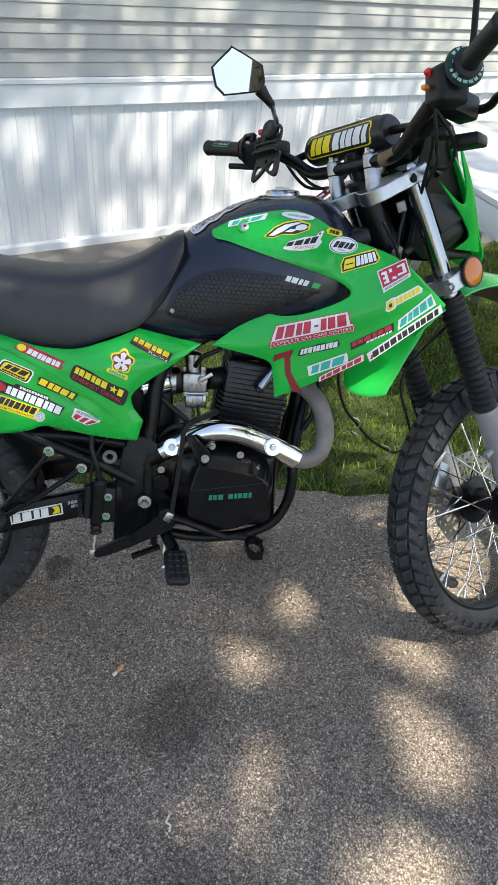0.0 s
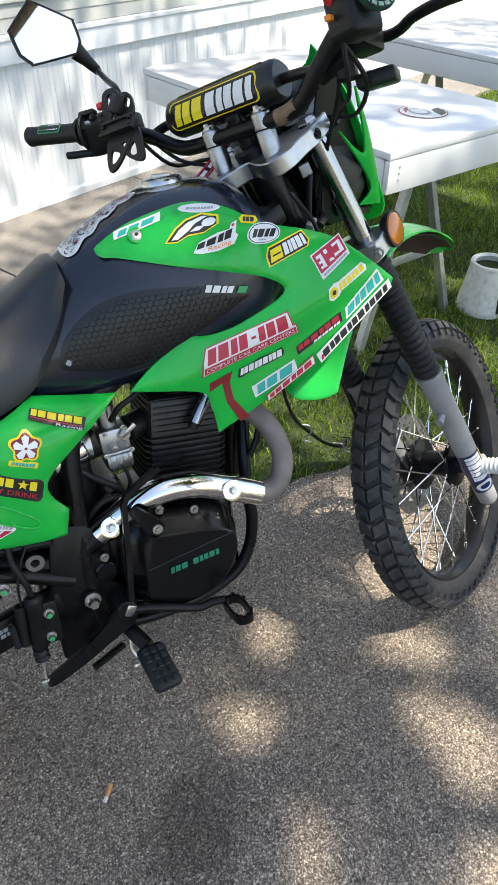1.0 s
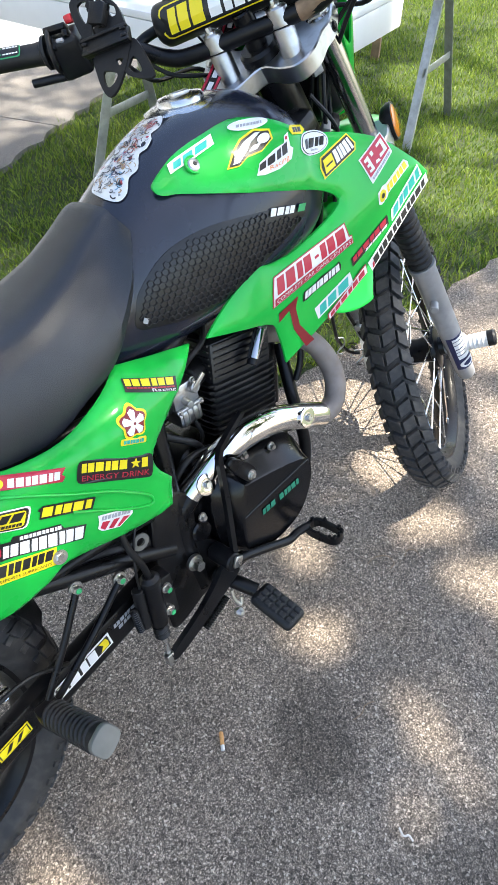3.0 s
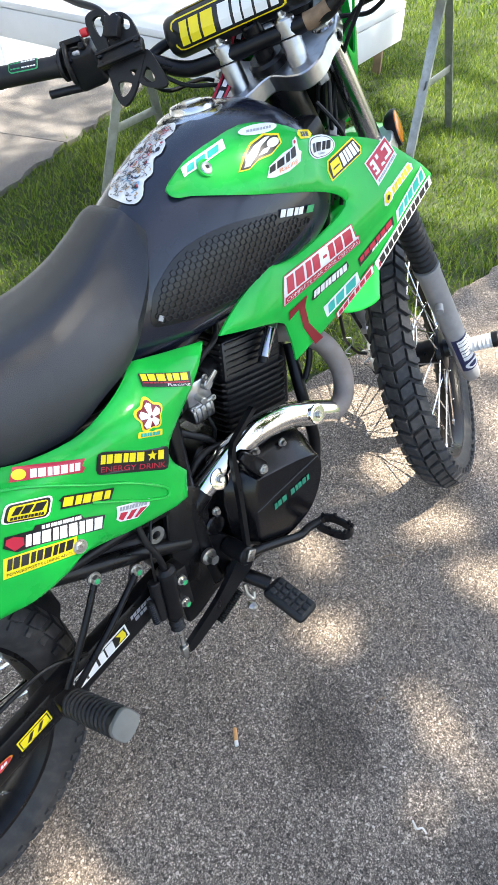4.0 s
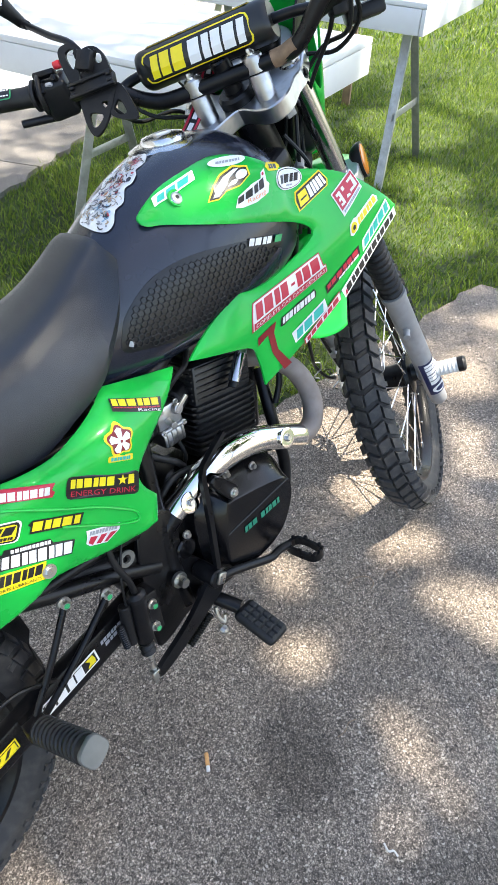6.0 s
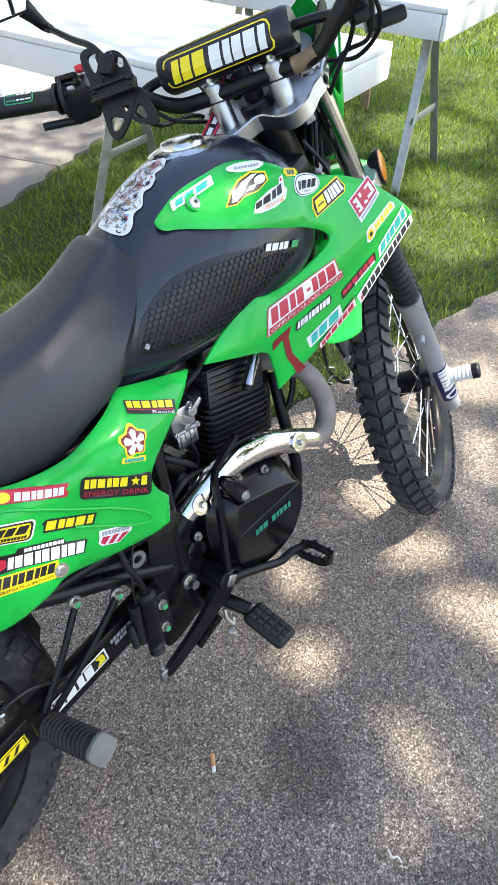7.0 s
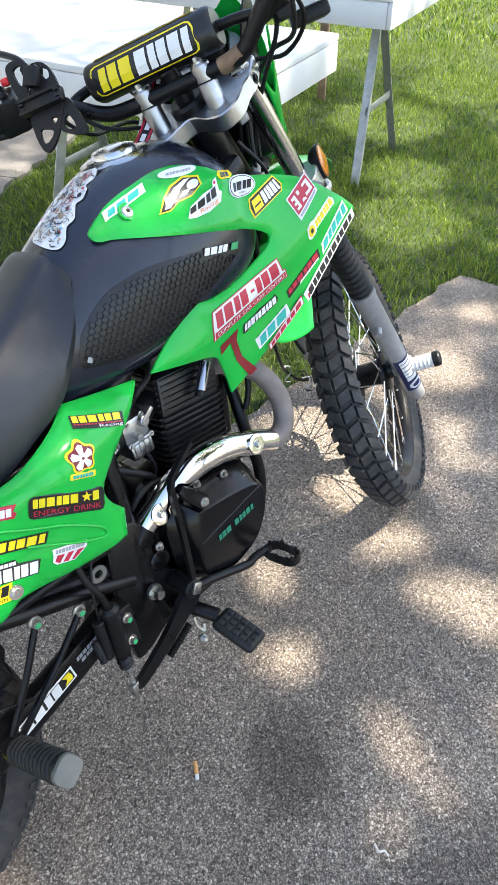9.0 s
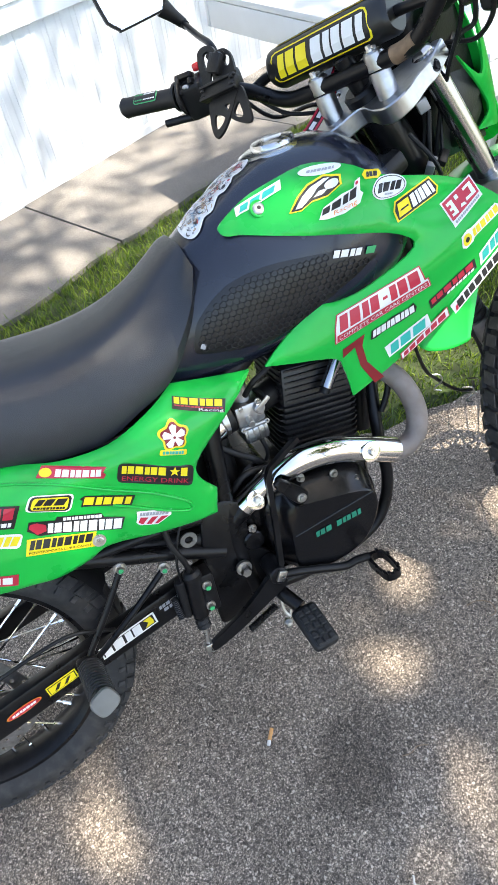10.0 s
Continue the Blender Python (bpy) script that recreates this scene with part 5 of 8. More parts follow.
fork = part("fork", cyl_bm(HEAD - AXIS * 0.21, HEAD + AXIS * 0.035, 0.016, 16), BLACK, BIKE, "telescopic fork with chrome tubes and rubber gaiters", m=STEER)
for s in (-1, 1):
    y = s * 0.088
    part("stanchion", cyl_bm(fork_pt(0.30, y), fork_pt(0.849, y), 0.0185, 24), HARDCHROME, fork, m=STEER)
    prof = [(0, 0.0)]
    n = 17
    for k in range(n):
        t = 0.006 + 0.275 * k / n
        prof += [(0.0225 + 0.002 * (k / n), t), (0.0270 + 0.002 * (k / n), t + 0.006), (0.0270 + 0.002 * (k / n), t + 0.010), (0.0225 + 0.002 * (k / n), t + 0.0155)]
    prof += [(0.025, 0.285), (0, 0.285)]
    m = Matrix.Translation(fork_pt(0.288, y)) @ (-FORK).to_track_quat("Y", "Z").to_matrix().to_4x4()
    part("gaiter", lathe_bm(prof, m, 28), GRIPRUB, fork, "ribbed black rubber fork gaiter", m=STEER)
    m2 = Matrix.Translation(fork_pt(-0.124, y)) @ (-FORK).to_track_quat("Y", "Z").to_matrix().to_4x4()
    part("fork_leg", lathe_bm([(0, 0), (0.018, 0.0), (0.022, 0.006), (0.0235, 0.05), (0.024, 0.13), (0.0255, 0.2), (0.0265, 0.40), (0.029, 0.405), (0.029, 0.418), (0, 0.418)], m2, 28), FORKGREY, fork, "silver painted fork leg", m=STEER)
    part("axle_boss", cyl_bm(FRONT + Vector((0, s * 0.060, 0)), FRONT + Vector((0, s * 0.112, 0)), 0.022, 22), FORKGREY, fork, m=STEER)
    part("lug_bolt", cyl_bm(fork_pt(0.19, y, -0.024), fork_pt(0.19, y, -0.046), 0.009, 14), FORKGREY, fork, m=STEER)
    # white axle pegs
    peg = [(0, 0)]
    for k in range(6):
        peg += [(0.0175, 0.004 + 0.010 * k), (0.019, 0.007 + 0.010 * k), (0.0175, 0.012 + 0.010 * k)]
    peg += [(0.019, 0.066), (0.019, 0.070), (0, 0.070)]
    mp = Matrix.Translation(FRONT + Vector((-0.006, s * 0.096, -0.004))) @ Vector((0, s, 0)).to_track_quat("Y", "Z").to_matrix().to_4x4()
    if s > 0:
        mp = mp @ Matrix.Diagonal((0.9, 0.5, 0.9, 1))
    part("axle_peg", lathe_bm(peg, mp, 24), PEGWHITE, fork, "white ribbed axle slider", m=STEER)
    part("peg_tip", lathe_bm([(0, 0.068), (0.0195, 0.068), (0.0195, 0.082), (0.016, 0.086), (0, 0.086)], mp, 24), PLASTIC, fork, m=STEER)
# speedometer cable that hangs from the scoop to the wheel, with wire clips
cable = bar("speedometer_cable", [(0.945, -0.095, 0.80), (0.938, -0.118, 0.735), (0.942, -0.121, 0.681), (0.965, -0.105, 0.625), (0.998, -0.080, 0.585), (1.045, -0.062, 0.535), (1.087, -0.049, 0.506), (1.120, -0.020, 0.485), (1.146, 0.017, 0.474)], 0.0032, BLACK, BIKE, label="thin black speedometer cable")
for q in ((0.998, -0.080, 0.585), (1.087, -0.049, 0.506), (1.146, 0.017, 0.474)):
    part("wire_clip", tube_bm([Vector(q) + Vector(d) for d in ((-0.012, 0, 0.012), (0.006, -0.006, 0.006), (0.010, -0.004, -0.010), (-0.004, 0.002, -0.022), (0.012, 0.004, -0.034))], 0.0016, 6), STEEL, cable, "bent wire clip")

# yokes
def yoke(d, h, mat, name, grow=1.0, shelf=False):
    bm = bmesh.new()
    out = rounded([(-0.125, 0.016), (-0.118, 0.034), (-0.075, 0.030), (-0.045, 0.004), (0.0, -0.004), (0.045, 0.004), (0.075, 0.030), (0.118, 0.034), (0.125, 0.016), (0.120, -0.024), (0.085, -0.036), (0.05, -0.060), (0.0, -0.068), (-0.05, -0.060), (-0.085, -0.036), (-0.120, -0.024)], 4)
    if shelf:
        out = rounded([(-0.111, 0.016), (-0.108, 0.024), (-0.072, 0.024), (-0.045, 0.002), (0.0, -0.010), (0.045, 0.002), (0.072, 0.024), (0.108, 0.024), (0.111, 0.016), (0.109, -0.028), (0.098, -0.050), (0.088, -0.086), (0.064, -0.106), (0.036, -0.098), (0.0, -0.074), (-0.036, -0.098), (-0.064, -0.106), (-0.088, -0.086), (-0.098, -0.050), (-0.109, -0.028)], 4)
    c = fork_pt(d)
    F = Vector((math.cos(RAKE), 0, math.sin(RAKE)))
    rings = []
    for dz, k in ((-h / 2, 0.98), (-h / 2 + 0.002, 1.0), (h / 2 - 0.002, 1.0), (h / 2, 0.98)):
        rings.append([bm.verts.new(c + F * (p[1] * k * grow) + Vector((0, p[0] * k, 0)) + AXIS * dz) for p in out])
    ring_faces(bm, rings)
    return part(name, bm, mat, fork, m=STEER, smooth=25)


yoke(0.832, 0.028, ALLOY, "upper_yoke", shelf=True)
yoke(0.605, 0.034, ALLOY, "lower_yoke")
F_DIR = Vector((math.cos(RAKE), 0, math.sin(RAKE)))
for s in (-1, 1):
    y = s * 0.088
    part("fork_cap", lathe_bm([(0, 0), (0.017, 0), (0.017, 0.006), (0.011, 0.010), (0, 0.010)], Matrix.Translation(fork_pt(0.846, y)) @ (-FORK).to_track_quat("Y", "Z").to_matrix().to_4x4(), 6), STEEL, fork, m=STEER)
    # black heads paint in the shaded recesses around the upper pinch bolts
    part("pinch_bolt", bolt_bm(fork_pt(0.832, s * 0.109, -0.0216), (-0.2, s, 0), 0.0062, 0.004), BLACK, fork, m=STEER)
    part("pinch_bolt", bolt_bm(fork_pt(0.605, s * 0.120, -0.026), (-0.8, s * 0.3, -0.4), 0.007, 0.012), STEEL, fork, m=STEER)
part("stem_nut", lathe_bm([(0, 0), (0.018, 0), (0.018, 0.012), (0.012, 0.016), (0, 0.016)], Matrix.Translation(fork_pt(0.846, 0, -0.045)) @ (-FORK).to_track_quat("Y", "Z").to_matrix().to_4x4(), 6), CHROME, fork, m=STEER)
part("ignition_lock", cyl_bm(fork_pt(0.85, 0.0, 0.012), fork_pt(0.876, 0.0, 0.012), 0.017, 20), STEEL, fork, m=STEER)

# handlebar, a little bent to its right
BARS = STEER @ Matrix(((1, 0, 0, 0.004), (0, 1, 0, 0), (0, 0.05, 1, -0.037), (0, 0, 0, 1)))
PADM = STEER @ Matrix(((1, 0, 0, 0.006), (0, 1, 0, 0), (0, 0.05, 1, -0.041), (0, 0, 0, 1)))
handlebar = part("handlebar", tube_bm([(0.859, 0.402, 1.236), (0.884, 0.29, 1.215), (0.908, 0.225, 1.202), (0.932, 0.175, 1.176), (0.944, 0.125, 1.145), (0.945, 0.08, 1.138), (0.945, 0, 1.138), (0.945, -0.08, 1.138), (0.944, -0.125, 1.145), (0.941, -0.175, 1.186), (0.941, -0.225, 1.225), (0.930, -0.285, 1.249), (0.872, -0.395, 1.268)], 0.0125, 16), BLACK, BIKE, "black motocross handlebar with a crossbar pad", m=BARS)
part("crossbar", tube_bm([(0.938, 0.172, 1.183), (0.952, 0.12, 1.193), (0.954, -0.10, 1.193), (0.938, -0.172, 1.183)], 0.008, 12), BLACK, handlebar, m=PADM)
for s in (-1, 1):
    ax = Vector((-0.17, 0, 1)).normalized()
    base_pt = Vector((0.956, s * 0.052, 1.082))
    cm = Matrix.Translation(base_pt) @ ax.to_track_quat("Y", "Z").to_matrix().to_4x4()
    part("bar_riser", lathe_bm([(0, 0), (0.0165, 0), (0.0160, 0.046), (0.0152, 0.047), (0, 0.047)], cm, 28), ALLOY, handlebar, m=BARS)
    part("bar_clamp", lathe_bm([(0, 0.049), (0.0160, 0.049), (0.0164, 0.052), (0.0155, 0.072), (0.013, 0.075), (0, 0.075)], cm, 28), ALLOY, handlebar, m=BARS)
    for dx in (-0.009, 0.009):
        q = base_pt + ax * 0.074 + Vector((dx * 0.75, 0, 0))
        part("clamp_bolt", bolt_bm(q, ax, 0.0048, 0.008), STEEL, handlebar, m=BARS)
part("bar_rust", tube_bm([(0.9452, -0.082, 1.1380), (0.9448, -0.102, 1.1395), (0.9440, -0.122, 1.1450)], 0.0131, 16), RUST, handlebar, "rusty bare patch", m=BARS)

# crossbar pad, nearly round
PAD_N = Vector((-math.cos(radians(20)), 0, math.sin(radians(20))))
PAD_T = Vector((math.sin(radians(20)), 0, math.cos(radians(20))))
PAD_C = Vector((0.954, 0, 1.194))


def pad_pt(y, a, r):
    """A point of the pad's skin at the angle a up from its face."""
    c, q = math.cos(a), math.sin(a)
    k = r * (abs(c) ** 2.5 + abs(q) ** 2.5) ** -0.4
    return PAD_C + Vector((0, y, 0)) + PAD_N * (k * c * 0.95) + PAD_T * (k * q)


def pad_ring(y, k):
    return [pad_pt(y, 2 * math.pi * i / 40, 0.0295 * k) for i in range(40)]


part("crossbar_pad", loft_bm([pad_ring(y, k) for y, k in ((-0.098, 0.86), (-0.094, 0.96), (-0.088, 1.0), (0.120, 1.0), (0.126, 0.96), (0.130, 0.86))]), S_BLACK, handlebar, "black crossbar pad with a yellow outline", m=PADM)
for s in (-1, 1):
    a, b = (Vector((0.859, 0.402, 1.236)), Vector((0.885, 0.285, 1.214))) if s > 0 else (Vector((0.872, -0.395, 1.268)), Vector((0.931, -0.283, 1.249)))
    d = (b - a)
    m = Matrix.Translation(a) @ d.to_track_quat("Y", "Z").to_matrix().to_4x4()
    part("grip", lathe_bm([(0, -0.003), (0.014, -0.003), (0.0175, 0.002), (0.0165, 0.01), (0.016, 0.10), (0.0175, 0.112), (0.024, 0.116), (0.024, 0.121), (0, 0.121)], m, 28), GRIPRUB, handlebar, "black rubber grip", m=BARS)
part("cable_tag", box_bm((0.003, 0.022, 0.014), Matrix.Translation((1.061, 0.126, 1.149)) @ Matrix.Rotation(0.4, 4, "Y"), 0.001), TAG, handlebar, "fluorescent green tag", m=STEER)
# left controls
sw = part("switch_block", box_bm((0.046, 0.050, 0.060), Matrix.Translation((0.898, 0.258, 1.203)) @ Matrix.Rotation(0.25, 4, "Z") @ Matrix.Rotation(-0.45, 4, "Y"), 0.008, 3), PLASTIC, handlebar, "black handlebar switch block", m=BARS)
part("switch_flange", cyl_bm((0.886, 0.280, 1.213), (0.888, 0.274, 1.212), 0.032, 28), PLASTIC, handlebar, m=BARS)
B_O, B_N, B_V = Vector((0.885, 0.205, 1.22)), Vector((-0.892, 0, 0.451)), Vector((0.451, 0, 0.892))


def on_bracket(u, v, w=0.0):
    return B_O + Vector((0, u, 0)) + B_V * v + B_N * w


def plate_bm(loops, depth=0.004, w=0.0):
    """A flat plate in the bracket's plane: the first loop less the others."""
    lps = [[Vector(p) for p in lp] for lp in loops]
    pts, eds = [], []
    for lp in lps:
        k0 = len(pts)
        pts += lp
        eds += [(k0 + i, k0 + (i + 1) % len(lp)) for i in range(len(lp))]
    vs, _, fs, _, _, _ = delaunay_2d_cdt(pts, eds, [], 0, 1e-7)
    bm = bmesh.new()
    bv = [bm.verts.new(on_bracket(p.x, p.y, w)) for p in vs]
    for f in fs:
        q = sum((vs[k] for k in f), Vector((0, 0))) / len(f)
        if inside(q, lps[0]) and not any(inside(q, lp) for lp in lps[1:]):
            bm.faces.new([bv[k] for k in f])
    bmesh.ops.delete(bm, geom=[v for v in bm.verts if not v.link_faces], context="VERTS")
    ext = bmesh.ops.extrude_face_region(bm, geom=list(bm.faces))
    for g in ext["geom"]:
        if isinstance(g, bmesh.types.BMVert):
            g.co += B_N * depth
    return bm


def frame_box(u, v, su, sv, sw, w=0.0, turn=0.0, bev=0.002):
    R3 = Matrix(((0, B_V.x, B_N.x, 0), (1, B_V.y, B_N.y, 0), (0, B_V.z, B_N.z, 0), (0, 0, 0, 1)))
    return box_bm((su, sv, sw), Matrix.Translation(on_bracket(u, v, w)) @ R3 @ Matrix.Rotation(turn, 4, "Z"), bev)


# switches on the block
for u, v, su, sv, mat in ((0.052, 0.017, 0.040, 0.009, BLACK), (0.062, 0.000, 0.014, 0.008, BLACK), (0.062, -0.009, 0.014, 0.007, BLACK), (0.046, -0.003, 0.012, 0.006, S_GREY), (0.034, 0.004, 0.010, 0.010, BLACK)):
    part("switch_rocker", frame_box(u, v - 0.004, su, sv, 0.012, 0.012, 0.12), mat, handlebar, m=BARS)
part("kill_button", box_bm((0.014, 0.014, 0.012), pose(0.899, 0.238, 1.244), 0.003), RED, handlebar, "red button", m=BARS)
part("clutch_perch", box_bm((0.036, 0.040, 0.034), pose(0.922, 0.205, 1.205), 0.008), PLASTIC, handlebar, m=BARS)
part("clutch_lever", tube_bm([(0.915, 0.22, 1.185), (0.900, 0.265, 1.176), (0.882, 0.30, 1.180), (0.870, 0.328, 1.184)], 0.0065, 12), PLASTIC, handlebar, "black clutch lever", m=BARS)
# open lattice bracket beside the switches
part("bracket", frame_box(-0.026, -0.031, 0.080, 0.023, 0.012, 0.004, 0.03), PLASTIC, handlebar, "black open plastic bracket", m=BARS)
for v in (-0.0215, -0.0405):
    part("bracket_rail", frame_box(-0.026, v, 0.082, 0.005, 0.008, 0.010, 0.03), PLASTIC, handlebar, m=BARS)
for u in (0.008, -0.060):
    for v in (-0.026, -0.036):
        part("bracket_lug", frame_box(u, v, 0.009, 0.005, 0.008, 0.010, 0.03), PLASTIC, handlebar, m=BARS)
HOLD = ((((0.025, 0.033), (0.023, 0.045), (0.011, 0.049), (-0.008, 0.044), (-0.018, 0.030), (-0.013, 0.012), (-0.005, -0.004), (-0.003, -0.020), (0.010, -0.018), (0.020, 0.008)), ((0.012, 0.035), (0.000, 0.038), (-0.010, 0.028), (-0.003, 0.013), (0.003, 0.006), (0.010, 0.020))),
        (((-0.016, 0.026), (-0.030, 0.031), (-0.045, 0.024), (-0.056, 0.006), (-0.057, -0.020), (-0.012, -0.020)), ((-0.036, 0.020), (-0.049, 0.012), (-0.049, 0.000), (-0.040, 0.002))),
        (((-0.002, -0.040), (-0.060, -0.042), (-0.058, -0.056), (-0.044, -0.080), (-0.028, -0.099), (-0.012, -0.106), (-0.003, -0.094), (0.002, -0.070)), ((-0.011, -0.068), (-0.032, -0.078), (-0.024, -0.089), (-0.013, -0.092), (-0.008, -0.082)), ((-0.034, -0.059), (-0.046, -0.061), (-0.039, -0.069))),
        (((-0.055, -0.042), (-0.070, -0.040), (-0.080, -0.060), (-0.091, -0.094), (-0.084, -0.102), (-0.062, -0.094), (-0.044, -0.078)), ((-0.052, -0.076), (-0.063, -0.063), (-0.071, -0.078), (-0.072, -0.088), (-0.060, -0.086))))
for i, lp in enumerate(HOLD):
    part("bracket_plate", plate_bm([rounded(list(q), 3) for q in lp], 0.0045, -0.001 * i), PLASTIC, handlebar, m=BARS)
for u, v in ((-0.014, 0.022), (-0.034, 0.016), (-0.022, 0.000)):
    part("bracket_screw", bolt_bm(on_bracket(u, v, 0.004), B_N, 0.006, 0.010), BLACK, handlebar, m=BARS)
part("bracket_block", frame_box(-0.024, 0.008, 0.026, 0.030, 0.016, 0.008, 0.4), PLASTIC, handlebar, m=BARS)


def build_mirror():
    c = Vector((0.909, 0.336, 1.393))
    # the glass faces rearwards and a little inwards
    turn = (pose(0, 0, 0, -14.3, 0, -25.5) @ STEER).to_3x3()
    nrm = (turn.inverted() @ Vector((-0.38, -0.85, 0.280))).normalized()
    X = (turn.inverted() @ Vector((0, 0, 1))).cross(nrm).normalized()
    Z = nrm.cross(X)
    out = rounded([(-0.063, 0.004), (-0.060, 0.012), (-0.022, 0.050), (-0.014, 0.053), (0.050, 0.024), (0.056, 0.018), (0.062, -0.012), (0.060, -0.020), (0.054, -0.032), (0.046, -0.036), (-0.028, -0.049), (-0.036, -0.047), (-0.052, -0.034), (-0.055, -0.028)], 3)

    def ring(k, d):
        return [c + X * (p[0] * k) + Z * (p[1] * k) + nrm * d for p in out]
    part("mirror_shell", loft_bm([ring(0.55, -0.018), ring(0.86, -0.013), ring(1.0, -0.004), ring(1.0, 0.003), ring(0.93, 0.004), ring(0.92, 0.002)]), PLASTIC, handlebar, "black mirror housing", m=BARS)
    part("mirror_glass", loft_bm([ring(0.915, 0.0026), ring(0.915, 0.0034)]), MIRROR, handlebar, "mirror glass", m=BARS)
    foot = Vector((0.916, 0.206, 1.258))
    corner = c + X * 0.052 - Z * 0.029 - nrm * 0.006
    knee = c + X * 0.082 - Z * 0.060 - nrm * 0.006
    part("mirror_stem", tube_bm([Vector((0.918, 0.212, 1.205)), foot, foot.lerp(knee, 0.5), knee], 0.0055, 12), BLACK, handlebar, m=BARS)
    bmn = bmesh.new()
    tube(bmn, [knee + (foot - knee).normalized() * 0.016, knee, knee.lerp(corner, 0.5), corner], 0.01, 12, radii=[0.0075, 0.009, 0.0115, 0.016], flat=0.7)
    part("mirror_neck", bmn, PLASTIC, handlebar, m=BARS)


build_mirror()
# right controls
part("throttle_housing", box_bm((0.058, 0.056, 0.064), Matrix.Translation((0.938, -0.240, 1.228)) @ Matrix.Rotation(-0.25, 4, "Z"), 0.011, 3), PLASTIC, handlebar, "black throttle housing", m=BARS)
gm = Matrix.Translation((0.932, -0.280, 1.248)) @ (Vector((0.059, 0.112, -0.019))).to_track_quat("Y", "Z").to_matrix().to_4x4()
part("grip_donut", lathe_bm([(0.017, -0.006), (0.031, -0.005), (0.0335, 0.0), (0.031, 0.006), (0.017, 0.006)], gm, 32, True), node_mat("green_print_fabric", (0.008, 0.050, 0.034), 0.7, vary=0.5, scale=60), handlebar, "dark green grip ring with white block print", m=BARS)
bm = bmesh.new()
dr = random.Random(3)
for row, (r0, r1) in enumerate(((0.019, 0.0235), (0.0245, 0.0295))):
    for k in range(13 + 4 * row):
        a0 = 2 * math.pi * k / (13 + 4 * row) + 0.2 * row
        if dr.uniform(0, 1) < 0.30:
            continue
        box(bm, (r1 - r0, 0.0008, (r0 + r1) * math.pi / (13 + 4 * row) * dr.uniform(0.45, 0.8)), gm @ Matrix.Rotation(a0, 4, "Y") @ Matrix.Translation(((r0 + r1) / 2, -0.0062, 0)))
part("ring_print", bm, node_mat("pale_green_print", (0.42, 0.56, 0.50), 0.6, vary=0.2, scale=60), handlebar, "white block print", m=BARS)
part("start_button", cyl_bm((0.920, -0.222, 1.244), (0.908, -0.222, 1.254), 0.007, 12), RED, handlebar, m=BARS)
part("light_switch", box_bm((0.012, 0.010, 0.008), pose(0.904, -0.222, 1.226), 0.002), S_ORANGE, handlebar, m=BARS)
part("brake_reservoir", box_bm((0.085, 0.046, 0.044), Matrix.Translation((0.995, -0.212, 1.215)) @ Matrix.Rotation(0.15, 4, "Y"), 0.009), PLASTIC, handlebar, m=BARS)
part("brake_perch", cyl_bm((0.965, -0.205, 1.190), (0.975, -0.150, 1.175), 0.013, 16), PLASTIC, handlebar, m=BARS)
part("hose_joint", box_bm((0.04, 0.03, 0.03), Matrix.Translation((0.985, -0.19, 1.175)) @ Matrix.Rotation(0.4, 4, "Z"), 0.006), PLASTIC, handlebar, m=BARS)
part("brake_lever", tube_bm([(1.005, -0.215, 1.214), (1.035, -0.232, 1.208), (1.026, -0.262, 1.207), (1.008, -0.292, 1.212), (0.990, -0.340, 1.212), (0.976, -0.395, 1.207)], 0.0078, 12), PLASTIC, handlebar, "black brake lever", m=BARS)
part("lever_ball", lathe_bm([(0, -0.010), (0.006, -0.008), (0.010, 0), (0.006, 0.008), (0, 0.010)], Matrix.Translation((0.976, -0.402, 1.207)), 16), PLASTIC, handlebar, m=BARS)
bar("mirror_stem", [(0.960, -0.255, 1.235), (0.956, -0.276, 1.285), (0.954, -0.284, 1.34), (0.954, -0.292, 1.42)], 0.0055, BLACK, handlebar, m=BARS)
for i, pts in enumerate((
    [(0.955, -0.20, 1.205), (0.985, -0.17, 1.15), (1.02, -0.12, 1.10), (1.05, -0.07, 1.04), (1.06, -0.03, 0.96)],
    [(0.925, -0.225, 1.205), (0.96, -0.20, 1.14), (1.03, -0.14, 1.13), (1.06, -0.08, 1.08), (1.06, -0.05, 0.98)],
    [(0.93, -0.22, 1.20), (0.99, -0.215, 1.15), (1.04, -0.16, 1.12), (1.05, -0.10, 1.13), (1.03, -0.05, 1.10)],
    [(0.93, 0.22, 1.205), (0.98, 0.19, 1.13), (1.04, 0.13, 1.12), (1.06, 0.07, 1.05), (1.05, 0.03, 0.95)],
    [(0.925, 0.20, 1.205), (0.96, 0.15, 1.13), (1.00, 0.09, 1.10), (1.02, 0.05, 1.05)],
    [(1.03, -0.06, 1.08), (1.06, -0.03, 1.02), (1.05, 0.0, 0.95), (1.01, -0.03, 0.90)],
    [(1.02, -0.07, 1.05), (1.02, -0.05, 0.98), (1.05, -0.03, 0.92), (1.08, -0.02, 0.88)],
    [(0.98, -0.05, 1.03), (1.0, -0.07, 0.97), (1.02, -0.05, 0.92), (1.00, -0.03, 0.86)])):
    bar("control_cable", pts, 0.0036, PLASTIC, handlebar, m=BARS, seg=8)
part("cable_guide", box_bm((0.05, 0.06, 0.022), Matrix.Translation((1.022, -0.218, 1.155)) @ Matrix.Rotation(0.3, 4, "Z"), 0.006), PLASTIC, handlebar, m=BARS)
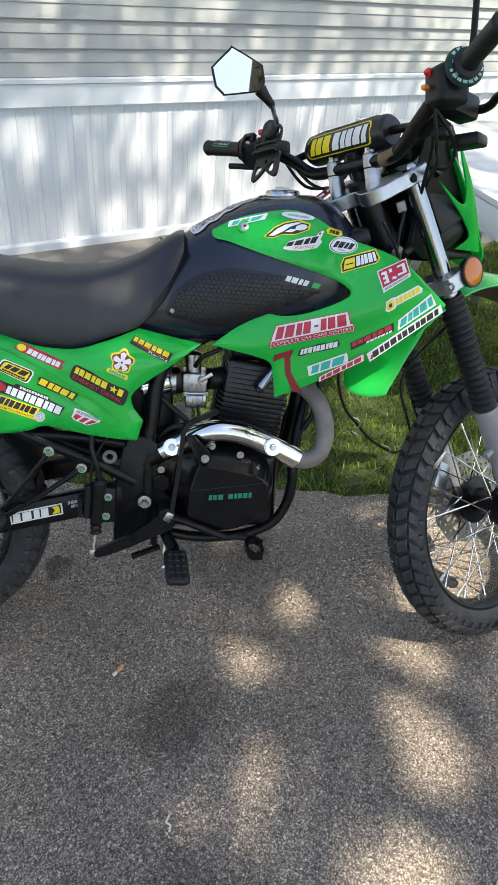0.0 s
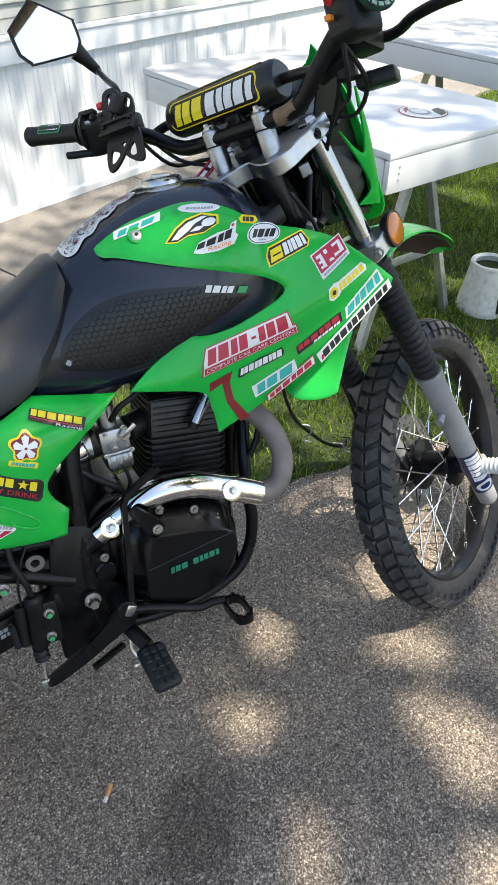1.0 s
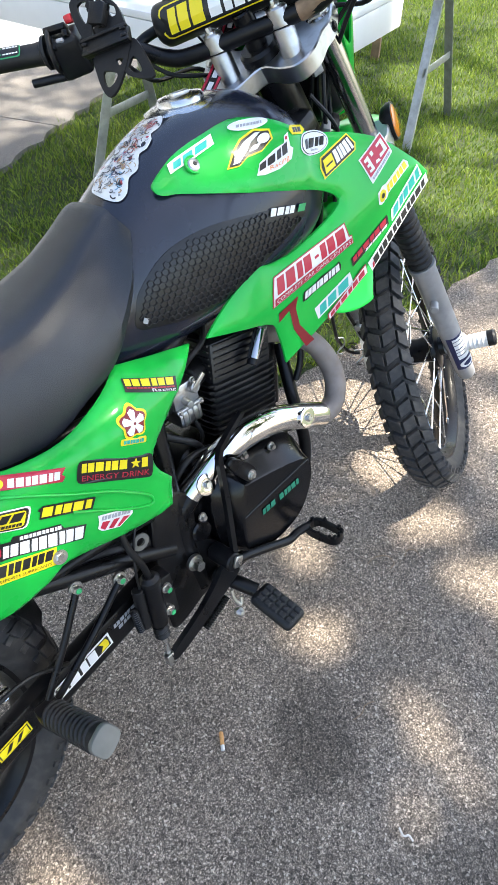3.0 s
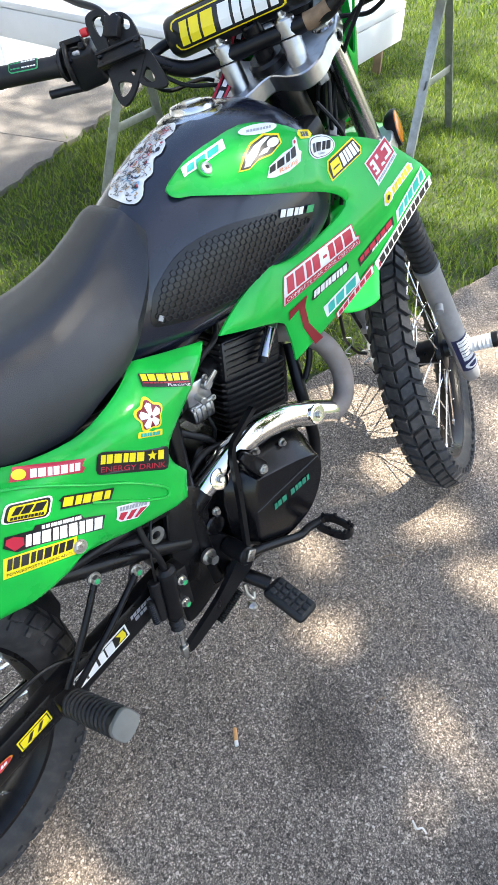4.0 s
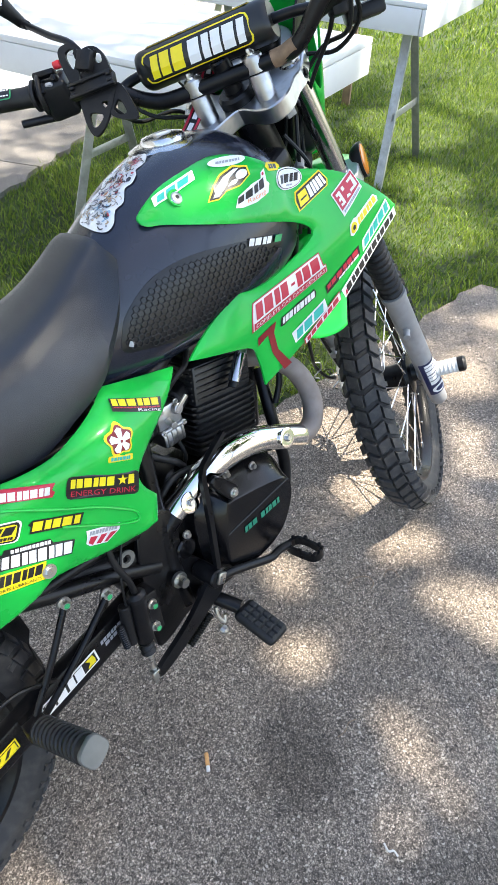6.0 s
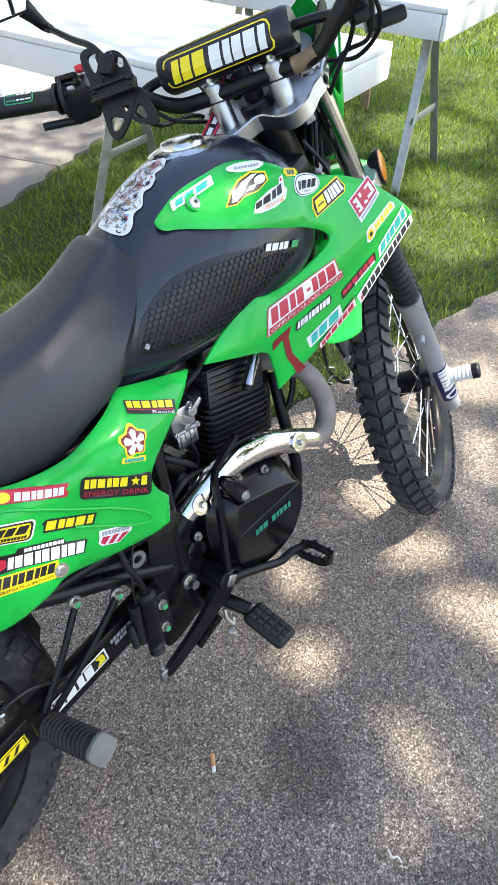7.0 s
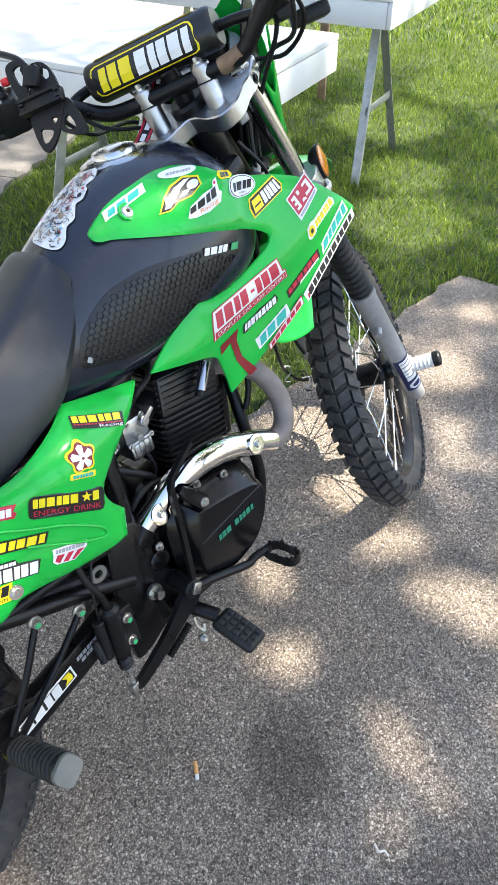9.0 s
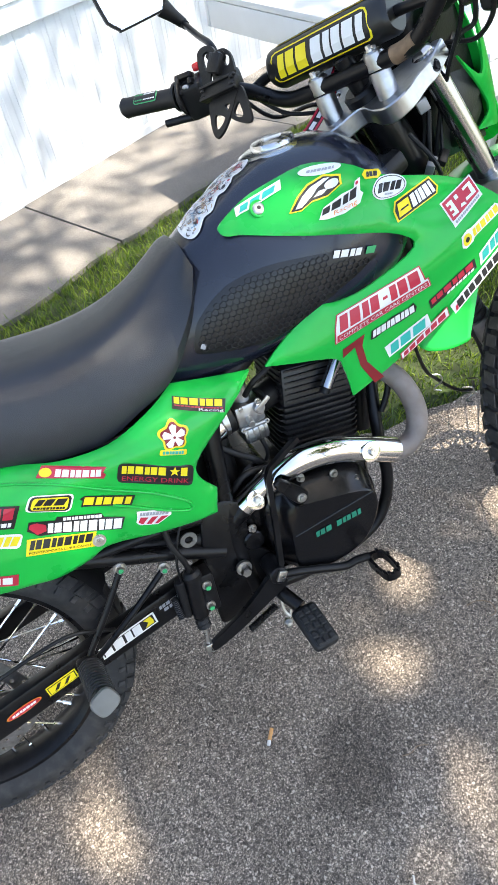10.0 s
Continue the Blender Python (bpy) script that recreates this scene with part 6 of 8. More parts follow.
# lamp unit, mask, instruments
mask = part("headlight", lathe_bm([(0, 0.03), (0.045, 0.028), (0.058, 0.012), (0.060, -0.01), (0.05, -0.05), (0.03, -0.075), (0, -0.08)], Matrix.Translation((1.215, 0, 1.04)) @ Matrix.Rotation(radians(-90), 4, "Z"), 32), PLASTIC, BIKE, "black headlight unit behind a green mask", m=STEER)
MO = rounded([(-0.046, 0.934), (-0.074, 1.0), (-0.104, 1.07), (-0.120, 1.125), (-0.116, 1.165), (-0.107, 1.196), (-0.074, 1.180), (-0.020, 1.178), (0.036, 1.165), (0.056, 1.158), (0.088, 1.135), (0.108, 1.095), (0.104, 1.07), (0.074, 1.0), (0.046, 0.934), (0.0, 0.915)], 3, sharp={5, 9})


def mask_x(y, z):
    return 1.333 - 0.9 * (z - 0.937) - 2.5 * y * y


bm = bmesh.new()
rings = []
for k in (1.0, 0.8, 0.6, 0.4, 0.2, 0.04):
    rings.append([bm.verts.new((mask_x(p[0] * k, 1.06 + (p[1] - 1.06) * k), p[0] * k, 1.06 + (p[1] - 1.06) * k)) for p in MO])
rings2 = [[bm.verts.new((v.co.x - 0.005, v.co.y, v.co.z)) for v in r] for r in rings[::-1]]
allr = rings + rings2
allr.append(allr[0])
ring_faces(bm, allr, True, False)
MASKM = STEER @ Matrix.Translation((-0.020, 0, 0.002))
part("mask_shell", bm, GREEN, mask, "glossy green headlight mask", m=MASKM)
# flanks with a dark cut-out
FLK = rounded([(1.118, 1.128), (1.158, 1.099), (1.202, 1.062), (1.243, 1.018), (1.277, 0.975), (1.296, 0.942), (1.212, 0.947), (1.236, 0.972), (1.205, 1.000), (1.158, 1.031), (1.096, 1.068), (1.172, 1.032), (1.183, 1.042), (1.162, 1.077), (1.135, 1.106)], 3, sharp={0, 5, 6, 10})
for s in (1, -1):
    part("mask_flank", panel_bm(FLK, lambda x, z: -0.046 - 0.46 * (z - 0.945) - 0.008 * math.exp(-((x - 1.215 + 0.9 * (z - 1.0)) / 0.035) ** 2), 0.004, 0.010, 0.003, s), GREEN, mask, m=STEER)
LIN = rounded([(1.055, 1.150), (1.120, 1.165), (1.180, 1.095), (1.305, 0.950), (1.300, 0.940), (1.160, 0.925), (1.085, 0.990)], 3)
for s in (1, -1):
    part("mask_liner", panel_bm(LIN, lambda x, z: -0.030 - 0.45 * (z - 0.945), 0.004, 0.014, 0.003, s), PLASTIC, mask, m=MASKM)
part("instrument_pod", box_bm((0.07, 0.15, 0.045), Matrix.Translation((1.065, 0.0, 1.135)) @ Matrix.Rotation(-0.5, 4, "Y"), 0.015, 3), PLASTIC, mask, m=STEER)
part("inner_cowl", box_bm((0.11, 0.13, 0.18), Matrix.Translation((1.155, 0, 1.03)) @ Matrix.Rotation(-0.5, 4, "Y"), 0.03, 3), PLASTIC, mask, m=STEER)
part("side_cowl", box_bm((0.075, 0.012, 0.10), Matrix.Translation((1.140, -0.070, 1.030)) @ Matrix.Rotation(-0.5, 4, "Y"), 0.005), PLASTIC, mask, m=STEER)
part("mask_stay", box_bm((0.09, 0.07, 0.016), pose(1.22, 0, 0.938), 0.004), PLASTIC, mask, m=STEER)
part("horn", lathe_bm([(0, 0), (0.035, 0), (0.038, 0.008), (0.03, 0.02), (0, 0.022)], Matrix.Translation((1.06, -0.02, 0.86)), 24), BLACK, mask, m=STEER)
# round dial with its clear cover, and a printed strap hanging from the key
dial = Matrix.Translation((1.085, -0.045, 1.118)) @ Vector((-0.62, -0.05, 0.78)).to_track_quat("Y", "Z").to_matrix().to_4x4()
part("dial_case", lathe_bm([(0, -0.035), (0.036, -0.033), (0.043, -0.01), (0.044, 0.006), (0.040, 0.008), (0, 0.004)], dial, 32), PLASTIC, mask, m=STEER)
part("dial_cover", lathe_bm([(0.043, 0.004), (0.045, 0.008), (0.040, 0.014), (0.026, 0.019), (0, 0.021), (0, 0.018), (0.036, 0.010)], dial, 32), CLOUDY, mask, "cloudy clear dial cover", m=STEER)
STRAP = smooth_line([(0.997, 0.010, 1.150), (0.990, 0.030, 1.128), (0.976, 0.048, 1.100), (0.955, 0.066, 1.074), (0.925, 0.085, 1.050), (0.890, 0.098, 1.035)], 6)
bm, strap_mats = bmesh.new(), [S_BLACK, S_RED, WHITE]
for lo, hi, mi, off in ((-0.012, 0.012, 0, 0.0), (-0.0115, -0.0075, 1, 0.0008), (0.0075, 0.0115, 1, 0.0008), (-0.004, 0.004, 2, 0.0008)):
    rows = []
    for k, q in enumerate(STRAP):
        d = (STRAP[min(k + 1, len(STRAP) - 1)] - STRAP[max(k - 1, 0)]).normalized()
        side = d.cross(Vector((-0.5, -0.3, 0.8))).normalized()
        up = side.cross(d)
        rows.append([bm.verts.new(q + side * e + up * (off + h)) for e, h in ((lo, 0), (hi, 0), (hi, 0.0012), (lo, 0.0012))])
    for k, (ra, rb) in enumerate(zip(rows, rows[1:])):
        if mi == 2 and k % 3 == 2:
            continue
        for j in range(4):
            bm.faces.new((ra[j], ra[(j + 1) % 4], rb[(j + 1) % 4], rb[j])).material_index = mi
part("key_strap", bm, strap_mats, fork, "black, red and white printed key strap", smooth=0, m=STEER)
# junction blocks and plugs behind the mask
jr = random.Random(5)
for k in range(14):
    p = Vector((jr.uniform(1.02, 1.11), jr.uniform(-0.10, 0.03), jr.uniform(0.90, 1.10)))
    part("wiring_plug", box_bm((jr.uniform(0.012, 0.030), jr.uniform(0.010, 0.022), jr.uniform(0.014, 0.034)), Matrix.Translation(p) @ Matrix.Rotation(jr.uniform(-1, 1), 4, "Y") @ Matrix.Rotation(jr.uniform(-1, 1), 4, "Z"), 0.002), jr.choice([PLASTIC, BLACK, PLASTIC, FORKGREY]), mask, m=STEER)


# front mudguard
def build_fender():
    xs = [1.06, 1.12, 1.20, 1.30, 1.42, 1.54, 1.62, 1.672]
    zs = [0.79, 0.846, 0.886, 0.904, 0.896, 0.863, 0.832, 0.804]
    ws = [0.070, 0.090, 0.096, 0.094, 0.086, 0.068, 0.045, 0.012]
    A = smooth_line(list(zip(xs, zs, ws)), 4)
    bm = bmesh.new()
    rings = []
    for p in A:
        row = []
        for k in range(-4, 5):
            t = k / 4
            row.append(Vector((p.x, p.z * t, p.y - 0.030 * t * t * (p.z / 0.08))))
        rings.append([bm.verts.new(q) for q in row] + [bm.verts.new(q - Vector((0, 0, 0.004))) for q in row[::-1]])
    ring_faces(bm, rings)
    return part("front_fender", bm, GREEN, BIKE, "glossy green high front mudguard", m=STEER)


fender = build_fender()
part("fender_underside", loft_bm([[Vector((x, y * w, z - 0.010 - 0.03 * y * y * (w / 0.08))) for y in (-0.9, -0.5, 0, 0.5, 0.9)] + [Vector((x, y * w, z - 0.013 - 0.03 * y * y * (w / 0.08))) for y in (0.9, 0.5, 0, -0.5, -0.9)] for x, z, w in ((1.25, 0.894, 0.078), (1.35, 0.901, 0.08), (1.46, 0.886, 0.074), (1.56, 0.856, 0.06), (1.63, 0.827, 0.036))]), node_mat("muddy_underside", (0.05, 0.03, 0.02), 0.8, vary=0.3, scale=30, bump=0.3), fender, "muddy brown underside", m=STEER)
# indicators
for s in (-1, 1):
    part("indicator_stalk", cyl_bm((1.135, s * 0.085, 0.885), (1.160, s * 0.118, 0.890), 0.011, 14), PLASTIC, BIKE, m=STEER)
    im = Matrix.Translation((1.163, s * 0.128, 0.890)) @ (Matrix.Rotation(radians(180), 4, "Z") if s < 0 else Matrix())
    part("indicator", lathe_bm([(0, -0.022), (0.016, -0.021), (0.027, -0.014), (0.0325, -0.004), (0.0325, 0.0035), (0, 0.0035)], im, 32), PLASTIC, BIKE, "black indicator housing", m=STEER)
    part("indicator_lens", lathe_bm([(0, 0.0085), (0.012, 0.0080), (0.022, 0.0066), (0.0275, 0.0050), (0.0290, 0.0030), (0, 0.0028)], im, 32), ORANGE, BIKE, "amber indicator lens", m=STEER)
# brake line, caliper
part("caliper", box_bm((0.05, 0.04, 0.08), Matrix.Translation((1.315, 0.085, 0.40)) @ Matrix.Rotation(0.4, 4, "Y"), 0.01), ALLOY, fork, m=STEER)
bar("brake_line", [(1.30, 0.09, 0.44), (1.24, 0.10, 0.60), (1.18, 0.10, 0.76), (1.12, 0.06, 0.90)], 0.004, PLASTIC, fork, m=STEER)
bar("speedo_cable", [(1.20, -0.06, 0.80), (1.10, 0.0, 0.68), (1.13, 0.02, 0.58), (1.20, 0.05, 0.50), (1.27, 0.07, 0.47)], 0.0032, PLASTIC, fork, m=STEER)
bar("cable_clip", [(1.20, -0.04, 0.50), (1.17, -0.03, 0.46), (1.15, -0.045, 0.47), (1.18, -0.05, 0.50)], 0.0025, STEEL, fork, m=STEER)
# ignition parts under the tank
part("coil_cover", box_bm((0.10, 0.05, 0.035), Matrix.Translation((0.935, -0.075, 0.962)) @ Matrix.Rotation(-0.45, 4, "Y"), 0.01), BLACK, BIKE)
part("wiring_box", box_bm((0.10, 0.12, 0.14), pose(0.955, 0, 0.85), 0.02), PLASTIC, BIKE)
for pts in ([(0.90, -0.06, 0.95), (0.95, -0.085, 0.93), (1.0, -0.08, 0.90), (1.02, -0.06, 0.84)], [(0.92, -0.07, 0.90), (0.97, -0.09, 0.88), (1.0, -0.06, 0.80), (0.98, -0.04, 0.72)], [(0.90, -0.04, 0.72), (0.915, -0.06, 0.66), (0.905, -0.07, 0.60), (0.885, -0.07, 0.56)]):
    bar("wire_loom", pts, 0.006, PLASTIC)
# sidestand
bar("sidestand", [(0.56, 0.13, 0.33), (0.555, 0.19, 0.22), (0.55, 0.265, 0.075)], 0.011, label="black sidestand")


# ---- stickers ----
def sticker(corners, shapes, surf, parent, label, to3d=None, m=None, name="sticker"):
    """A thin printed sticker. corners: top-left, top-right, bottom-right, bottom-left as (x, z) on the panel.
    shapes: (kind, numbers, material, level); u runs along it, v up."""
    TL, TR, BR, BL = [Vector(c) for c in corners]
    mats, bm = [], bmesh.new()
    long_side = ((TR - TL).length + (BR - BL).length) / 2
    high = ((TL - BL).length + (TR - BR).length) / 2

    def at(u, v, lev):
        p = (BL * (1 - u) + BR * u) * (1 - v) + (TL * (1 - u) + TR * u) * v
        if to3d:
            return to3d(p.x, p.y, 0.0009 + 0.0006 * lev)
        return Vector((p.x, surf(p.x, p.y) - 0.0011 - 0.0006 * lev, p.y))

    def idx(mat):
        if mat not in mats:
            mats.append(mat)
        return mats.index(mat)

    def quad_grid(q, mat, lev):
        """q: four (u, v) corners: bottom-left, bottom-right, top-right, top-left."""
        q = [Vector(c) for c in q]
        nu = max(1, int(max((q[1] - q[0]).x, 0.01) * long_side / 0.008))
        nv = max(1, int(abs((q[3] - q[0]).y) * high / 0.008))
        grid = [[bm.verts.new(at(*((q[0].lerp(q[1], i / nu)).lerp(q[3].lerp(q[2], i / nu), j / nv)), lev)) for i in range(nu + 1)] for j in range(nv + 1)]
        for j in range(nv):
            for i in range(nu):
                f = bm.faces.new((grid[j][i], grid[j][i + 1], grid[j + 1][i + 1], grid[j + 1][i]))
                f.material_index = idx(mat)

    def fan(poly, mat, lev):
        vs, _, fs, _, _, _ = delaunay_2d_cdt([Vector(p) for p in poly] + [Vector((0.07 * a, 0.13 * b)) for a in range(1, 15) for b in range(1, 8) if inside((0.07 * a, 0.13 * b), poly)], [], [list(range(len(poly)))], 1, 1e-6)
        bv = [bm.verts.new(at(p.x, p.y, lev)) for p in vs]
        for f in fs:
            bm.faces.new([bv[k] for k in f]).material_index = idx(mat)

    for kind, num, mat, lev in shapes:
        if kind == "rect":
            u0, v0, u1, v1, *sl = num
            s = sl[0] if sl else 0
            quad_grid([(u0, v0), (u1, v0), (u1 + s, v1), (u0 + s, v1)], mat, lev)
        elif kind == "ell":
            cu, cv, ru, rv = num
            fan([(cu + ru * math.cos(a), cv + rv * math.sin(a)) for a in [2 * math.pi * k / 28 for k in range(28)]], mat, lev)
        elif kind == "round":
            u0, v0, u1, v1 = num
            r = 0.22 * (v1 - v0)
            k = r * high / long_side
            fan([(u0 + k, v0), (u1 - k, v0), (u1 - k * 0.3, v0 + r * 0.3), (u1, v0 + r), (u1, v1 - r), (u1 - k * 0.3, v1 - r * 0.3), (u1 - k, v1), (u0 + k, v1), (u0 + k * 0.3, v1 - r * 0.3), (u0, v1 - r), (u0, v0 + r), (u0 + k * 0.3, v0 + r * 0.3)], mat, lev)
        elif kind == "poly":
            fan(num, mat, lev)
        elif kind == "bars":
            u0, v0, u1, v1, n, s = num
            w = [1.0 + 0.22 * ((k * 7 + n) % 3 - 1) for k in range(n)]
            tot = sum(w)
            u = u0
            for k in range(n):
                du = (u1 - u0) * w[k] / tot
                quad_grid([(u, v0), (u + du * 0.80, v0), (u + du * 0.80 + s, v1), (u + s, v1)], mat, lev)
                u += du
        elif kind == "text":
            word, u0, v0, u1, v1 = num
            cu = bpy.data.curves.new("word", "FONT")
            cu.body = word
            cu.resolution_u = 2
            tmp = new("word", cu)
            dg = bpy.context.evaluated_depsgraph_get()
            me = bpy.data.meshes.new_from_object(tmp.evaluated_get(dg))
            bpy.data.objects.remove(tmp)
            co = [v.co.copy() for v in me.vertices]
            x0, x1 = min(c.x for c in co), max(c.x for c in co)
            z0, z1 = min(c.y for c in co), max(c.y for c in co)
            bv = [bm.verts.new(at(u0 + (c.x - x0) / (x1 - x0) * (u1 - u0), v0 + (c.y - z0) / (z1 - z0) * (v1 - v0), lev)) for c in co]
            for p in me.polygons:
                try:
                    bm.faces.new([bv[k] for k in p.vertices]).material_index = idx(mat)
                except ValueError:
                    pass
    if m is not None:
        bm.transform(m)
    me = bpy.data.meshes.new(name)
    bm.to_mesh(me)
    bm.free()
    for q in mats:
        me.materials.append(q)
    ob = new(name, me)
    ob.parent = parent
    return tagged(ob, label)


SH = lambda c, s, l: sticker(c, s, shroud_surf, shroud, l)
SH([(0.703, 0.994), (0.776, 1.013), (0.770, 1.002), (0.700, 0.983)], [("rect", (0, 0, 1, 1), WHITE, 0), ("bars", (0.08, 0.2, 0.9, 0.8, 3, 0.05), S_TEAL, 1)], "white strip sticker with teal print")
SH([(0.785, 1.004), (0.860, 1.006), (0.842, 0.974), (0.762, 0.970)], [
    ("poly", [(0.02, 0.05), (0.25, 0.0), (0.42, 0.18), (0.72, 0.18), (1.0, 0.45), (0.98, 0.80), (0.62, 1.0), (0.30, 0.85), (0.12, 0.55)], S_YEL, 0),
    ("poly", [(0.05, 0.09), (0.24, 0.05), (0.43, 0.24), (0.72, 0.24), (0.95, 0.47), (0.93, 0.76), (0.62, 0.93), (0.32, 0.79), (0.16, 0.53)], S_BLACK, 1),
    ("poly", [(0.12, 0.14), (0.24, 0.13), (0.42, 0.42), (0.50, 0.62), (0.74, 0.84), (0.62, 0.87), (0.36, 0.72), (0.22, 0.50)], WHITE, 2), ("ell", (0.78, 0.60, 0.14, 0.16), WHITE, 2), ("rect", (0.44, 0.34, 0.62, 0.50, 0.1), WHITE, 2)], "black, white and yellow arrow emblem sticker")
SH([(0.805, 1.0195), (0.866, 1.014), (0.859, 1.003), (0.797, 1.008)], [("ell", (0.5, 0.5, 0.5, 0.5), WHITE, 0), ("bars", (0.18, 0.38, 0.82, 0.62, 8, 0.02), S_GREY, 1)], "white oval sticker with fine grey print")
SH([(0.805, 0.968), (0.883, 0.990), (0.868, 0.955), (0.799, 0.950)], [("poly", [(0.0, 0.25), (0.18, 0.05), (0.55, 0.0), (0.92, 0.12), (1.0, 0.42), (0.93, 0.55), (0.95, 1.0), (0.82, 1.0), (0.78, 0.80), (0.5, 0.92), (0.1, 0.85)], WHITE, 0), ("bars", (0.06, 0.42, 0.86, 0.78, 4, 0.03), S_BLACK, 1), ("ell", (0.86, 0.90, 0.035, 0.06), S_RED, 1), ("text", ("Racing", 0.32, 0.08, 0.84, 0.36), S_ORANGE, 1)], "white cut-out sticker with black and orange print")
SH([(0.886, 0.996), (0.918, 0.988), (0.912, 0.978), (0.880, 0.985)], [("poly", [(0, 0.5), (0.14, 0), (0.86, 0), (1, 0.5), (0.86, 1), (0.14, 1)], S_YEL, 0), ("bars", (0.2, 0.25, 0.85, 0.78, 3, 0.0), S_BLACK, 1)], "yellow hexagon sticker")
SH([(0.896, 0.982), (0.948, 0.977), (0.936, 0.948), (0.880, 0.953)], [("ell", (0.5, 0.5, 0.5, 0.5), WHITE, 0), ("ell", (0.5, 0.5, 0.46, 0.45), S_BLACK, 1), ("ell", (0.5, 0.5, 0.435, 0.42), WHITE, 2), ("bars", (0.16, 0.34, 0.84, 0.70, 4, 0.06), S_BLACK, 3), ("bars", (0.4, 0.18, 0.62, 0.25, 5, 0), S_GREY, 3)], "white oval sticker with a black ring")
SH([(0.911, 0.943), (0.976, 0.963), (0.986, 0.941), (0.909, 0.915)], [("poly", [(0.04, 0), (0.9, 0), (1, 0.3), (0.98, 1), (0.08, 1), (0, 0.6)], S_YEL, 0), ("poly", [(0.07, 0.07), (0.88, 0.07), (0.965, 0.33), (0.95, 0.93), (0.1, 0.93), (0.035, 0.58)], S_BLACK, 1), ("rect", (0.09, 0.18, 0.36, 0.82, 0.02), S_YEL, 2), ("rect", (0.13, 0.44, 0.32, 0.52, 0.02), S_BLACK, 3), ("bars", (0.40, 0.2, 0.92, 0.84, 5, 0.02), WHITE, 2)], "yellow-edged black sticker with white print")
SH([(0.977, 0.924), (1.030, 0.950), (1.040, 0.920), (0.992, 0.886)], [("rect", (0, 0, 1, 1), WHITE, 0), ("rect", (0.035, 0.22, 0.965, 0.955), S_RED, 1), ("poly", [(0.1, 0.34), (0.28, 0.30), (0.28, 0.85), (0.10, 0.85), (0.10, 0.74), (0.19, 0.74), (0.19, 0.63), (0.11, 0.63), (0.11, 0.53), (0.19, 0.53), (0.19, 0.42), (0.10, 0.44)], WHITE, 2), ("poly", [(0.38, 0.36), (0.55, 0.30), (0.52, 0.42), (0.42, 0.46)], WHITE, 2), ("rect", (0.36, 0.70, 0.46, 0.86), WHITE, 2), ("poly", [(0.58, 0.36), (0.90, 0.32), (0.90, 0.84), (0.64, 0.84), (0.64, 0.74), (0.80, 0.74), (0.78, 0.44), (0.60, 0.48)], WHITE, 2), ("bars", (0.08, 0.07, 0.92, 0.16, 14, 0), S_GREY, 1)], "red and white block sticker")
SH([(0.995, 0.871), (1.055, 0.909), (1.065, 0.893), (1.000, 0.847)], [("poly", [(0.0, 0.25), (0.08, 0.0), (0.24, 0.02), (0.30, 0.2), (0.95, 0.12), (1.0, 0.45), (0.95, 0.85), (0.30, 0.9), (0.2, 1.0), (0.04, 0.9)], WHITE, 0), ("ell", (0.14, 0.48, 0.10, 0.36), S_YEL, 1), ("ell", (0.14, 0.48, 0.045, 0.16), S_BLACK, 2), ("bars", (0.28, 0.28, 0.95, 0.75, 6, 0.02), S_YEL, 1)], "white-edged yellow script sticker")
SH([(1.026, 0.836), (1.077, 0.892), (1.091, 0.871), (1.028, 0.816)], [("rect", (0, 0, 1, 1), WHITE, 0), ("bars", (0.05, 0.16, 0.97, 0.84, 5, 0.03), S_TEAL, 1)], "white strip sticker with teal print")
SH([(0.975, 0.766), (1.099, 0.872), (1.1055, 0.857), (0.983, 0.750)], [("rect", (0, 0, 1, 1), WHITE, 0), ("rect", (0.02, 0.15, 0.05, 0.55, 0.02), S_RED, 1), ("bars", (0.06, 0.15, 0.96, 0.80, 11, 0.01), S_BLACK, 1)], "long white strip sticker with black print")
SH([(0.942, 0.785), (1.018, 0.831), (1.022, 0.813), (0.945, 0.769)], [("rect", (0, 0.1, 1, 1), S_BLACK, 0), ("bars", (0.04, 0.42, 0.98, 0.92, 6, 0.0), S_RED, 1), ("bars", (0.35, 0.12, 0.95, 0.32, 7, 0.02), WHITE, 1)], "black sticker with red block print")
SH([(0.793, 0.808), (0.936, 0.849), (0.948, 0.810), (0.786, 0.763)], [("poly", [(0, 0), (1, 0), (1, 0.38), (0.97, 0.40), (0.965, 1), (0.03, 1), (0.0, 0.5)], S_RED, 0), ("poly", [(0.012, 0.03), (0.988, 0.03), (0.988, 0.36), (0.955, 0.38), (0.95, 0.97), (0.04, 0.97), (0.012, 0.5)], WHITE, 1), ("rect", (0.02, 0.05, 0.98, 0.29), S_RED, 2), ("bars", (0.05, 0.36, 0.50, 0.90, 4, 0.01), S_RED, 2), ("rect", (0.525, 0.58, 0.575, 0.68), S_RED, 2), ("bars", (0.60, 0.36, 0.94, 0.90, 3, 0.01), S_RED, 2), ("text", ("COMPLETE CAR CARE CENTERS", 0.04, 0.10, 0.96, 0.24), WHITE, 3)], "white and red garage sticker with small lettering")
SH([(0.843, 0.767), (0.920, 0.791), (0.925, 0.774), (0.844, 0.749)], [("poly", [(0, 0.1), (0.1, 0.0), (0.3, 0.15), (0.6, 0.05), (0.95, 0.1), (1, 0.5), (0.97, 1), (0.85, 0.85), (0.5, 1.0), (0.3, 0.85), (0.05, 0.9)], S_BLACK, 0), ("bars", (0.05, 0.2, 0.95, 0.82, 9, 0.03), WHITE, 1)], "black and white script sticker")
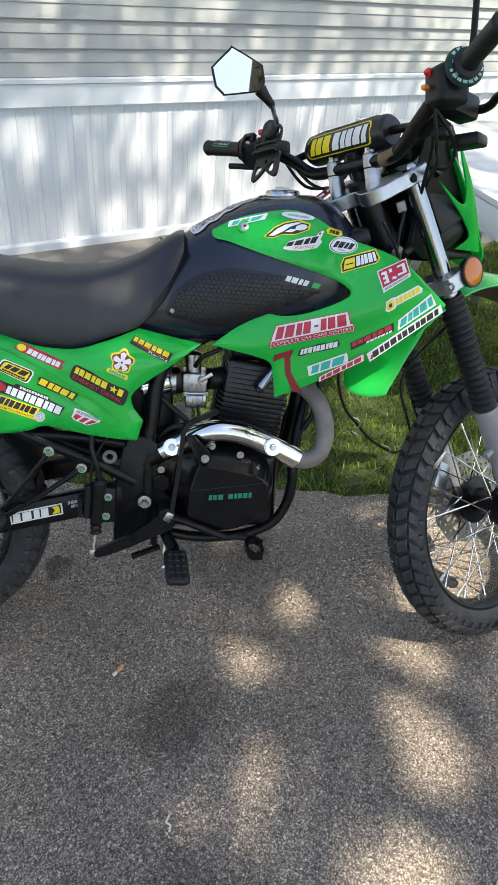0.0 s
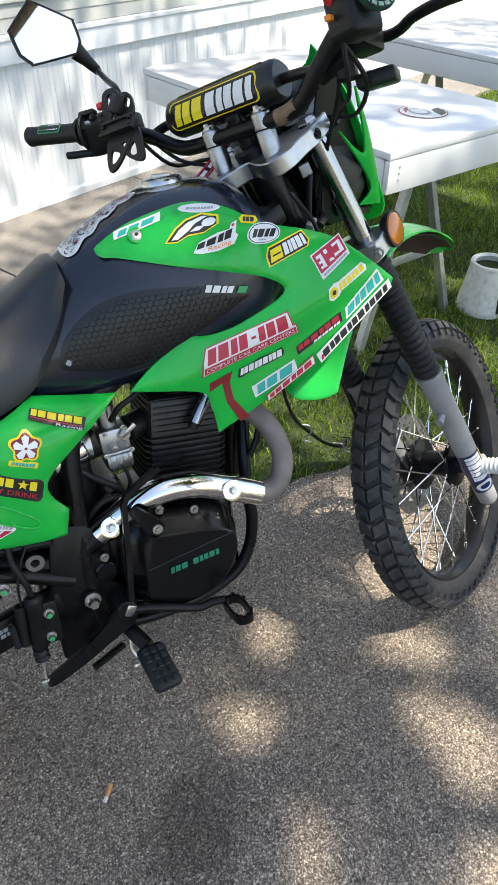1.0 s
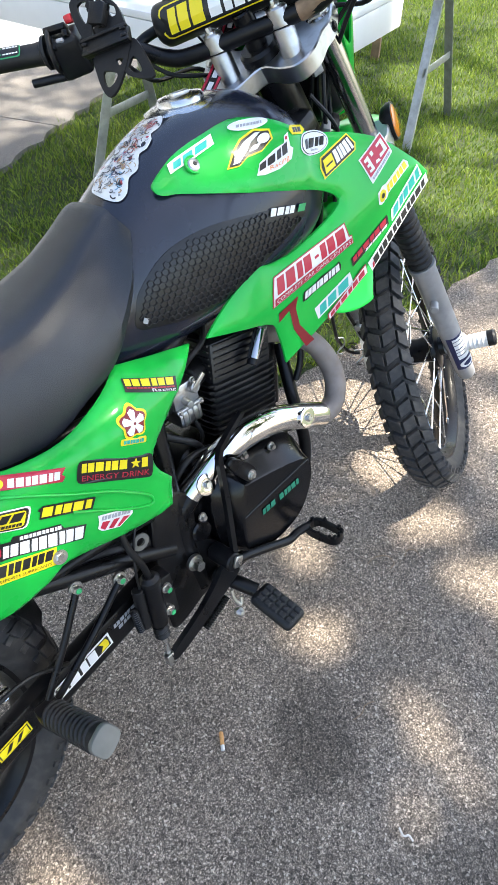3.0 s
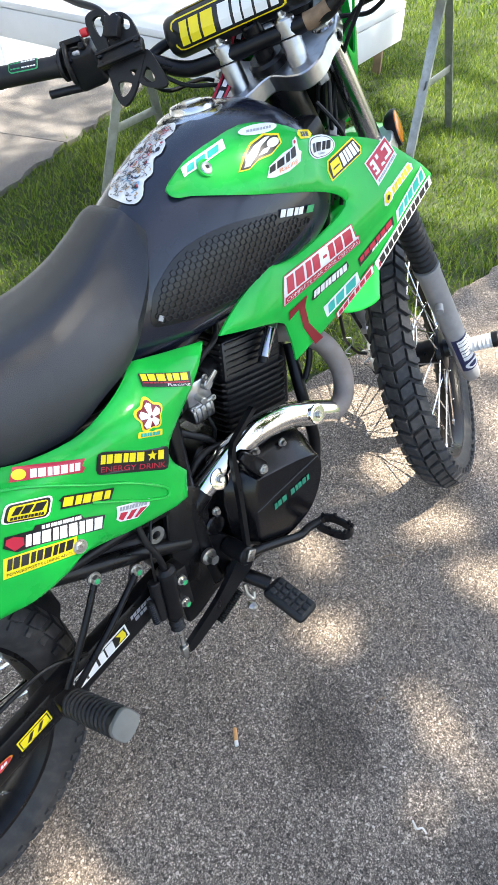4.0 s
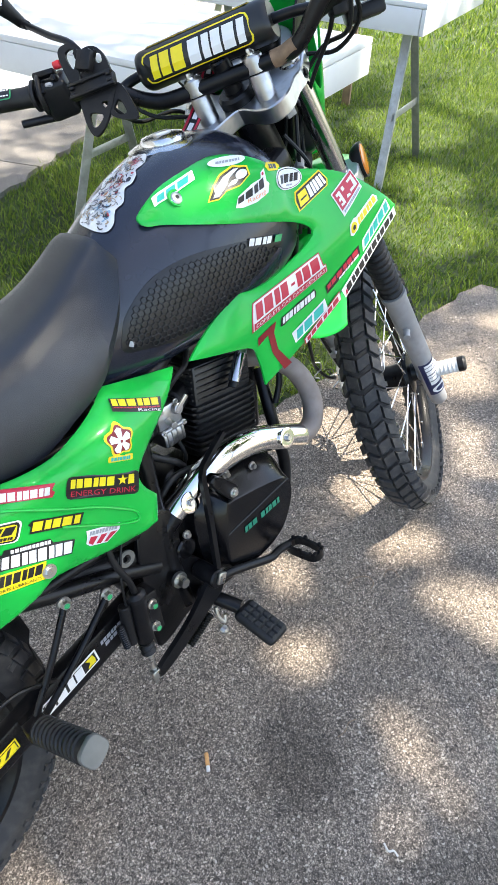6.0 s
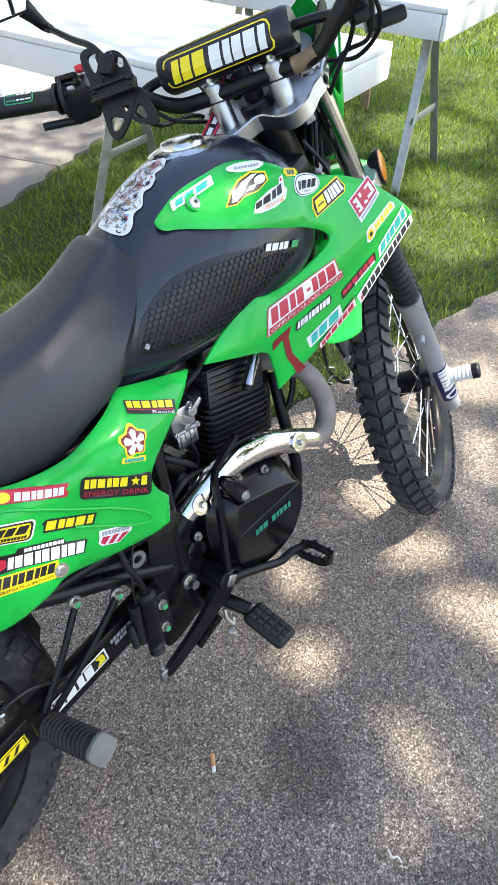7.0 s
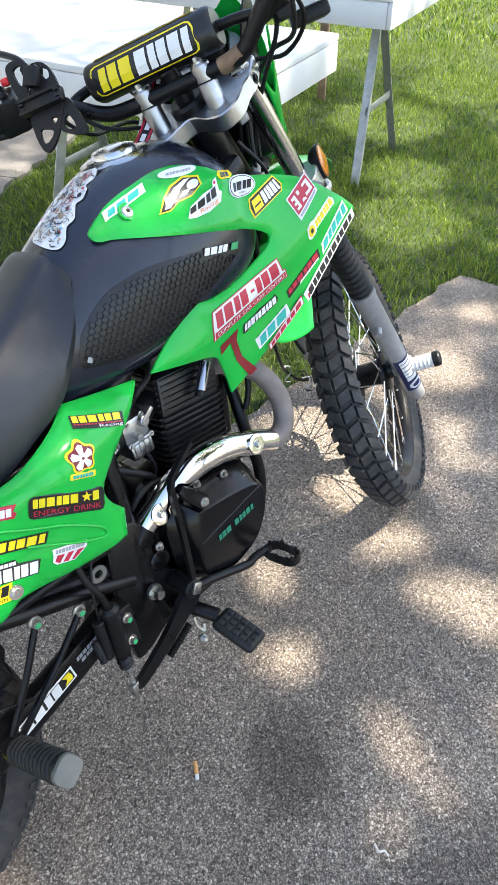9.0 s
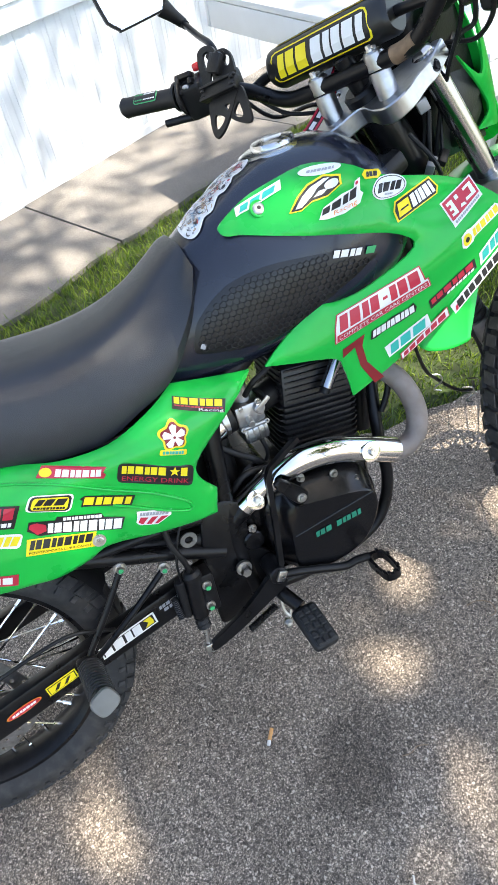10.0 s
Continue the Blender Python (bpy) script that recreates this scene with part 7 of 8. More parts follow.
SH([(0.864, 0.731), (0.938, 0.765), (0.943, 0.745), (0.869, 0.711)], [("rect", (0, 0, 1, 1), WHITE, 0), ("bars", (0.06, 0.14, 0.94, 0.86, 3, 0.06), S_TEAL, 1)], "white sticker with teal block print")
SH([(0.887, 0.711), (0.970, 0.767), (0.973, 0.751), (0.889, 0.700)], [("rect", (0, 0, 1, 1), S_RED, 0), ("rect", (0.015, 0.1, 0.985, 0.9), WHITE, 1), ("bars", (0.05, 0.22, 0.96, 0.78, 6, 0.01), S_RED, 2)], "red-edged white strip sticker")
SH([(0.790, 0.770), (0.862, 0.770), (0.862, 0.670), (0.790, 0.670)], [("poly", [(0.10, 0.80), (0.09, 0.65), (0.38, 0.77), (0.44, 0.42), (0.70, 0.04), (0.93, 0.10), (0.60, 0.46), (0.55, 0.76), (0.63, 0.95)], S_DRED, 0)], "dark red figure seven")
PNL = lambda c, s, l: sticker(c, s, panel_surf, side_panel, l)
PNL([(0.523, 0.776), (0.598, 0.744), (0.589, 0.727), (0.515, 0.764)], [("rect", (0, 0, 1, 1), S_BLACK, 0), ("bars", (0.03, 0.46, 0.97, 0.96, 6, 0), S_YEL, 1), ("bars", (0.04, 0.28, 0.96, 0.38, 15, 0), S_RED, 1), ("text", ("Racing", 0.48, 0.0, 0.97, 0.27), WHITE, 1)], "black sticker with yellow block print")
flower = [(0.5 + (0.50 + 0.07 * math.cos(5 * a)) * math.cos(a + 0.5), 0.62 + (0.41 + 0.06 * math.cos(5 * a)) * math.sin(a + 0.5)) for a in [2 * math.pi * k / 40 for k in range(40)]]
PNL([(0.489, 0.759), (0.529, 0.742), (0.509, 0.695), (0.468, 0.714)], [("poly", flower, S_YEL, 0), ("poly", [(0.5 + (p[0] - 0.5) * 0.84, 0.6 + (p[1] - 0.6) * 0.84) for p in flower], S_DRED, 1)] + [("poly", [(0.5 + 0.06 * math.cos(a - 1.2), 0.6 + 0.05 * math.sin(a - 1.2)), (0.5 + 0.37 * math.cos(a - 0.36), 0.6 + 0.31 * math.sin(a - 0.36)), (0.5 + 0.41 * math.cos(a), 0.6 + 0.35 * math.sin(a)), (0.5 + 0.37 * math.cos(a + 0.36), 0.6 + 0.31 * math.sin(a + 0.36)), (0.5 + 0.06 * math.cos(a + 1.2), 0.6 + 0.05 * math.sin(a + 1.2))], WHITE, 2) for a in [0.5 + 2 * math.pi * k / 5 for k in range(5)]] + [("ell", (0.5, 0.6, 0.05, 0.04), S_DRED, 3), ("round", (0.05, 0.02, 1.0, 0.20), S_YEL, 0), ("bars", (0.15, 0.06, 0.9, 0.16, 7, 0), S_TEAL, 1)], "yellow and white flower sticker")
PNL([(0.411, 0.727), (0.515, 0.674), (0.502, 0.641), (0.398, 0.698)], [("round", (0, 0, 1, 1), S_BLACK, 0), ("bars", (0.05, 0.48, 0.64, 0.88, 6, 0), S_YEL, 1), ("poly", [(0.735 + (0.075 if k % 2 == 0 else 0.032) * math.sin(2 * math.pi * k / 10), 0.68 + (0.24 if k % 2 == 0 else 0.10) * math.cos(2 * math.pi * k / 10)) for k in range(10)], S_YEL, 1), ("bars", (0.82, 0.48, 0.93, 0.88, 1, 0), S_YEL, 1), ("text", ("ENERGY DRINK", 0.06, 0.12, 0.94, 0.36), S_RED, 1)], "black sticker with a yellow star and red lettering")
PNL([(0.308, 0.763), (0.394, 0.729), (0.386, 0.712), (0.297, 0.751)], [("poly", [(0, 0), (0.97, 0), (1, 0.35), (0.95, 0.55), (1, 1), (0.04, 1)], S_RED, 0), ("ell", (0.11, 0.5, 0.09, 0.36), S_YEL, 1), ("bars", (0.25, 0.22, 0.94, 0.80, 7, 0.0), WHITE, 1)], "red sticker with white print and a yellow mark")
PNL([(0.281, 0.731), (0.333, 0.709), (0.319, 0.687), (0.267, 0.713)], [("round", (-0.06, -0.08, 1.06, 1.08), WHITE, 0), ("round", (-0.01, -0.01, 1.01, 1.01), S_BLACK, 1), ("round", (0.05, 0.08, 0.95, 0.92), S_YEL, 2), ("bars", (0.12, 0.40, 0.9, 0.84, 3, 0.08), S_BLACK, 3), ("bars", (0.12, 0.14, 0.9, 0.30, 10, 0), S_BLACK, 3)], "yellow and black rounded sticker")
PNL([(0.342, 0.702), (0.416, 0.665), (0.409, 0.649), (0.335, 0.685)], [("poly", [(0, 0.7), (0.05, 0.55), (0.03, 0.0), (0.95, 0.05), (1, 1), (0.08, 1)], S_BLACK, 0), ("bars", (0.06, 0.18, 0.94, 0.88, 5, 0.03), S_YEL, 1)], "black sticker with yellow block print")
PNL([(0.408, 0.638), (0.460, 0.617), (0.447, 0.594), (0.399, 0.616)], [("poly", [(0, 0.2), (0.12, 0.0), (0.66, 0.0), (1.0, 0.62), (0.98, 1), (0.0, 1), (0.02, 0.6)], WHITE, 0), ("bars", (0.08, 0.68, 0.92, 0.92, 9, 0.02), S_GREY, 1), ("poly", [(0.06, 0.22), (0.20, 0.06), (0.34, 0.55), (0.12, 0.58)], S_RED, 1), ("poly", [(0.30, 0.08), (0.45, 0.06), (0.62, 0.58), (0.44, 0.57)], S_RED, 1), ("poly", [(0.55, 0.08), (0.64, 0.06), (0.92, 0.58), (0.72, 0.58)], S_RED, 1)], "white sticker with three red stripes")
PNL([(0.260, 0.700), (0.392, 0.645), (0.381, 0.618), (0.251, 0.674)], [("poly", [(0.0, 0.3), (0.12, -0.05), (0.3, 0.05), (0.97, 0.05), (1, 0.75), (0.78, 0.82), (0.75, 1.05), (0.3, 1.05), (0.28, 0.85), (0.02, 0.85)], S_BLACK, 0), ("poly", [(0.02, 0.45), (0.1, 0.05), (0.19, 0.25), (0.19, 0.62), (0.10, 0.78), (0.03, 0.7)], S_RED, 1), ("bars", (0.20, 0.12, 0.98, 0.70, 9, 0.01), WHITE, 1), ("bars", (0.36, 0.80, 0.76, 0.98, 10, 0), WHITE, 1)], "black sticker with white block print and a red shield")
PNL([(0.248, 0.669), (0.342, 0.636), (0.331, 0.612), (0.236, 0.645)], [("rect", (0, 0, 1, 1), S_YEL, 0), ("bars", (0.04, 0.38, 0.96, 0.92, 9, 0.02), S_BLACK, 1), ("text", ("POWERSPORTS LUBRICANTS", 0.04, 0.10, 0.94, 0.25), S_BLACK, 1)], "yellow sticker with black print")
PNL([(0.215, 0.745), (0.262, 0.726), (0.240, 0.695), (0.200, 0.712)], [("rect", (0, 0, 1, 1), S_BLACK, 0), ("bars", (0.05, 0.42, 0.95, 0.92, 3, 0.0), S_RED, 1), ("bars", (0.1, 0.1, 0.9, 0.28, 5, 0), WHITE, 1)], "black sticker with red block print")
PNL([(0.196, 0.706), (0.248, 0.681), (0.234, 0.661), (0.186, 0.684)], [("round", (0, 0, 1, 1), WHITE, 0), ("bars", (0.06, 0.18, 0.94, 0.84, 4, 0.06), S_YEL, 1)], "white sticker with yellow print")
PNL([(0.165, 0.640), (0.215, 0.622), (0.207, 0.604), (0.158, 0.622)], [("rect", (0, 0, 1, 1), S_RED, 0), ("bars", (0.1, 0.2, 0.9, 0.8, 3, 0), WHITE, 1)], "red and white sticker")
# panel bolt and the shroud's screw
part("panel_bolt", bolt_bm((0.340, panel_surf(0.34, 0.619) - 0.001, 0.619), (0, -1, 0.1), 0.0072, 0.004), STEEL, side_panel)
part("panel_screw", lathe_bm([(0, 0.0020), (0.0065, 0.0020), (0.0085, 0.0010), (0.0095, -0.0004), (0, -0.003)], Matrix.Translation((0.732, shroud_surf(0.732, 0.987) - 0.001, 0.987)) @ Vector((0, -0.8, 0.6)).to_track_quat("Y", "Z").to_matrix().to_4x4(), 28), STEEL, shroud)
part("screw_seat", lathe_bm([(0, -0.0006), (0.0100, -0.0006), (0.0118, 0.0010), (0.0132, 0.0004), (0.0138, -0.002), (0, -0.003)], Matrix.Translation((0.732, shroud_surf(0.732, 0.987) - 0.001, 0.987)) @ Vector((0, -0.8, 0.6)).to_track_quat("Y", "Z").to_matrix().to_4x4(), 28), GREEN, shroud)
# black hexagon on the head paints the shade of the screw's recess
part("socket_shade", cyl_bm((0.732, shroud_surf(0.732, 0.987) - 0.0020, 0.9880), (0.732, shroud_surf(0.732, 0.987) - 0.0030, 0.989), 0.0034, 6), S_BLACK, shroud)
# swingarm stickers
SWF = lambda x, z: -0.1228 - 0.0182 * (0.50 - x)
sticker([(0.256, 0.3840), (0.366, 0.4085), (0.368, 0.382), (0.258, 0.3575)], [("rect", (0, 0, 1, 1), WHITE, 0), ("rect", (0.03, 0.12, 0.97, 0.88), S_BLACK, 1), ("bars", (0.05, 0.14, 0.76, 0.86, 4, 0.012), WHITE, 2), ("poly", [(0.79, 0.2), (0.94, 0.2), (0.95, 0.5), (0.93, 0.84), (0.80, 0.84), (0.86, 0.5)], S_YEL, 2)], SWF, swing, "black and white bordered sticker")
sticker([(0.378, 0.4125), (0.428, 0.4235), (0.429, 0.405), (0.379, 0.394)], [("bars", (0.0, 0.55, 0.9, 0.95, 6, 0.02), S_GREY, 0), ("bars", (0.12, 0.05, 1.0, 0.42, 5, 0.02), S_GREY, 0)], SWF, swing, "small worn grey print")
sticker([(0.150, 0.3585), (0.208, 0.3715), (0.209, 0.350), (0.151, 0.337)], [("rect", (0, 0, 1, 1), S_YEL, 0), ("rect", (0.04, 0.1, 0.96, 0.9), S_BLACK, 1), ("rect", (0.07, 0.16, 0.93, 0.84), S_YEL, 2), ("poly", [(0.2, 0.25), (0.38, 0.75), (0.5, 0.75), (0.34, 0.25)], S_BLACK, 3), ("poly", [(0.52, 0.25), (0.7, 0.75), (0.82, 0.75), (0.64, 0.25)], S_BLACK, 3)], SWF, swing, "yellow sticker with a black slanted mark")
sticker([(0.070, 0.339), (0.138, 0.354), (0.139, 0.338), (0.072, 0.323)], [("ell", (0.5, 0.5, 0.5, 0.5), S_ORANGE, 0), ("ell", (0.5, 0.5, 0.46, 0.42), S_RED, 1), ("bars", (0.15, 0.36, 0.85, 0.66, 7, 0.02), WHITE, 2)], SWF, swing, "orange and red oval sticker")
# tank lettering and the cut-out picture on its top
sticker([(0.809, 0.907), (0.882, 0.892), (0.880, 0.882), (0.808, 0.896)], [("bars", (0, 0, 0.62, 1, 4, 0.05), WHITE, 0), ("bars", (0.70, 0, 0.95, 1, 1, 0.05), S_GREEN, 0)], lambda x, z: tank_y(x, z) - 0.003, tank, "white and green tank lettering as plain bars")


def tank_top(x, yv):
    """The height of the tank's top at (x, y)."""
    lo, hi = 0.85, 1.06
    for _ in range(26):
        mid = (lo + hi) / 2
        if -tank_y(x, mid) > abs(yv):
            lo = mid
        else:
            hi = mid
    return lo


def on_top(x, yv, off):
    e = 0.004
    z = tank_top(x, yv)
    n = Vector((-(tank_top(x + e, yv) - z) / e, -(tank_top(x, yv + e) - z) / e, 1)).normalized()
    return Vector((x, yv, z)) + n * (off + 0.0012)


cut = rounded([(0.00, 0.30), (0.05, 0.06), (0.16, 0.0), (0.27, 0.10), (0.38, 0.04), (0.50, 0.18), (0.58, 0.10), (0.68, 0.14), (0.74, 0.26), (0.86, 0.22), (0.98, 0.40), (1.0, 0.66), (0.92, 0.90), (0.78, 1.0), (0.66, 0.92), (0.56, 0.98), (0.46, 0.84), (0.34, 0.92), (0.20, 0.90), (0.12, 0.78), (0.03, 0.66)], 3)
rs = random.Random(8)
marks = []
for k in range(380):
    u, v = rs.uniform(0.04, 0.96), rs.uniform(0.06, 0.94)
    r, a0, da, w = rs.uniform(0.018, 0.050), rs.uniform(0, 6.3), rs.uniform(1.2, 3.6), rs.uniform(0.006, 0.014)
    if all(inside((u + 1.4 * r * math.cos(q), v + 2.6 * r * math.sin(q)), cut) for q in (0, 1.05, 2.1, 3.15, 4.2, 5.25)):
        arc = [a0 + da * n / 7 for n in range(8)]
        swirl = [(u + r * math.cos(q), v + 2 * r * math.sin(q)) for q in arc] + [(u + (r - w) * math.cos(q), v + 2 * (r - w) * math.sin(q)) for q in arc[::-1]]
        if k % 9 == 0:
            swirl = [(u + 0.6 * r * math.cos(q), v + 1.1 * r * math.sin(q)) for q in [n * 0.9 for n in range(7)]]
        for n in range(len(swirl) // 2 - 1 if k % 9 else 1):
            quad = [swirl[n], swirl[n + 1], swirl[-2 - n], swirl[-1 - n]] if k % 9 else swirl
            marks.append(("poly", quad, (S_BLACK, S_GREY, S_GREY, S_NAVY, S_TAN, S_GREY, S_RED, S_BLACK, S_TAN, S_SKY, S_BLACK)[k % 11], 1 + k % 3))
sticker([(0.632, 0.040), (0.768, 0.030), (0.768, -0.036), (0.632, -0.052)], [("poly", cut, WHITE, 0)] + marks, None, tank, "white cut-out sticker with a grey sketchy motif", to3d=on_top)
# lettering on the clutch cover, the pad, the grip and the fork
sticker([(0.676, 0.446), (0.768, 0.453), (0.769, 0.441), (0.676, 0.434)], [("bars", (0, 0, 0.36, 1, 3, 0.01), MARK_TEAL, 0), ("bars", (0.45, 0, 1, 1, 5, 0.01), MARK_TEAL, 0)], lambda x, z: -0.1630, engine, "green maker's mark as plain bars")


def on_pad(u, v, off):
    return pad_pt(u, v / 0.0295, 0.0295 + off)


sticker([(0.116, 0.013), (-0.070, 0.013), (-0.070, -0.033), (0.116, -0.033)], [("round", (0, 0, 1, 1), S_YEL, 0), ("round", (0.015, 0.06, 0.985, 0.94), S_BLACK, 1), ("bars", (0.06, 0.17, 0.40, 0.82, 3, 0.03), S_YEL, 3), ("bars", (0.42, 0.17, 0.95, 0.82, 5, 0.03), WHITE, 3)], None, handlebar, "yellow-bordered black print with yellow and white bars", to3d=on_pad, m=PADM)
sticker([(0.110, 0.044), (-0.072, 0.044), (-0.072, 0.024), (0.110, 0.024)], [("round", (0, 0, 1, 1), S_YEL, 0), ("round", (0.012, 0.10, 0.988, 0.90), S_BLACK, 1), ("bars", (0.25, 0.4, 0.75, 0.6, 12, 0.0), S_GREY, 2)], None, handlebar, "yellow line along the pad's top", to3d=on_pad, m=PADM)
ga, gb = Vector((0.859, 0.402, 1.236)), Vector((0.885, 0.285, 1.214))
gd = (gb - ga).normalized()
gn = Vector((-0.75, 0, 0.66)); gn = (gn - gd * gn.dot(gd)).normalized()
gt = gd.cross(gn)


def on_grip(u, v, off):
    a = v / 0.0168
    return ga + gd * u + (gn * math.cos(a) + gt * math.sin(a)) * (0.0172 + off)


sticker([(0.032, 0.010), (0.082, 0.010), (0.082, -0.010), (0.032, -0.010)], [("round", (0, 0, 1, 1), S_GREEN, 0), ("round", (0.03, 0.08, 0.97, 0.92), S_BLACK, 1), ("bars", (0.08, 0.22, 0.42, 0.78, 3, 0), S_GREEN, 2), ("bars", (0.44, 0.22, 0.94, 0.78, 5, 0), WHITE, 2)], None, handlebar, "green-framed grip print", to3d=on_grip, m=BARS)


def on_leg(u, v, off):
    a = v / 0.025 + radians(42)
    return fork_pt(0.055 - u, -0.088) + (Vector((0, -1, 0)) * math.cos(a) - F_DIR * math.sin(a)) * (0.0248 + off)


sticker([(0.0, 0.031), (0.125, 0.031), (0.125, -0.031), (0.0, -0.031)], [("rect", (0, 0, 1, 1), S_NAVY, 0), ("bars", (0.05, 0.2, 0.70, 0.8, 6, 0), WHITE, 1), ("rect", (0.05, 0.03, 0.7, 0.10), S_YEL, 1), ("ell", (0.85, 0.5, 0.11, 0.34), WHITE, 1), ("ell", (0.85, 0.5, 0.06, 0.2), S_NAVY, 2)], None, fork, "navy fork sticker with white bars", to3d=on_leg, m=STEER)

# table emblem
def emblem(table, corner, x, y, top):
    u, v = u_v()
    px, py = (Vector((x, y)) - Vector(corner)).dot(u.to_2d()), (Vector((x, y)) - Vector(corner)).dot(v.to_2d())
    s = 0.082
    sticker([(-s, s), (s, s), (s, -s), (-s, -s)], [("ell", (0.5, 0.5, 0.5, 0.5), S_DRED, 0), ("ell", (0.5, 0.5, 0.475, 0.475), WHITE, 1), ("poly", [(0.55, 0.06), (0.78, 0.14), (0.92, 0.32), (0.95, 0.52), (0.74, 0.50), (0.62, 0.30)], S_BLACK, 2), ("ell", (0.42, 0.52, 0.20, 0.26), S_GREY, 2), ("ell", (0.42, 0.55, 0.15, 0.19), WHITE, 3), ("poly", [(0.12, 0.62), (0.3, 0.86), (0.5, 0.93), (0.34, 0.76)], S_DRED, 2)], None, table, "round dark red and white emblem sticker", to3d=lambda a, b, off: Vector((px + a, py + b, top + 0.001 + off)))


emblem(table_a, (1.42, 1.515), 1.88, 1.655, 0.795)
emblem(table_b, (2.62, 1.21), 3.04, 1.32, 0.82)
cup = thing("cup", "bright yellow plastic cup standing on a white table", "cup", pose(3.04, 1.32, 0.8215))
part("wall", lathe_bm([(0.0, 0.0), (0.046, 0.0), (0.048, 0.003), (0.056, 0.15), (0.058, 0.153), (0.055, 0.154), (0.046, 0.006), (0, 0.005)], pose(0, 0, 0, 90), 36), node_mat("yellow_plastic", (0.80, 0.78, 0.02), 0.35, vary=0.05, scale=20), cup)


# ---- small things on the driveway ----
butt = thing("cigarette_butt", "crushed cigarette butt with an orange filter on the driveway", "cigarette butt", pose(-0.086, 1.165, 0.0048, 0, 0, 27))
part("filter", cyl_bm((-0.006, 0, 0), (0.019, 0, 0), 0.0042, 14), BUTT_P, butt)
part("stub", cyl_bm((-0.0165, 0, 0), (-0.0062, 0, 0), 0.0040, 14), PEGWHITE, butt)
stake = link_mesh("wooden_stake", box_bm((0.05, 0.05, 0.55), pose(4.08, 1.74, 0.24), 0.006), WOOD)
tagged(stake, "weathered brown wooden stake standing in the lawn", "stake")


def build_twig(pts, r, label, mat):
    bm = tube_bm([(x, y, r + 0.0005 + z) for x, y, z in pts], r, 6, per=4)
    o = link_mesh("twig", bm, mat)
    tagged(o, label, "twig")


build_twig([(0.418, 0.985, 0), (0.440, 0.972, 0.004), (0.452, 0.945, 0.006), (0.440, 0.925, 0.003), (0.425, 0.930, 0)], 0.0011, "thin curled brown twig lying on the driveway", WOOD)
build_twig([(0.470, 0.905, 0), (0.488, 0.900, 0.005), (0.492, 0.882, 0.004), (0.480, 0.868, 0)], 0.0010, "thin curled brown twig lying on the driveway", WOOD)
build_twig([(-0.120, 0.808, 0), (-0.131, 0.798, 0.001), (-0.127, 0.789, 0.001), (-0.134, 0.780, 0)], 0.0019, "pale dry wood splinter lying on the driveway", PAIL)
build_twig([(0.045, 0.930, 0), (0.060, 0.918, 0.004), (0.080, 0.915, 0.002), (0.095, 0.900, 0)], 0.0009, "thin straight brown twig lying on the driveway", WOOD)


# ---- lawn ----
def build_grass():
    rng = np.random.default_rng(3)
    n = 230000
    x = rng.uniform(-1.2, 5.6, n)
    y = rng.uniform(-0.9, 3.02, n)
    edge = 1.510 - 0.560 * (x - 0.69)
    keep = np.where(x < 1.975, y > edge - 0.015, (y > -1.6))
    near = np.exp(-((x - 2.2) ** 2) / 14)
    keep &= rng.uniform(0, 1, n) < 0.35 + 0.65 * near
    x, y = x[keep], y[keep]
    xf, yf = rng.uniform(5.6, 13.0, 90000), rng.uniform(-5.0, 3.0, 90000)
    x, y = np.concatenate([x, xf]), np.concatenate([y, yf])
    edge = 1.510 - 0.560 * (x - 0.69)
    n = len(x)
    patch = 0.5 + 0.5 * np.sin(x * 5.1 + 1.3 * np.sin(y * 4.3)) * np.sin(y * 6.2 + 1.1 * np.sin(x * 3.7))
    h = rng.uniform(0.014, 0.044, n) * (0.7 + 0.6 * patch)
    h[rng.uniform(0, 1, n) < 0.04] *= 1.6
    h[(x < 1.975) & (y < edge + 0.05)] *= 1.3
    h[x > 5.6] *= 1.5
    w = rng.uniform(0.0014, 0.0030, n) * np.where(x > 5.6, 2.2, 1.0)
    a = rng.uniform(0, 2 * np.pi, n)
    lean = rng.uniform(0.2, 1.1, n) * h
    b = rng.uniform(0, 2 * np.pi, n)
    dx, dy = np.cos(a) * w, np.sin(a) * w
    lx, ly = np.cos(b) * lean, np.sin(b) * lean
    z0 = -0.034
    V = np.empty((n, 5, 3))
    V[:, 0] = np.stack([x - dx, y - dy, np.full(n, z0)], 1)
    V[:, 1] = np.stack([x + dx, y + dy, np.full(n, z0)], 1)
    V[:, 2] = np.stack([x + dx * 0.8 + lx * 0.35, y + dy * 0.8 + ly * 0.35, z0 + h * 0.6], 1)
    V[:, 3] = np.stack([x - dx * 0.8 + lx * 0.35, y - dy * 0.8 + ly * 0.35, z0 + h * 0.6], 1)
    V[:, 4] = np.stack([x + lx, y + ly, z0 + h], 1)
    base = (np.arange(n) * 5)[:, None]
    quads = (base + np.array([0, 1, 2, 3])).tolist()
    tris = (base + np.array([3, 2, 4])).tolist()
    me = bpy.data.meshes.new("grass")
    me.from_pydata(V.reshape(-1, 3).tolist(), [], quads + tris)
    me.materials.append(GRASS)
    ob = new("grass", me)
    tagged(ob, "short mown green lawn grass", "grass", kind="stuff")


build_grass()


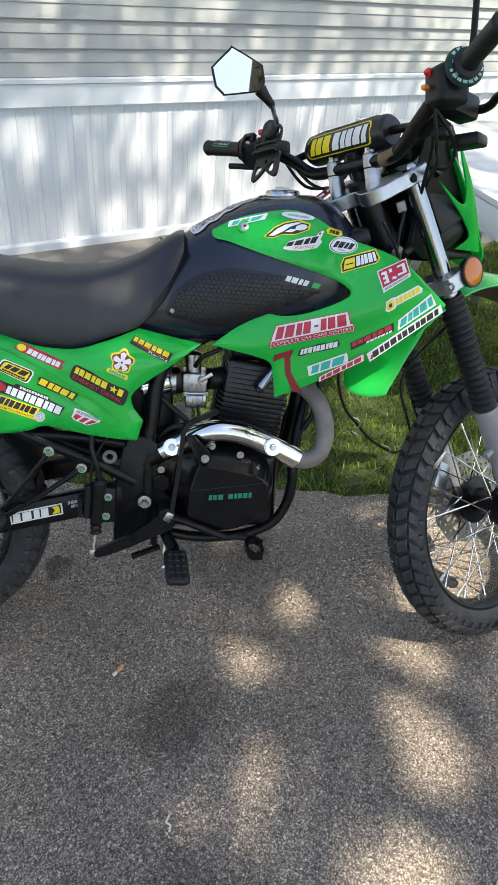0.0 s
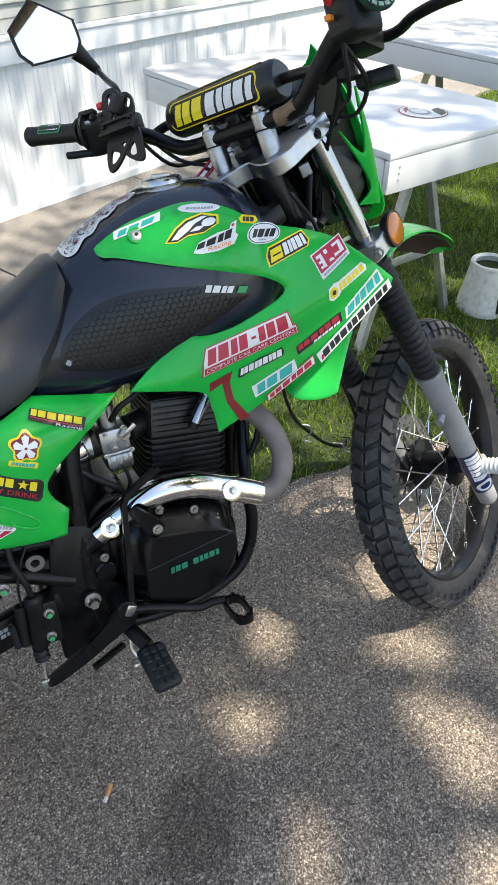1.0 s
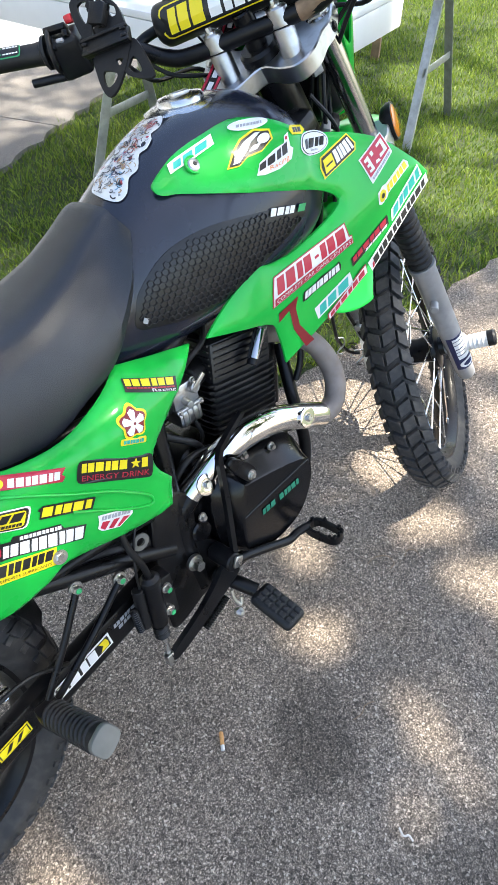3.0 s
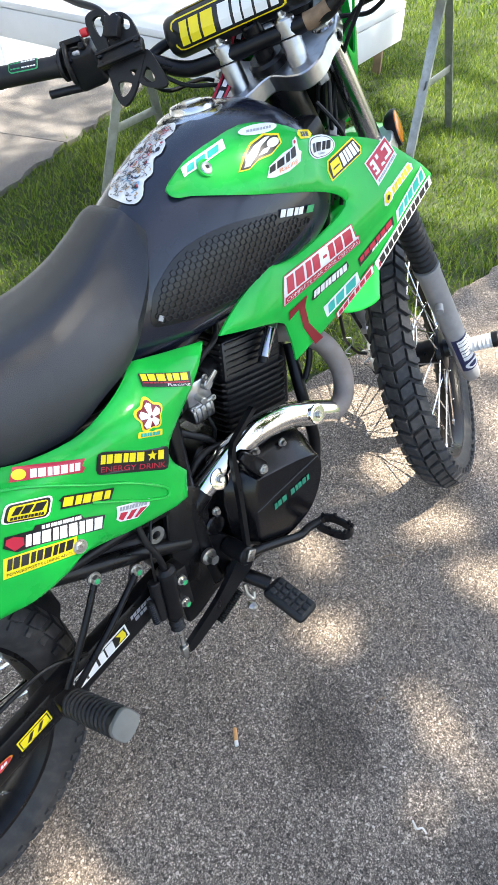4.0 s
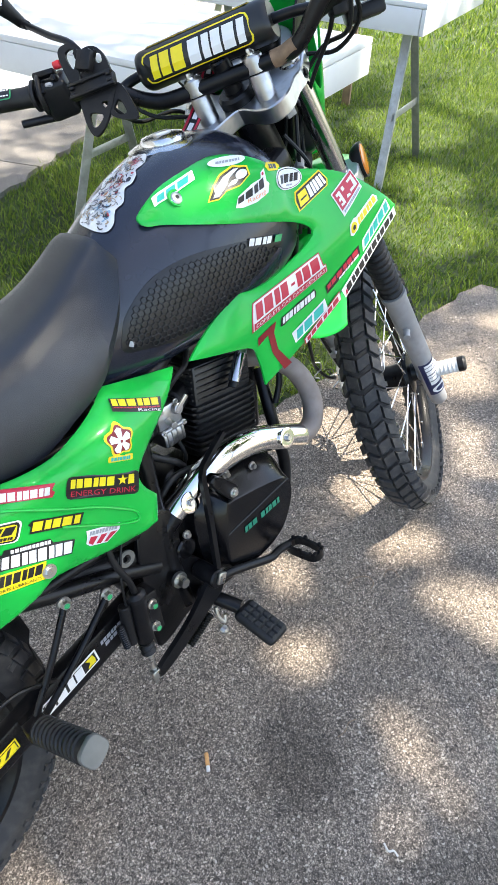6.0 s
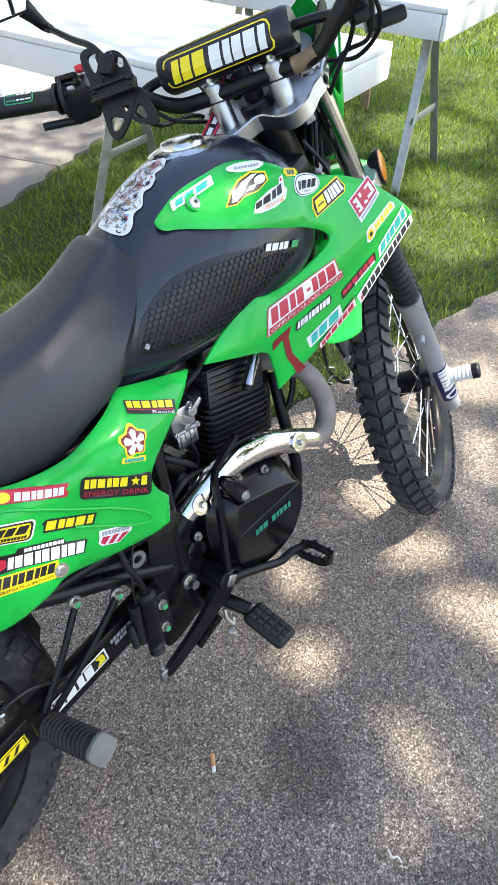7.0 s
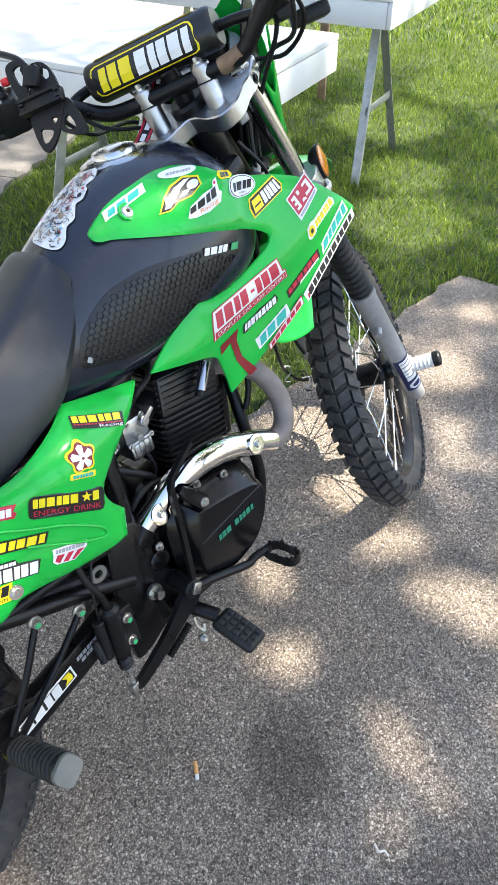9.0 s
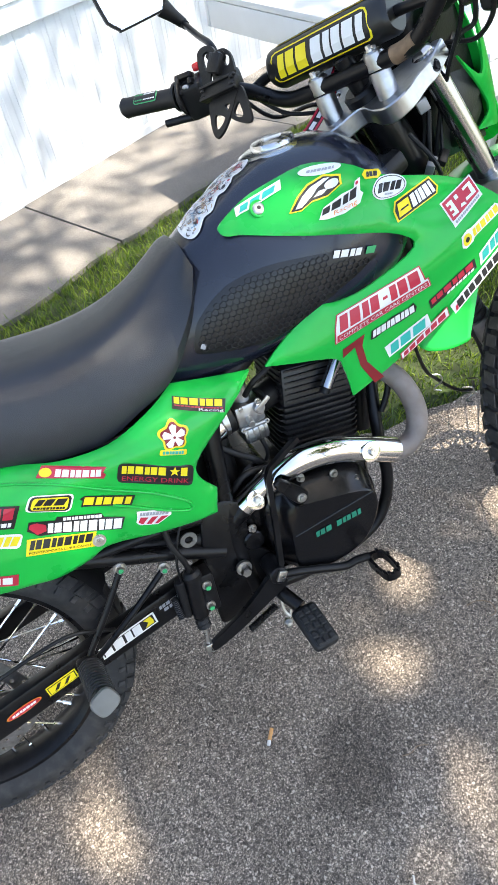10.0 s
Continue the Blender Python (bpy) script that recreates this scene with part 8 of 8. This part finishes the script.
# ---- shade tree behind the camera ----
def build_tree():
    rng = np.random.default_rng(11)
    t = thing("tree", "tall leafy shade tree standing behind the driveway", "tree", pose(0.2, -6.4, -0.03))
    C = np.array([0.9, 2.0, 7.3])
    bm = bmesh.new()
    tube(bm, [(-2.2, 0, 0), (-2.17, 0.05, 0.8), (-2.2, 0.12, 2.0), (-2.1, 0.3, 3.6), (-1.8, 0.7, 5.0), (-1.4, 1.2, 6.2), (-1.0, 1.7, 7.6)], 0.2, 14, radii=[0.22, 0.16, 0.14, 0.12, 0.10, 0.07, 0.035])
    part("trunk", bm, BARK, t)
    for k in range(3):
        b2 = bmesh.new()
        e = Vector((1.0 + 1.6 * k, 7.2, 7.0))
        tube(b2, [Vector((-1.4, 1.2, 6.2)), Vector((0.2 + 0.6 * k, 3.4, 7.2)), Vector((0.9 + 1.0 * k, 5.6, 7.2)), e], 0.05, 8, radii=[0.07, 0.05, 0.03, 0.01])
        part("limb", b2, BARK, t)
    lv, lf = [], []
    clumps = []
    for k in range(13):
        a = 2 * math.pi * k / 13 + rng.uniform(-0.2, 0.2)
        r = rng.uniform(1.5, 2.7)
        end = Vector((C[0] + r * math.cos(a), C[1] + r * math.sin(a), C[2] + rng.uniform(-0.9, 1.0)))
        st = Vector((-2.1, 0.35, 3.8)).lerp(Vector((-1.2, 1.5, 6.9)), rng.uniform(0.2, 1))
        mid = st.lerp(end, 0.5) + Vector((0, 0, 0.35))
        b2 = bmesh.new()
        tube(b2, [st, st.lerp(mid, 0.6), mid, mid.lerp(end, 0.6), end], 0.05, 8, radii=[0.07, 0.055, 0.042, 0.028, 0.012])
        part("limb", b2, BARK, t)
    def spray(n, cx, cy, rx, ry, cz=7.3, rz=0.4):
        k = 0
        while k < n:
            q = rng.uniform(-1, 1, 2)
            if q @ q < 1:
                clumps.append(np.array([cx + rx * q[0], cy + ry * q[1], cz + rng.uniform(-rz, rz)]))
                k += 1

    # boughs over the driveway, thinner over the lawn
    def thick(x, y):
        if y > 3.3:
            return 0.30
        if x > 1.25 + 0.3 * y:
            return 0.70
        if y > 2.75:
            return 0.5
        if y > 1.75 and x > 0.6:
            return 0.45
        if x > 0.75 and y > 0.6:
            return 0.7
        return 1.0

    k = 0
    while k < 700:
        gx, gy = rng.uniform(-4.0, 6.0), rng.uniform(-2.5, 5.0)
        if ((gx - 1.0) / 3.7) ** 2 + ((gy - 1.4) / 3.0) ** 2 > 1 + rng.normal(0, 0.22):
            continue
        if rng.uniform() < thick(gx, gy):
            z = 7.3 + rng.uniform(-0.5, 0.5)
            clumps.append(np.array([gx + 0.1743 * z - 0.2, gy - 0.5395 * z + 6.4, z]))
            k += 1
    for gx, gy in ((-0.45, 0.55), (-0.25, 0.75), (-0.15, 1.0), (-0.30, 1.05), (-0.5, 0.9), (-0.12, 1.2), (-0.2, 0.5), (0.05, 0.95), (0.0, 0.4), (-0.3, 1.2), (-0.05, 1.3), (-0.12, 1.08), (0.66, 1.17), (0.58, 1.16), (0.62, 1.12), (0.57, 1.08)):
        clumps.append(np.array([gx + 0.1743 * 7.3 - 0.2, gy - 0.5395 * 7.3 + 6.4, 7.3]))
    spray(120, 0.2, 0.3, 3.4, 1.9, 7.6, 0.9)
    spray(90, -1.6, 1.2, 2.2, 2.4, 7.7, 1.0)
    # a long bough that shades the top of the wall
    spray(52, 2.9, 7.25, 3.2, 0.75, 7.0, 0.5)
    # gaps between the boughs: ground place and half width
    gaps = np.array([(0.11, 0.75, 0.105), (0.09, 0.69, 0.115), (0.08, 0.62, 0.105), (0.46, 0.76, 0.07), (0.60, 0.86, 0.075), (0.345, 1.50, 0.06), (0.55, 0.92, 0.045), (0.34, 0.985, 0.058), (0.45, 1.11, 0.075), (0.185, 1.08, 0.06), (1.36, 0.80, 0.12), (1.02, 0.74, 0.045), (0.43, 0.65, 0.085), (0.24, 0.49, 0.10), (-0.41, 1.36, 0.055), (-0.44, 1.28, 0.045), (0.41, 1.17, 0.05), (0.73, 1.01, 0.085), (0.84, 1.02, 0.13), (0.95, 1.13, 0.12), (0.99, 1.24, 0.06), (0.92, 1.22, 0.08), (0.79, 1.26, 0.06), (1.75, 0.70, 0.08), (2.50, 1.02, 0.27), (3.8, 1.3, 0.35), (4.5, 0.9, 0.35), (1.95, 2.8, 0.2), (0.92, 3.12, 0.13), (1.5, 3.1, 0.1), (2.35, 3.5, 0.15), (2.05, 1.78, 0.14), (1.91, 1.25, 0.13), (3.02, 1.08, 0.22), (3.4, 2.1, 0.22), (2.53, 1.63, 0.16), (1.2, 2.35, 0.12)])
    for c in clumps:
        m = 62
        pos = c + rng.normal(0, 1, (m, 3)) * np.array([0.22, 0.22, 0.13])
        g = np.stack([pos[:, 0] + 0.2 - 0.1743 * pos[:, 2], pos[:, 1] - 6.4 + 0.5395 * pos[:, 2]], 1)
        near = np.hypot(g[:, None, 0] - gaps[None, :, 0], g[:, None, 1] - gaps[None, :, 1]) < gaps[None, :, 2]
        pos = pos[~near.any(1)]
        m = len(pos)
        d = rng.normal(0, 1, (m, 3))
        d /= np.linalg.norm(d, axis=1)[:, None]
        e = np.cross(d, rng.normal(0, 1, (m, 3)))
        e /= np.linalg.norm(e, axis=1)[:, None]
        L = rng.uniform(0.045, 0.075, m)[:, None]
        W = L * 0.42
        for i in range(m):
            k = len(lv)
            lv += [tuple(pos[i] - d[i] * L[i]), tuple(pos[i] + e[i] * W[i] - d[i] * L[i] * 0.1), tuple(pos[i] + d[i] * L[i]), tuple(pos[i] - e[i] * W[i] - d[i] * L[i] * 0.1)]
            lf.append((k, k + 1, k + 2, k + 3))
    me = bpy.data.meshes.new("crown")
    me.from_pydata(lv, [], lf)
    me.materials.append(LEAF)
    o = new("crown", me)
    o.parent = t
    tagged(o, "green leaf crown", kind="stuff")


build_tree()
